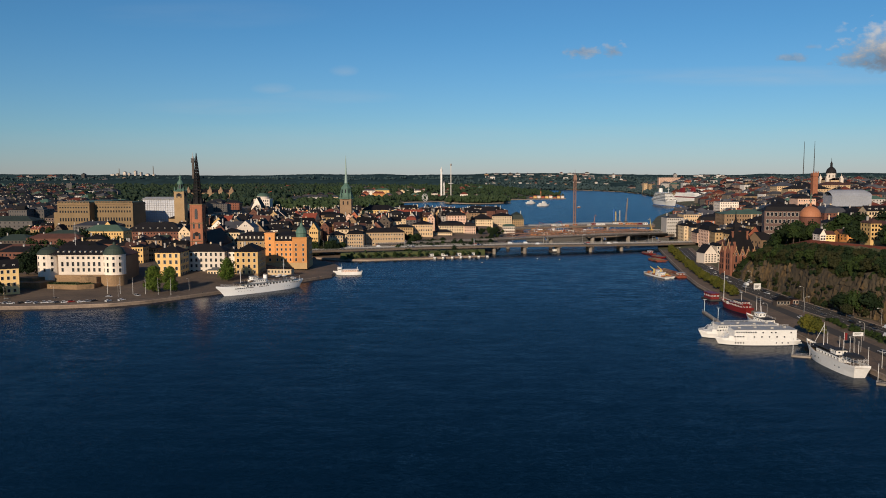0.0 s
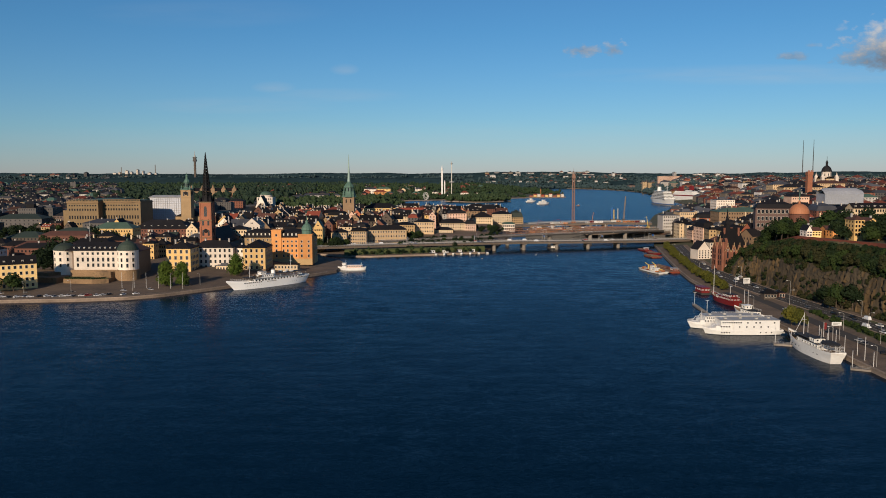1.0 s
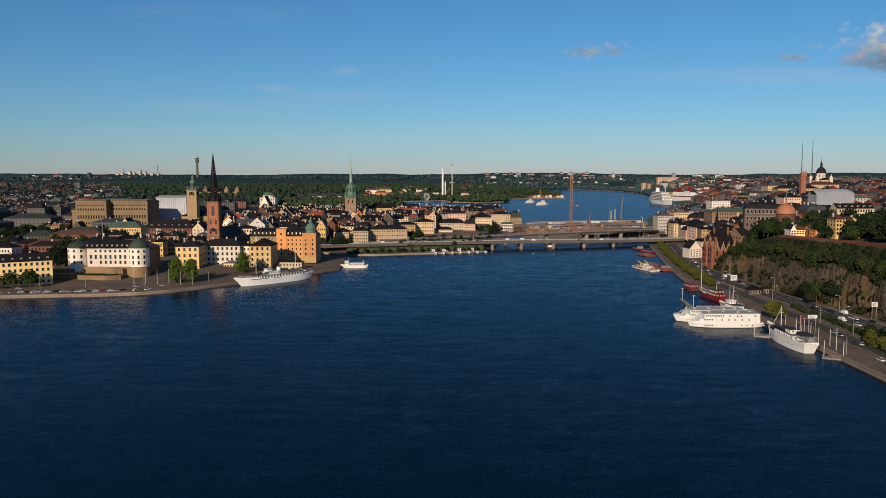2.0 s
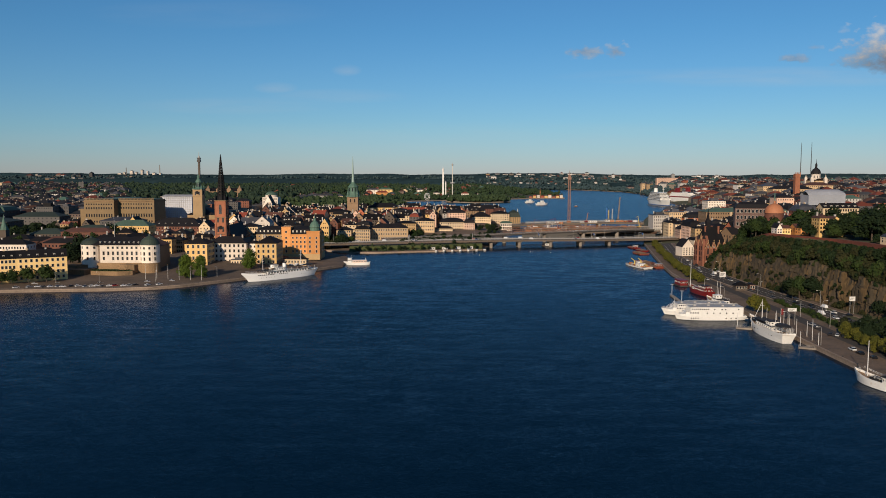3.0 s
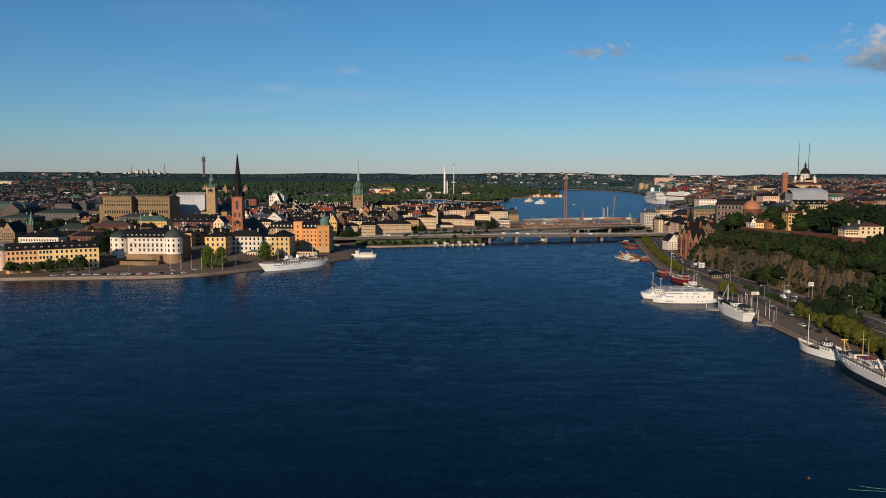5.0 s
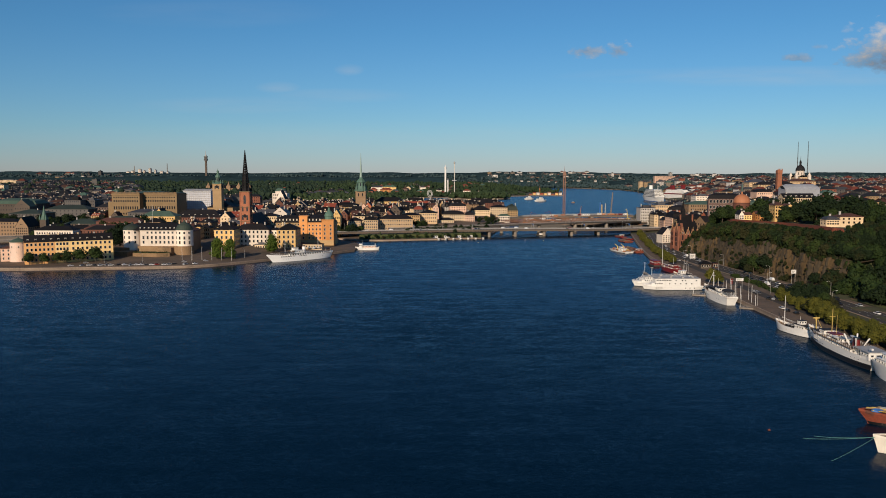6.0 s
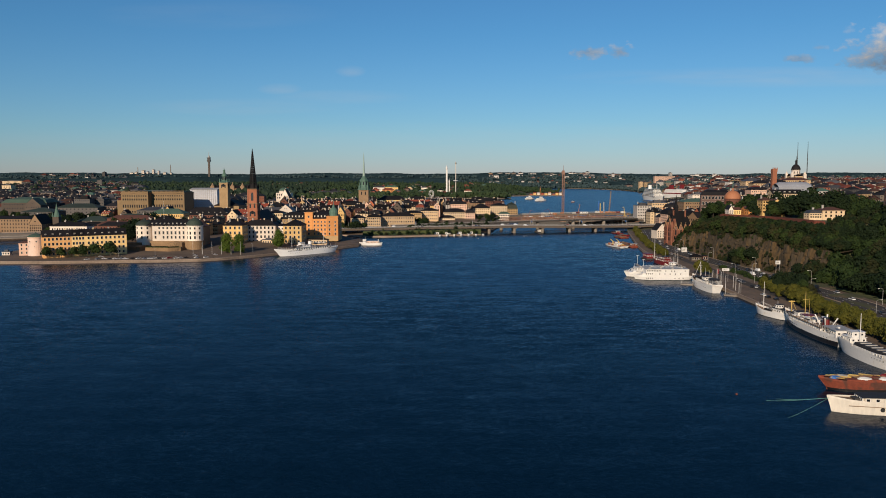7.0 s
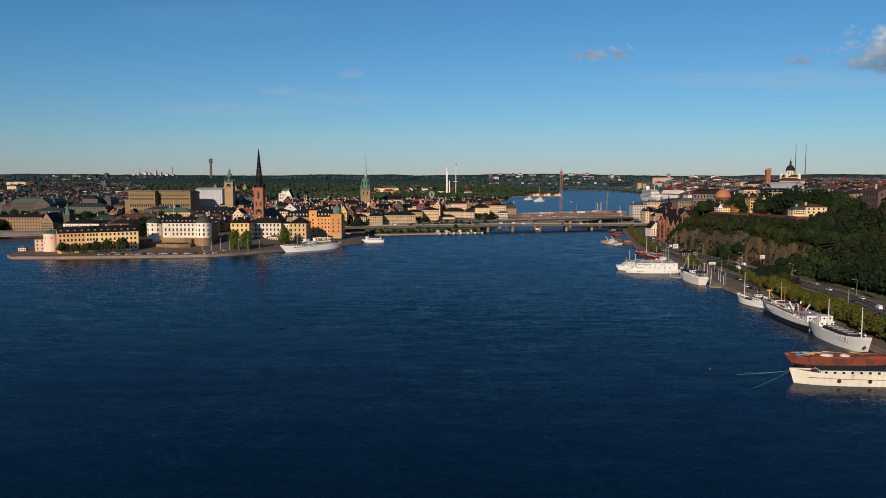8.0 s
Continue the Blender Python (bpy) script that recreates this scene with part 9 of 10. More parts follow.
# islet: two great trees, one at the yacht, a row before the long house
put(BRIGHTS, 0, -246.0, 654, 2.6, 1.0)
put(BRIGHTS, 1, -235.0, 657, 2.6, 0.98)
put(BRIGHTS, 2, -210.8, 708, 2.8, 1.0)
for i, x in enumerate((-384.5, -374.5, -366, -359.5, -350, -339.5)):
    put(BUSHY, i, x + 1.0, 608.0 + (x + 388) * 0.42, 2.2, (1.4, 1.25, 1.35, 1.45, 1.7, 1.8)[i])
for x, y, z, s in ((-348, 688, 6, 1.5), (-354, 697, 6, 1.9), (-345, 700, 6, 2.0), (-346, 714, 7, 2.1), (-352, 708, 6, 2.0), (-356, 718, 7, 1.3), (-346, 724, 7, 1.4), (-404, 897, 7, 1.75), (-395, 902, 7, 1.3), (-414, 902, 7, 1.3), (-333, 738, 8, 1.3), (-440, 768, 4, 1.5), (-345, 778, 7, 1.4), (-364, 760, 6, 1.5), (-452, 800, 4, 1.6), (-426, 838, 5, 1.6), (-390, 864, 6, 1.4), (-378, 880, 6, 1.5), (-452, 745, 3, 1.3), (-420, 850, 5, 1.6), (-408, 856, 5, 1.4), (-358, 866, 6, 1.4)):
    put(PROTO, grove.choice((0, 1, 1, 3, 4)), x, y, z, s)
for i in range(9):
    put(PROTO, i, -178 + i * 3.2 + grove.uniform(-1, 1), 905 + grove.uniform(-8, 14), 3, grove.uniform(0.9, 1.2))
for i in range(16):
    put(PROTO, i, -140 + i * 8.2 + grove.uniform(-2, 2), 874 + 2.1 * i + grove.uniform(-1, 1), 1.4, grove.uniform(0.35, 0.55))
for i in range(12):
    put(PROTO, i, -30 + i * 4.2 + grove.uniform(-2, 2), 1104 + grove.uniform(-10, 60), 4, grove.uniform(0.7, 1.1))
for i in range(7):
    put(PROTO, i, -98 + i * 3.0 + grove.uniform(-1, 1), 1010 + grove.uniform(-6, 10), 4, grove.uniform(0.8, 1.0))

# quay rows of willows
y = 640.0
i = 0
while y < 940:
    put(WILLOWS, i, lerp_path(SOUTH_SHORE, y) + 9.0 + grove.uniform(-1.0, 1.0), y, 2.0, grove.uniform(0.9, 1.2))
    y += 5.6
    i += 1
WILLOW_LINE = [(240, 136.0), (300, 139.5), (360, 142.0), (440, 149.0), (470, 152.0)]
y = 244.0
while y < 452:
    x = lerp_path(WILLOW_LINE, y)
    put(WILLOWS, i, x + grove.uniform(-1.4, 1.4), y, 2.0, grove.uniform(1.15, 1.6) if y < 400 else grove.uniform(0.9, 1.25))
    if y < 392 and i % 2:
        put(WILLOWS, i + 1, x + 5.5 + grove.uniform(-1.4, 1.4), y + 2, 2.0, grove.uniform(1.0, 1.4))
    y += grove.uniform(3.8, 5.4)
    i += 1
put(WILLOWS, 1, 131.0, 516, 2.0, 1.75)
put(WILLOWS, 2, 133.5, 512, 2.0, 1.5)
for x, y, s in ((153, 436, 0.75), (155.5, 462, 0.7), (159, 420, 0.95), (162, 428, 1.05), (160.5, 437, 1.1), (158, 446, 0.85), (156, 410, 0.85), (157.5, 454, 0.7), (162.5, 414, 0.9), (148, 402, 0.8), (151, 396, 0.75), (156, 396, 0.8), (146.5, 408, 0.7)):
    put(PROTO, grove.randrange(5), x, y, 2.4, s)


def template(seed, height, width, count, size):
    """Leaf tufts of one crown for joined groves."""
    rng = random.Random(seed)
    lobes = []
    for i in range(9):
        a, f, z = 2 * math.pi * i / 9 + rng.uniform(-0.4, 0.4), rng.uniform(0.25, 0.62), height * rng.uniform(0.34, 0.80)
        lobes.append((math.cos(a) * width / 2 * f, math.sin(a) * width / 2 * f, z, width * rng.uniform(0.20, 0.30), 0.9))
    lobes += [(0, 0, height * 0.84, width * 0.2, 0.9), (0, 0, height * 0.5, width * 0.32, 0.9)]
    v, f = tufts(rng, lobes, count, size)
    for x, y, z, r, q in lobes:
        i = len(v)
        for dx, dy, dz in ((1, 0, 0), (-1, 0, 0), (0, 1, 0), (0, -1, 0), (0, 0, 1), (0, 0, -1)):
            v.append(Vector((x + dx * r * 0.66, y + dy * r * 0.66, z + dz * r * 0.6)))
        f += [(i, i + 2, i + 4), (i + 2, i + 1, i + 4), (i + 1, i + 3, i + 4), (i + 3, i, i + 4), (i + 2, i, i + 5), (i + 1, i + 2, i + 5), (i + 3, i + 1, i + 5), (i, i + 3, i + 5)]
    return np.array([tuple(p) for p in v]), np.array(f)


TEMPLATES = [template(900 + k, 11, 10, 300, 0.85) for k in range(6)]


def joined_grove(name, label, spots):
    """Trees too many to count as one object; spots: x, y, z, scale, shade of leaf."""
    vs, fs, mats, off = [], [], [], 0
    for x, y, z, s, shade_ in spots:
        v, f = TEMPLATES[grove.randrange(6)]
        a = grove.uniform(0, 6.28)
        m = np.array([[math.cos(a), -math.sin(a), 0], [math.sin(a), math.cos(a), 0], [0, 0, 1]]) * s
        vs.append(v @ m.T * np.array([1, 1, grove.uniform(0.85, 1.2)]) + np.array([x, y, z]))
        fs.append(f + off)
        mats.append(np.full(len(f), shade_))
        off += len(v)
    me = bpy.data.meshes.new(name)
    me.from_pydata(np.concatenate(vs).tolist(), [], np.concatenate(fs).tolist())
    for m in LEAF:
        me.materials.append(m)
    me.polygons.foreach_set("material_index", np.concatenate(mats).astype(np.int32))
    return tagged(new(name, me), label, "trees", kind="stuff")


spots = []
y = 438.0
while y < 548:
    spots.append((156.5 + grove.uniform(-2, 2), y, 2.4, grove.uniform(0.2, 0.34), grove.choice((0, 1))))
    y += 1.6
joined_grove("road_hedge", "dense green shrubs between the quay lane and the road", spots)

# under the cliff and on its brow
for x, y, s in ((172, 566, 1.1), (176, 560, 1.25), (181, 552, 1.2), (175, 574, 0.9), (184, 546, 1.0), (170, 556, 0.8), (189, 530, 0.8), (189, 512, 0.6), (190, 492, 1.0), (194, 476, 0.9), (186, 470, 0.7)):
    put(PROTO, grove.randrange(5), x, y, 3.6, s)
spots = []
for _ in range(900):
    y = grove.uniform(466, 744)
    foot, run, top = lerp_path(CLIFF_FOOT, y), lerp_path(CLIFF_RUN, y), lerp_path(CLIFF_TOP, y)
    rim = rim_at(y)
    u = grove.uniform(0.22, 0.86)
    if y > 700 and u * run > 16:
        continue
    z = 3 + (top - 3) * max(rim, u * u * (3 - 2 * u)) - 1.4
    s = min(grove.uniform(0.35, 0.95), max(0.2, (top - 0.4 - z) / 11.5))
    spots.append((foot + run * u - 1.0, y, z, s, grove.choice((0, 1, 1, 1, 2) if u > 0.4 else (0, 1, 2, 2))))
for _ in range(240):
    y = grove.uniform(466, 740)
    foot, run, top = lerp_path(CLIFF_FOOT, y), lerp_path(CLIFF_RUN, y), lerp_path(CLIFF_TOP, y)
    rim = rim_at(y)
    hang = 0.32 * max(0.0, noise.noise(Vector((y * 0.05, 1.0, 3.0))) + 0.25)
    v = rim - grove.uniform(0.0, 1.0) * hang
    spots.append((foot - 2.8 + run * 0.3 * (v / rim) ** 1.6 + 0.6, y, 3 + (top - 3) * v - 2.4, grove.uniform(0.25, 0.5), grove.choice((0, 1, 2, 2, 2))))
joined_grove("cliff_trees", "green and olive trees crowding the brow of the cliff", spots)
spots = []
for _ in range(300):
    y = grove.uniform(462, 740)
    foot, run, top = lerp_path(CLIFF_FOOT, y), lerp_path(CLIFF_RUN, y), lerp_path(CLIFF_TOP, y)
    if noise.noise(Vector((y * 0.06, 2.0, 1.0))) < -0.05:
        continue
    t = grove.uniform(0.0, 0.5) ** 1.4
    spots.append((foot - 3.4 + run * 0.3 * t ** 1.6, y, 3 + (top - 3) * t - 1.6, grove.uniform(0.12, 0.26) + (0.2 if t < 0.06 else 0.0), grove.choice((2, 2, 2, 1))))
joined_grove("cliff_shrubs", "dry olive-brown shrubs clinging to the rock face", spots)
# wooded slope at the near end: the front trees singly, the rest joined
spots, single = [], 0
for _ in range(2600):
    x, y = 186 + 150 * grove.random() ** 1.35, grove.uniform(250, 505)
    foot = lerp_path(CLIFF_FOOT, y)
    if x < max(foot - 14, lerp_path(ROAD, y) + 17) or (y > 480 and x < foot + 14):
        continue
    if abs(x - lerp_path(HILLROAD, y)) < 7 and y > 495 or not clear_of(x, y, 0):
        continue
    z, s = south_height(x, y) - 1.0, grove.uniform(0.65, 1.45) * (0.42 if y > 456 and foot + 8 < x < 244 else 0.78 if y > 405 and foot + 8 < x < 232 else 1.0)
    if y > 497 and x < 246:
        continue
    if x < foot + 8 and single < 90:
        put(PROTO, grove.choice((0, 1, 1, 1, 2, 4, 4)), x, y, z, s * 0.95)
        single += 1
    elif len(spots) < 980:
        spots.append((x, y, z, s, grove.choice((0, 0, 1, 1, 2, 2))))
for _ in range(900):
    x, y = grove.uniform(196, 340), grove.uniform(300, 525)
    if x < lerp_path(CLIFF_FOOT, y) + 4 or y > 466 and x < 246 or not clear_of(x, y, -3):
        continue
    spots.append((x, y, south_height(x, y) - 1.0, grove.uniform(0.7, 1.3) * (0.78 if y > 405 and x < 232 else 1.0), grove.choice((0, 1, 1, 1, 2))))
    if len(spots) > 1330:
        break
for _ in range(130):
    y, u = grove.uniform(461, 486), grove.uniform(0.16, 0.80)
    foot, run, top = lerp_path(CLIFF_FOOT, y), lerp_path(CLIFF_RUN, y), lerp_path(CLIFF_TOP, y)
    spots.append((foot + run * u - 1.0, y, 3.2 + (top - 3.2) * max(rim_at(y) + 0.04 * u, u * u * (3 - 2 * u)) - 1.2, grove.uniform(0.4, 0.85), grove.choice((0, 1, 1, 2))))
for _ in range(110):
    x, y = grove.uniform(197, 232), grove.uniform(408, 462)
    spots.append((x, y, south_height(x, y) - 1.2, grove.uniform(0.7, 1.15), grove.choice((0, 1, 1, 2))))
for i in range(13):
    for j in range(16):
        x, y = 200 + i * 5.6 + grove.uniform(-2.5, 2.5), 410 + j * 6.2 + grove.uniform(-2.5, 2.5)
        if y > 497 and x < 246 or y > 486 and x < lerp_path(WALL_LINE, y) + 7 or not clear_of(x, y, -4):
            continue
        spots.append((x, y, south_height(x, y) - 1.2, grove.uniform(0.6, 1.25) * (0.42 if y > 456 and x < 244 else 0.78 if y > 405 and x < 232 else 1.0), grove.choice((0, 0, 1, 1, 2, 2))))
for k in range(14):
    y = 480 + k * 1.9
    spots.append((lerp_path(WALL_LINE, y) - 3 + grove.uniform(-2, 2), y, south_height(lerp_path(WALL_LINE, y) - 3, y) - 1.0, grove.uniform(0.5, 0.75), grove.choice((0, 1, 1))))
joined_grove("slope_trees", "thick dark green wood on the slope above the road", spots)
# trees before the brick house
for x, y, s in ((179, 727, 1.2), (184, 729, 1.35), (189, 731, 1.3), (194, 734, 1.3), (183, 722, 1.1), (189, 723, 1.2), (196, 727, 1.2), (177, 722, 0.8)):
    put(PROTO, grove.choice((0, 1, 3, 4)), x, y, south_height(x, y) - 0.5, s)
# great trees behind the terrace path
for x, y, s in ((201, 690, 1.6), (196, 695, 1.45), (217, 657, 1.75), (226, 655, 1.7), (229.5, 613, 1.1), (221, 562, 1.85), (227, 552, 2.0), (234, 574, 1.9), (209, 684, 1.5), (240, 545, 1.9), (189, 668, 1.35), (196, 673, 1.5), (204, 669, 1.5), (213, 663, 1.55), (221, 661, 1.6), (229, 655, 1.5), (236, 642, 1.6), (243, 630, 1.6), (234, 622, 1.35), (229, 600, 1.15), (235, 597, 1.4), (231, 566, 1.5), (238, 556, 1.75), (246, 564, 1.8), (224, 546, 1.2), (241, 584, 1.7), (251, 576, 1.7), (252, 548, 1.6), (236, 530, 1.4), (245, 520, 1.5), (206, 700, 1.4), (214, 694, 1.3), (198, 712, 1.3), (204, 736, 1.4), (212, 742, 1.5), (240, 704, 1.5), (250, 664, 1.6), (262, 660, 1.6), (274, 664, 1.5), (284, 668, 1.5), (258, 640, 1.7)):
    put(PROTO, grove.choice((0, 1, 1, 3, 4)), x, y, south_height(x, y) - 0.5, s)
spots = []
for _ in range(2500):
    x, y = grove.uniform(205, 400), grove.uniform(500, 850)
    if abs(x - lerp_path(HILLROAD, y)) < 8 or not clear_of(x, y, -2):
        continue
    spots.append((x, y, south_height(x, y) - 0.8, grove.uniform(0.7, 1.25), grove.choice((0, 0, 1, 1, 1))))
    if len(spots) > 430:
        break
for x, y, s in ((262, 862, 1.8), (275, 868, 1.9), (286, 874, 1.7), (300, 880, 1.4), (318, 872, 1.5), (268, 880, 1.8), (345, 850, 1.7), (360, 860, 1.8), (372, 868, 1.6), (355, 842, 1.5), (250, 850, 1.4), (240, 840, 1.3), (330, 860, 1.5), (280, 850, 1.5)):
    spots.append((x, y, south_height(x, y) - 1, s * 0.95, grove.choice((0, 1))))
for _ in range(90):
    x, y = grove.uniform(330, 480), grove.uniform(640, 1000)
    if clear_of(x, y, 2):
        spots.append((x, y, south_height(x, y) - 0.8, grove.uniform(0.9, 1.3), grove.choice((0, 1))))
joined_grove("hilltop_trees", "broad green trees between houses on the heights", spots)


spots = []
for _ in range(500):
    x, y = grove.uniform(-680, -430), grove.uniform(800, 1190)
    if y < town_shore(x) + 4 and x < -470 or x > -470 and y < 915 or not clear_of(x, y, 2):
        continue
    spots.append((x, y, (town_height(x, y) if x < -470 else old_town_height(x, y)) - 0.6, grove.uniform(0.9, 1.55), grove.choice((0, 1, 1, 1))))
    if len(spots) > 170:
        break
joined_grove("shore_trees", "dark green street trees between stone houses", spots)


spots = []
for _ in range(200):
    x = grove.uniform(-100, 5)
    y = old_town_shore(x) + grove.uniform(24, 120)
    if clear_of(x, y, 2) and (abs(x + 50) > 8 or y > 990):
        spots.append((x, y, old_town_height(x, y) - 0.4, grove.uniform(0.35, 0.8), grove.choice((0, 1, 1))))
joined_grove("square_trees", "rows of dark green trees on a sloping square", spots[:90])


for x, y, s in ((193, 702, 1.25), (200, 694, 1.5), (206, 690, 1.35), (212, 700, 1.2)):
    put(PROTO, grove.choice((0, 1, 3)), x, y, south_height(x, y) - 0.5, s)


def woodland(name, label, count, place, lo, hi, seed, leaf, tuft=10):
    """A far wood as one object: uneven crowns, each of several leafy lumps."""
    rng = np.random.default_rng(seed)
    phi = (1 + 5 ** 0.5) / 2
    ico = np.array([(-1, phi, 0), (1, phi, 0), (-1, -phi, 0), (1, -phi, 0), (0, -1, phi), (0, 1, phi), (0, -1, -phi), (0, 1, -phi), (phi, 0, -1), (phi, 0, 1), (-phi, 0, -1), (-phi, 0, 1)]) / math.sqrt(1 + phi * phi)
    tri = np.array([(0, 11, 5), (0, 5, 1), (0, 1, 7), (0, 7, 10), (0, 10, 11), (1, 5, 9), (5, 11, 4), (11, 10, 2), (10, 7, 6), (7, 1, 8), (3, 9, 4), (3, 4, 2), (3, 2, 6), (3, 6, 8), (3, 8, 9), (4, 9, 5), (2, 4, 11), (6, 2, 10), (8, 6, 7), (9, 8, 1)])
    vs, fs, off = [], [], 0
    for _ in range(count):
        p = place(rng)
        if p is None:
            continue
        s = rng.uniform(lo, hi)
        for k in range(tuft):
            d = rng.normal(0, 0.42, 3) * s
            d[2] = abs(d[2]) * 0.8 + s * 0.45
            r = s * rng.uniform(0.30, 0.56)
            v = ico * (r * rng.uniform(0.65, 1.25, (12, 1))) + np.array(p) + d
            vs.append(v)
            fs.append(tri + off)
            off += 12
    me = bpy.data.meshes.new(name)
    me.from_pydata(np.concatenate(vs).tolist(), [], np.concatenate(fs).tolist())
    me.materials.append(leaf)
    return tagged(new(name, me), label, "wood", kind="stuff")


GLADES = [(-305, 2700, 40), (-262, 2710, 46), (-268, 2640, 40), (-310, 2630, 22), (-424, 2400, 56), (-380, 2420, 26), (4, 2560, 24), (-200, 2760, 18), (-150, 2820, 22), (-520, 2520, 34), (-600, 2600, 30), (-90, 2720, 20)]


def park_spot(rng):
    x, y = rng.uniform(-1650, 360), 2260 + 1500 * rng.random() ** 1.4
    if y < park_shore(x) + 18 or (x > 200 and y < 2900) or any(abs(x - a) < w * 0.55 and -75 < y - b < 22 for a, b, w in GLADES):
        return None
    return (x, y, park_height(x, y) - 1)


def ship_spot(rng):
    x, y = rng.uniform(-470, -160), rng.uniform(1800, 2070)
    q = ((x + 315) / 165) ** 2 + ((y - 1930) / 125) ** 2
    return None if q > 0.95 else (x, y, 4 + 8 * (1 - q))


def castle_spot(rng):
    x, y = rng.uniform(-55, 130), rng.uniform(2295, 2430)
    q = ((x - 37) / 95) ** 2 + ((y - 2362) / 70) ** 2
    return None if q > 0.9 else (x, y, 1 + 8 * (1 - q))


def north_spot(rng):
    x, y = rng.uniform(-2600, -480), rng.uniform(1700, 3850)
    if noise.noise(Vector((x * 0.0022, y * 0.0022, 2.0))) < 0.02 and x < -0.425 * y:
        return None
    return (x, y, town_height(x, y) - 2)


def south_spot(rng):
    x, y = rng.uniform(330, 2200), rng.uniform(900, 3900)
    if x < lerp_path(SOUTH_SHORE, y) + 25 or noise.noise(Vector((x * 0.006, y * 0.006, 5.0))) < 0.12:
        return None
    return (x, y, south_height(x, y) - 1)


def far_spot(rng):
    x, y = rng.uniform(-3400, 3300), rng.uniform(4150, 4380)
    base = 66 + 28 * (0.5 + 0.5 * noise.noise(Vector((x * 0.0011, 1.0, 0))))
    t = min(1.0, (y - 4180) / 420 * 1.15 + 0.02)
    return (x, y, base * math.sin(max(0.02, t) * math.pi / 2) - 4) if y > 4185 else (x, y, 0)


def shore_spot(rng):
    y = rng.uniform(2900, 4250)
    x = lerp_path(SOUTH_SHORE, y) + 4 + 800 * rng.random() ** 2.1
    return (x, y, south_height(x, y) - 1)


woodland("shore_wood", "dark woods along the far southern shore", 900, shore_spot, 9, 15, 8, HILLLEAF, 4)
woodland("park_wood", "dense dark green woods of a park island", 5600, park_spot, 6, 12.5, 1, PARKLEAF, 5)
woodland("island_wood", "dark green trees on a small harbour island", 420, ship_spot, 8, 13, 2, PARKLEAF, 8)
woodland("island_wood", "dark green trees on a rocky islet", 170, castle_spot, 7, 11, 3, PARKLEAF, 8)
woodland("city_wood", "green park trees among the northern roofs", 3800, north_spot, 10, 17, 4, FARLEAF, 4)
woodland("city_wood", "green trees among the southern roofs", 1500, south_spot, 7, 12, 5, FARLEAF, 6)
def bank_spot(rng):
    x, t = rng.uniform(-146, -14), rng.uniform(2, 10.5)
    if x > -72 and t < 6:
        return None
    y = 868 + 0.27 * (x + 150) + t
    return (x, y, bank_height(x, y) - 0.3)


woodland("bank_shrubs", "low green shrubs on the embankment below the motorway", 110, bank_spot, 0.9, 2.2, 12, PARKLEAF, 6)
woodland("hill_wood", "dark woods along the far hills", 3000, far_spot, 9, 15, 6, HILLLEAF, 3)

# ---- cars, lamps, poles and small things ----
def car(material, label, van=False):
    ob = thing("van" if van else "car", label, "van" if van else "car", group="parked and moving cars")
    L, W, hb, ht = (5.2, 1.95, 1.1, 2.1) if van else (4.4, 1.8, 0.95, 1.48)
    bm = bmesh.new()
    side = [(-L / 2, 0.35), (-L / 2, hb * 0.92), (-L / 2 + 0.3, hb), (L / 2 - 0.5, hb * 0.95), (L / 2, hb * 0.75), (L / 2, 0.35)]
    lo = [bm.verts.new((x, -W / 2, z)) for x, z in side]
    hi = [bm.verts.new((x, W / 2, z)) for x, z in side]
    k = len(side)
    for i in range(k):
        bm.faces.new((lo[i], hi[i], hi[(i + 1) % k], lo[(i + 1) % k]))
    bm.faces.new(lo[::-1]), bm.faces.new(hi)
    part("body", bm, material, ob)
    bm = bmesh.new()
    x0, x1 = (-L / 2 + 0.1, L / 2 - 1.0) if van else (-L / 2 + 0.35, L / 2 - 1.25)
    v = [bm.verts.new(p) for p in ((x0, -W / 2 + 0.05, hb), (x1, -W / 2 + 0.05, hb), (x1, W / 2 - 0.05, hb), (x0, W / 2 - 0.05, hb), (x0 + 0.35, -W / 2 + 0.25, ht), (x1 - 0.7, -W / 2 + 0.25, ht), (x1 - 0.7, W / 2 - 0.25, ht), (x0 + 0.35, W / 2 - 0.25, ht))]
    for f in ((0, 1, 5, 4), (1, 2, 6, 5), (2, 3, 7, 6), (3, 0, 4, 7)):
        bm.faces.new([v[i] for i in f])
    part("windows", bm, material if van else GLASS, ob).name = "cabin"
    bm = bmesh.new()
    box(bm, x0 + 0.33, x1 - 0.68, -W / 2 + 0.23, W / 2 - 0.23, ht, ht + 0.05)
    part("roof", bm, material, ob)
    for x in (-L * 0.31, L * 0.31):
        for y in (-W / 2 + 0.1, W / 2 - 0.1):
            bm = bmesh.new()
            rod(bm, (x, y - 0.11, 0.33), (x, y + 0.11, 0.33), 0.33, 12)
            part("wheel", bm, RUBBER, ob)
    return ob


shades = ("white", "black", "silver", "red", "blue", "grey")
CAR = [car(m, "%s car on the quay road" % s) for m, s in zip(CARS, shades)]
VAN = [car(CARS[0], "white delivery van on the road", True)]
drive = random.Random(17)
first = set()


def park_car(fam, i, x, y, z, rot):
    c = fam[i % len(fam)]
    if c.name not in first:
        first.add(c.name)
        c.matrix_basis = pose(x, y, z, 0, 0, rot)
    else:
        copy_thing(c, pose(x, y, z, 0, 0, rot))


def road_spot(y, lane):
    x = lerp_path(ROAD, y) + lane
    turn = math.degrees(math.atan2(4, lerp_path(ROAD, y + 4) - lerp_path(ROAD, y)))
    return x, south_height(x, y) + 0.15, turn


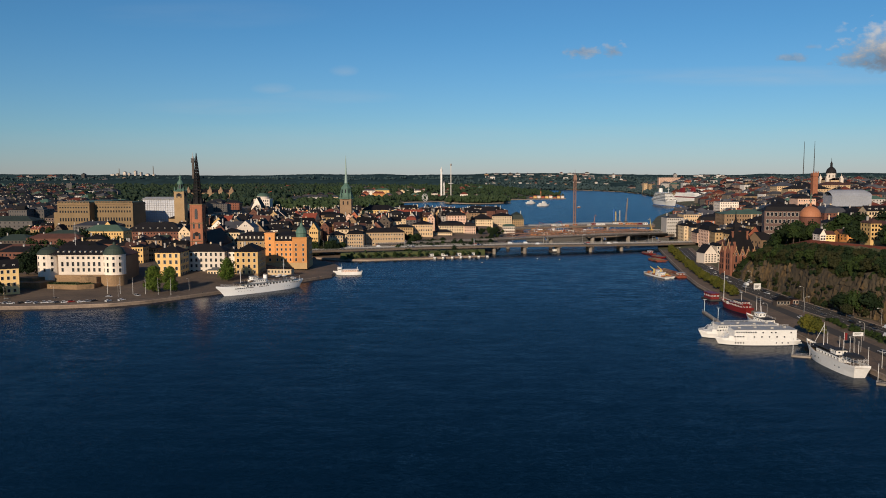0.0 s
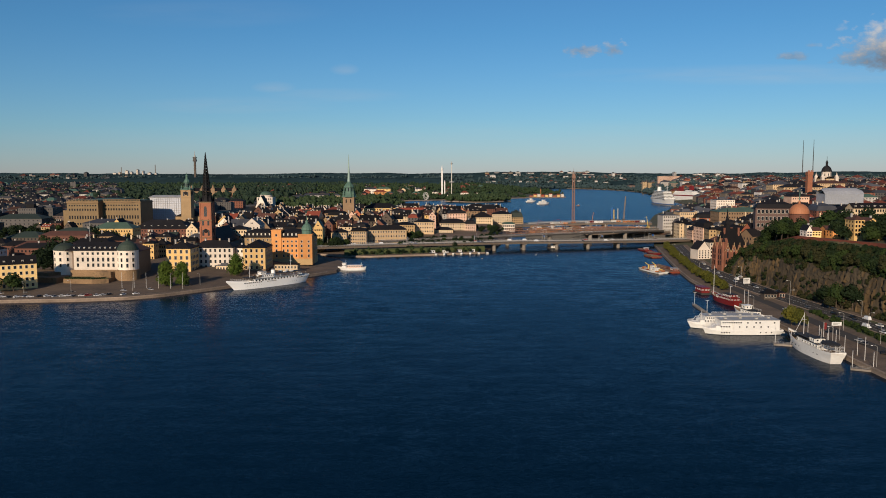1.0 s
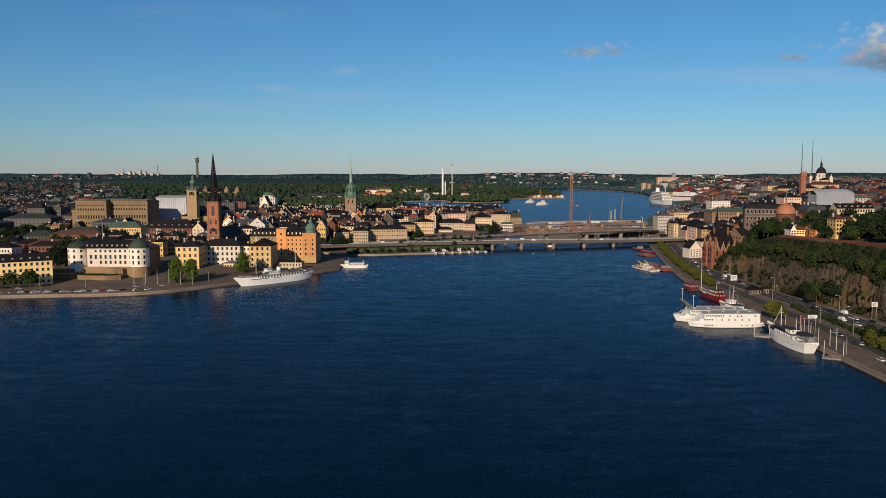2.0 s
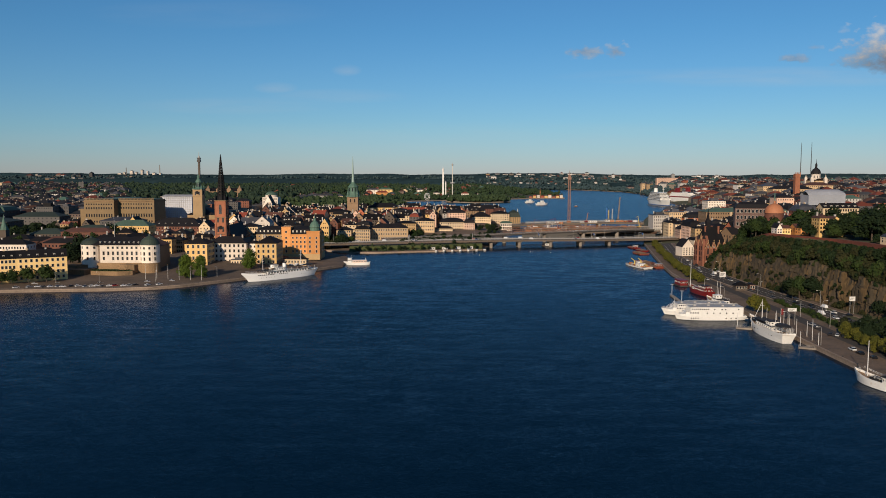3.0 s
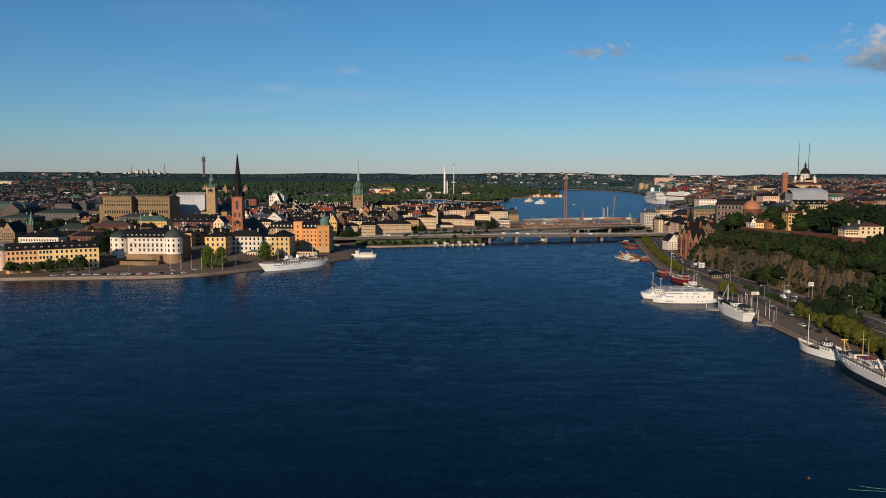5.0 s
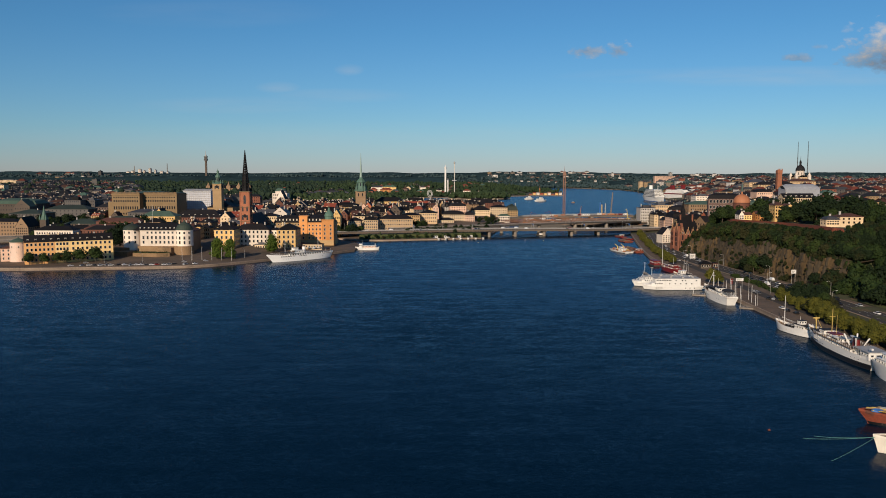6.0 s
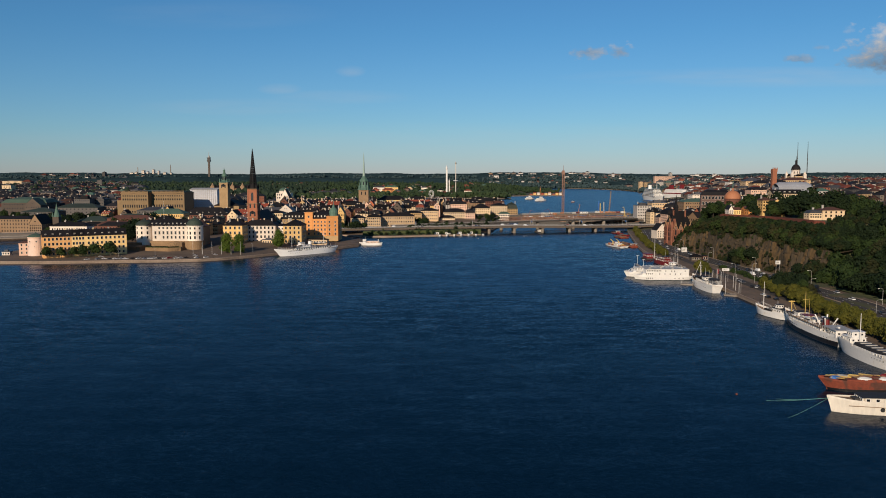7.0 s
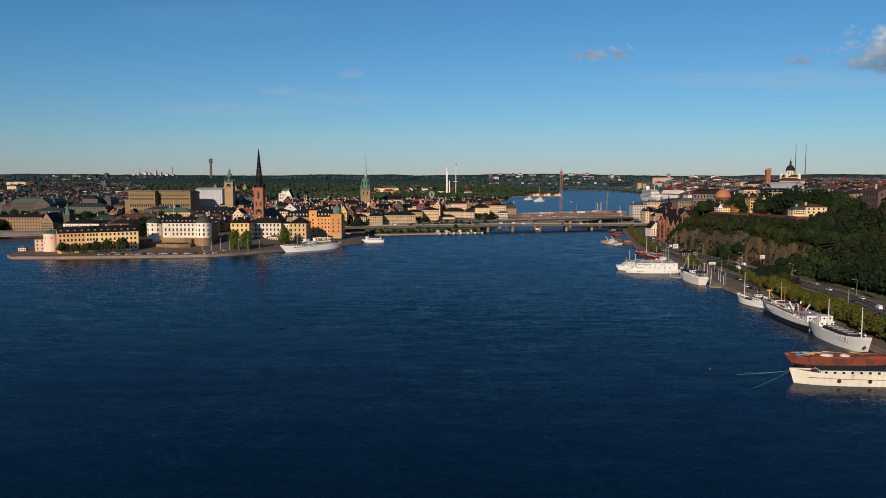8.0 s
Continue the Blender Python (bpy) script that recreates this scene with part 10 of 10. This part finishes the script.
k = 0
for lane, ys_ in ((-6.2, (441, 466, 476, 489, 503, 526, 560, 592, 660, 712)), (-2.0, (350, 425, 447, 470, 484, 498, 520, 540, 610, 672, 700, 730)), (2.2, (330, 395, 436, 458, 480, 506, 530, 580, 630, 680, 720, 750)), (6.4, (300, 362, 420, 444, 474, 498, 524, 556, 622, 668, 702, 741, 780, 830))):
    for y in ys_:
        x, z, turn = road_spot(y + drive.uniform(-2, 2), lane)
        if k % 9 == 4:
            park_car(VAN, 0, x, y, z, turn + (180 if lane < 0 else 0))
        else:
            park_car(CAR, drive.choice((0, 0, 1, 1, 1, 2, 5, 5, 5)), x, y, z, turn + (180 if lane < 0 else 0))
        k += 1
for x, y, r in ((145.5, 476, 100), (144.5, 470, 96), (143.5, 452, 60), (145.5, 449, 58), (147.5, 446, 58), (149, 443, 58), (150, 437, 58), (138, 420, 90), (137.5, 412, 92), (139, 404, 88), (147, 560, 92), (148, 620, 94), (149, 655, 92), (150, 690, 92), (161.5, 641, 98), (162.6, 648, 99), (163.8, 655, 98), (166.4, 670, 100), (168, 678, 99), (170.4, 694, 100), (172.4, 705, 101), (174.6, 716, 101)):
    z = south_height(x, y) + 0.12
    park_car(CAR, drive.choice((0, 1, 1, 1, 5, 5, 2)), x, y, z, r)
# cars parked along the islet quay
for i, x in enumerate((-349, -341, -336, -331, -327, -322.5, -318.5, -313, -309, -303, -299, -296, -291, -287, -284, -277.5, -274, -271, -262, -255)):
    y = north_island_shore(x) + 9 + (i % 3) * 1.2
    park_car(CAR, (0, 2, 0, 5, 0, 2, 0, 1, 0, 2, 0, 0, 5, 0, 3, 0, 2, 1, 0, 0)[i], x, y, 2.05, drive.uniform(35, 70))
for i, x in enumerate((-345, -329, -268, -252, -300, -232, -185, -178, -171, -166)):
    y = north_island_shore(x) + (26 if i < 6 else 14)
    park_car(CAR, (0, 1, 2, 0, 5, 1, 0, 1, 2, 0)[i], x, y, north_island_height(x, y) + 0.05, drive.uniform(-30, 30))
# traffic on the motorway bridge
for i in range(26):
    s = drive.uniform(-180, 190)
    for a, b in zip(road_line, road_line[1:]):
        if a[0] <= s < b[0]:
            t = (s - a[0]) / (b[0] - a[0])
            y, z = a[1] + (b[1] - a[1]) * t, a[2] + (b[2] - a[2]) * t
            park_car(CAR if i % 6 else VAN, drive.randrange(6), s, y + drive.choice((4, 8, 14, 18, 22)), z + 0.05, 13)

# lanes and kerbs along the islet quay
def shore_strip(name, label, category, x0, x1, o0, o1, lift, material, thick=0.0):
    vs, fs = [], []
    for i, x in enumerate(spread(x0, x1, 4)):
        ya_, yb_ = north_island_shore(x) + o0, north_island_shore(x) + o1
        za_, zb_ = north_island_height(x, ya_) + lift, north_island_height(x, yb_) + lift
        vs += [(x, ya_, za_ - thick), (x, ya_, za_), (x, (ya_ + yb_) / 2, (za_ + zb_) / 2 + 0.02), (x, yb_, zb_), (x, yb_, zb_ - thick)]
        if i:
            for k in range(4):
                fs.append((5 * i + k - 5, 5 * i + k, 5 * i + k + 1, 5 * i + k - 4))
    me = bpy.data.meshes.new(name)
    me.from_pydata(vs, [], fs)
    me.materials.append(material)
    tagged(new(name, me), label, category, kind="structure")


shore_strip("road_islet", "dark asphalt lane along the palace quay", "road", -404, -215, 15.5, 21.5, 0.05, ASPHALT)
shore_strip("kerb", "pale granite kerb beside the quay lane", "kerb", -404, -215, 14.9, 15.4, 0.2, CONCRETE, 0.2)
shore_strip("kerb", "pale granite kerb beside the quay lane", "kerb", -404, -215, 21.6, 22.1, 0.2, CONCRETE, 0.2)
shore_strip("kerb", "pale granite kerb along the parking strip", "kerb", -404, -225, 5.2, 5.7, 0.2, CONCRETE, 0.2)
shore_strip("pavement_plaza", "reddish gravel strip before the palace terrace", "pavement", -352, -262, 26.0, 33.0, 0.06, GRAVEL)
shore_strip("pavement_quay_edge", "brown gravel promenade at the water's edge", "pavement", -404, -225, 1.2, 5.1, 0.05, GRAVEL)

# painted bays on the islet quay
vs, fs = [], []
for i in range(34):
    x = -352 + i * 3.3
    y = north_island_shore(x) + 7
    j = len(vs)
    vs += [(x, y, 2.06), (x + 0.25, y, 2.06), (x + 2.6, y + 6, 2.06), (x + 2.35, y + 6, 2.06)]
    fs.append((j, j + 1, j + 2, j + 3))
me = bpy.data.meshes.new("bay_marks")
me.from_pydata(vs, [], fs)
me.materials.append(LAMPWHITE)
tagged(new("bay_marks", me), "white painted parking bay lines on the quay", "road marks", kind="stuff")


def flagpole(x, y, z, h):
    ob = thing("flagpole", "tall white flagpole on the granite quay", "flagpole", pose(x, y, z), "flagpoles")
    bm = bmesh.new()
    rod(bm, (0, 0, 0), (0, 0, h), 0.13, 8, 0, 0.06)
    part("pole", bm, LAMPWHITE, ob)
    bm = bmesh.new()
    lathe(bm, [(0, h), (0.16, h + 0.12), (0.16, h + 0.25), (0, h + 0.38)], 0, 0, 8)
    part("finial", bm, YELLOWSTEEL, ob)
    bm = bmesh.new()
    lathe(bm, [(0.5, 0), (0.5, 0.4), (0.25, 0.6)], 0, 0, 8)
    part("base", bm, CONCRETE, ob)


for i in range(6):
    x = -273 + i * 8.4
    flagpole(x, 646, north_island_height(x, 646), 11.8)


def street_lamp():
    ob = thing("street_lamp", "grey steel street lamp with a curved arm", "street lamp", group="street lamps")
    bm = bmesh.new()
    rod(bm, (0, 0, 0), (0, 0, 8.4), 0.11, 6, 0, 0.07)
    part("post", bm, STEEL, ob)
    bm = bmesh.new()
    rod(bm, (0, 0, 8.4), (-0.8, 0, 9.0), 0.06, 5)
    rod(bm, (-0.8, 0, 9.0), (-2.0, 0, 9.1), 0.06, 5)
    part("arm", bm, STEEL, ob)
    bm = bmesh.new()
    box(bm, -2.7, -1.9, -0.18, 0.18, 8.95, 9.15, taper=0.05)
    part("lamp_head", bm, LAMPWHITE, ob)
    return ob


lamp = street_lamp()
lamp_at = [(lerp_path(ROAD, y) - 9.6, y) for y in range(262, 900, 78)] + [(lerp_path(ROAD, y) + 9.6, y) for y in range(300, 900, 78)] + [(151, 468), (150, 500), (128.5, 430), (128.5, 560), (130, 470)]
for i, (x, y) in enumerate(lamp_at):
    m = pose(x, y, south_height(x, y), 0, 0, 180 if i < 9 else 0)
    if i == 0:
        lamp.matrix_basis = m
    else:
        copy_thing(lamp, m)
for x in (-330, -300, -262, -225):
    copy_thing(lamp, pose(x, north_island_shore(x) + 24, 2.1, 0, 0, drive.uniform(0, 360)))
for i in range(10):
    a = -170 + i * 38
    for p, q in zip(road_line, road_line[1:]):
        if p[0] <= a < q[0]:
            t = (a - p[0]) / (q[0] - p[0])
            copy_thing(lamp, pose(a, p[1] + (q[1] - p[1]) * t + 13, p[2] + (q[2] - p[2]) * t, 0, 0, 90))


def sign_board(x, y, z, h, w, bh, material, label, rot=0):
    ob = thing("sign_board", label, "sign", pose(x, y, z, 0, 0, rot), "sign boards")
    bm = bmesh.new()
    for sx in (-w * 0.35, w * 0.35):
        rod(bm, (sx, 0, 0), (sx, 0, h), 0.1, 6)
    part("posts", bm, STEEL, ob).name = "stand"
    bm = bmesh.new()
    box(bm, -w / 2, w / 2, -0.18, 0.18, h, h + bh)
    part("board", bm, material, ob)
    bm = bmesh.new()
    for k in range(3):
        box(bm, -w * 0.38, w * (0.1 + 0.1 * k), -0.22, -0.18, h + bh * (0.25 + 0.2 * k), h + bh * (0.33 + 0.2 * k))
    part("bars", bm, DARKSTEEL, ob)


sign_board(136.5, 480, 2, 7.4, 4.6, 1.7, LAMPWHITE, "white roof-like board on posts by the quay")
sign_board(181, 505, 3.6, 7.4, 3.2, 2.5, LAMPWHITE, "large white billboard below the cliff")
sign_board(160.5, 655, 3.6, 1.0, 5.0, 4.0, LAMPWHITE, "white site container board beside the road", 10)
for x, y in ((206, 420), (209, 408)):
    sign_board(x, y, south_height(x, y), 10, 1.6, 2.6, LAMPWHITE, "small white lit board among dark trees")
# flags and posts by the landing stage
for x, y, h in ((124, 482, 9), (127.5, 478, 8), (128, 470, 8.5), (127.5, 462, 9), (128, 455, 8), (129, 440, 10.5), (131, 450, 8), (133, 586, 9), (134.5, 584, 9)):
    ob = thing("quay_post", "slim pale post standing on the quay", "post", pose(x, y, 2), "quay posts")
    bm = bmesh.new()
    rod(bm, (0, 0, 0), (0, 0, h), 0.13, 6, 0, 0.08)
    part("pole", bm, LAMPWHITE, ob)
    bm = bmesh.new()
    box(bm, -0.25, 0.25, -0.25, 0.25, 0, 0.4)
    part("foot", bm, CONCRETE, ob)
bn = thing("red_banner", "red beach flag on a quay post", "flag", pose(131.5, 482, 2))
bm = bmesh.new()
rod(bm, (0, 0, 0), (0, 0, 8.6), 0.08, 6)
part("pole", bm, LAMPWHITE, bn)
bm = bmesh.new()
box(bm, 0.1, 1.3, -0.03, 0.03, 5.2, 8.4)
part("cloth", bm, HULLRED, bn)


def bollard(x, y, z):
    ob = thing("bollard", "cast iron mooring bollard on the quay edge", "bollard", pose(x, y, z), "bollards")
    bm = bmesh.new()
    lathe(bm, [(0.3, 0), (0.22, 0.3), (0.22, 0.5), (0.36, 0.6), (0.3, 0.75), (0, 0.8)], 0, 0, 8)
    part("body", bm, DARKSTEEL, ob)


for i in range(30):
    y = 250 + i * 13.0
    bollard(lerp_path(SOUTH_SHORE, y) + 0.8, y, 2.05)
for i in range(14):
    x = -400 + i * 17
    bollard(x, north_island_shore(x) + 0.9, 2.02)
# stone coping along the quays
for k, (a, b, shore) in enumerate(((-415, -146, north_island_shore),)):
    vs, fs = [], []
    xs_ = spread(a, b, 2.4)
    for i, x in enumerate(xs_[:-1]):
        x2 = xs_[i + 1] - 0.06
        j = len(vs)
        y1, y2 = shore(x), shore(x2)
        for (px, py) in ((x, y1), (x2, y2)):
            vs += [(px, py - 0.18, 1.5), (px, py - 0.18, 2.22), (px, py + 0.8, 2.22), (px, py + 0.8, 1.9)]
        for q in range(3):
            fs.append((j + q, j + 4 + q, j + 5 + q, j + 1 + q))
        fs += [(j, j + 1, j + 2, j + 3), (j + 7, j + 6, j + 5, j + 4)]
    me = bpy.data.meshes.new("coping")
    me.from_pydata(vs, [], fs)
    me.materials.append(QUAYSTONE)
    tagged(new("coping", me), "granite coping stones along the islet quay", "coping", kind="stuff")
vs, fs = [], []
ys_ = spread(180, 960, 2.4)
for i, y in enumerate(ys_[:-1]):
    y2 = ys_[i + 1] - 0.06
    j = len(vs)
    for yy in (y, y2):
        x = lerp_path(SOUTH_SHORE, yy)
        vs += [(x - 0.18, yy, 1.5), (x - 0.18, yy, 2.24), (x + 0.8, yy, 2.24), (x + 0.8, yy, 1.9)]
    for q in range(3):
        fs.append((j + 1 + q, j + 5 + q, j + 4 + q, j + q))
    fs += [(j + 3, j + 2, j + 1, j), (j + 4, j + 5, j + 6, j + 7)]
me = bpy.data.meshes.new("coping")
me.from_pydata(vs, [], fs)
me.materials.append(QUAYSTONE)
tagged(new("coping", me), "granite coping stones along the southern quay", "coping", kind="stuff")
# streets, trees and a green pavilion before the old town
for i in range(34):
    x = drive.uniform(-75, 36)
    y = old_town_shore(x) + drive.choice((48, 56, 66, 90, 110))
    if clear_of(x, y, 1.0):
        park_car(CAR if i % 7 else VAN, drive.randrange(6), x, y, old_town_height(x, y) + 0.1, drive.choice((16, 20, 200, 60)))
for i in range(16):
    x = -72 + i * 6.5
    y = old_town_shore(x) + 76 + drive.uniform(-4, 4)
    if clear_of(x, y, 1.0):
        put(PROTO, i, x, y, old_town_height(x, y), drive.uniform(0.45, 0.7))
pv = thing("pavilion", "small white and green glazed pavilion on a square", "pavilion", pose(34, 1165, 4))
bm = bmesh.new()
box(bm, -8, 8, 0, 8, -2, 9)
part("wall", bm, PLASTER["white"], pv)
bm = bmesh.new()
hip(bm, 16, 8, 9, 12, 0.8, 4, 0, 4)
part("roof", bm, ROOF["green"], pv)
facade_windows(pv, (-8, 0), (8, 0), [2.5, 6.5], 6, 1.6, 2.4)
# white stalls and boats below the motorway
for i in range(7):
    x = -60 + i * 8.6
    ob = thing("small_boat", "small white motorboat moored at the embankment", "boat", pose(x, 884 + 0.27 * (x + 62), 0, 0, 0, drive.uniform(70, 110)), "small boats")
    hull_parts(ob, 6.2, 2.2, 0.7, 0.4, 0.1, 0.6, 0.3, 0.8, STEEL, HULLWHITE, 0.2, 0.3, None, 12)
    cabin(ob, -1.5, 1.2, 1.8, 0.8, 2.0, n=2, win=(0.5, 0.4), front=False)
for i in range(4):
    x = -64 + i * 13.5
    site_hut(x, 896 + 0.27 * (x + 66), 1.5, 14, LAMPWHITE, "white kiosk cabin on the embankment")

# white hut and stacked floats on the islet's tip
house(-437.8, 643.5, 7.0, 4.0, 2.0, 4.8, 5.4, "white", "grey", "flat", floors=1, bays=3, fine=True, name="quay_hut", label="small white hut on the tip of the islet quay", category="hut", chimneys=0, rng=plan)
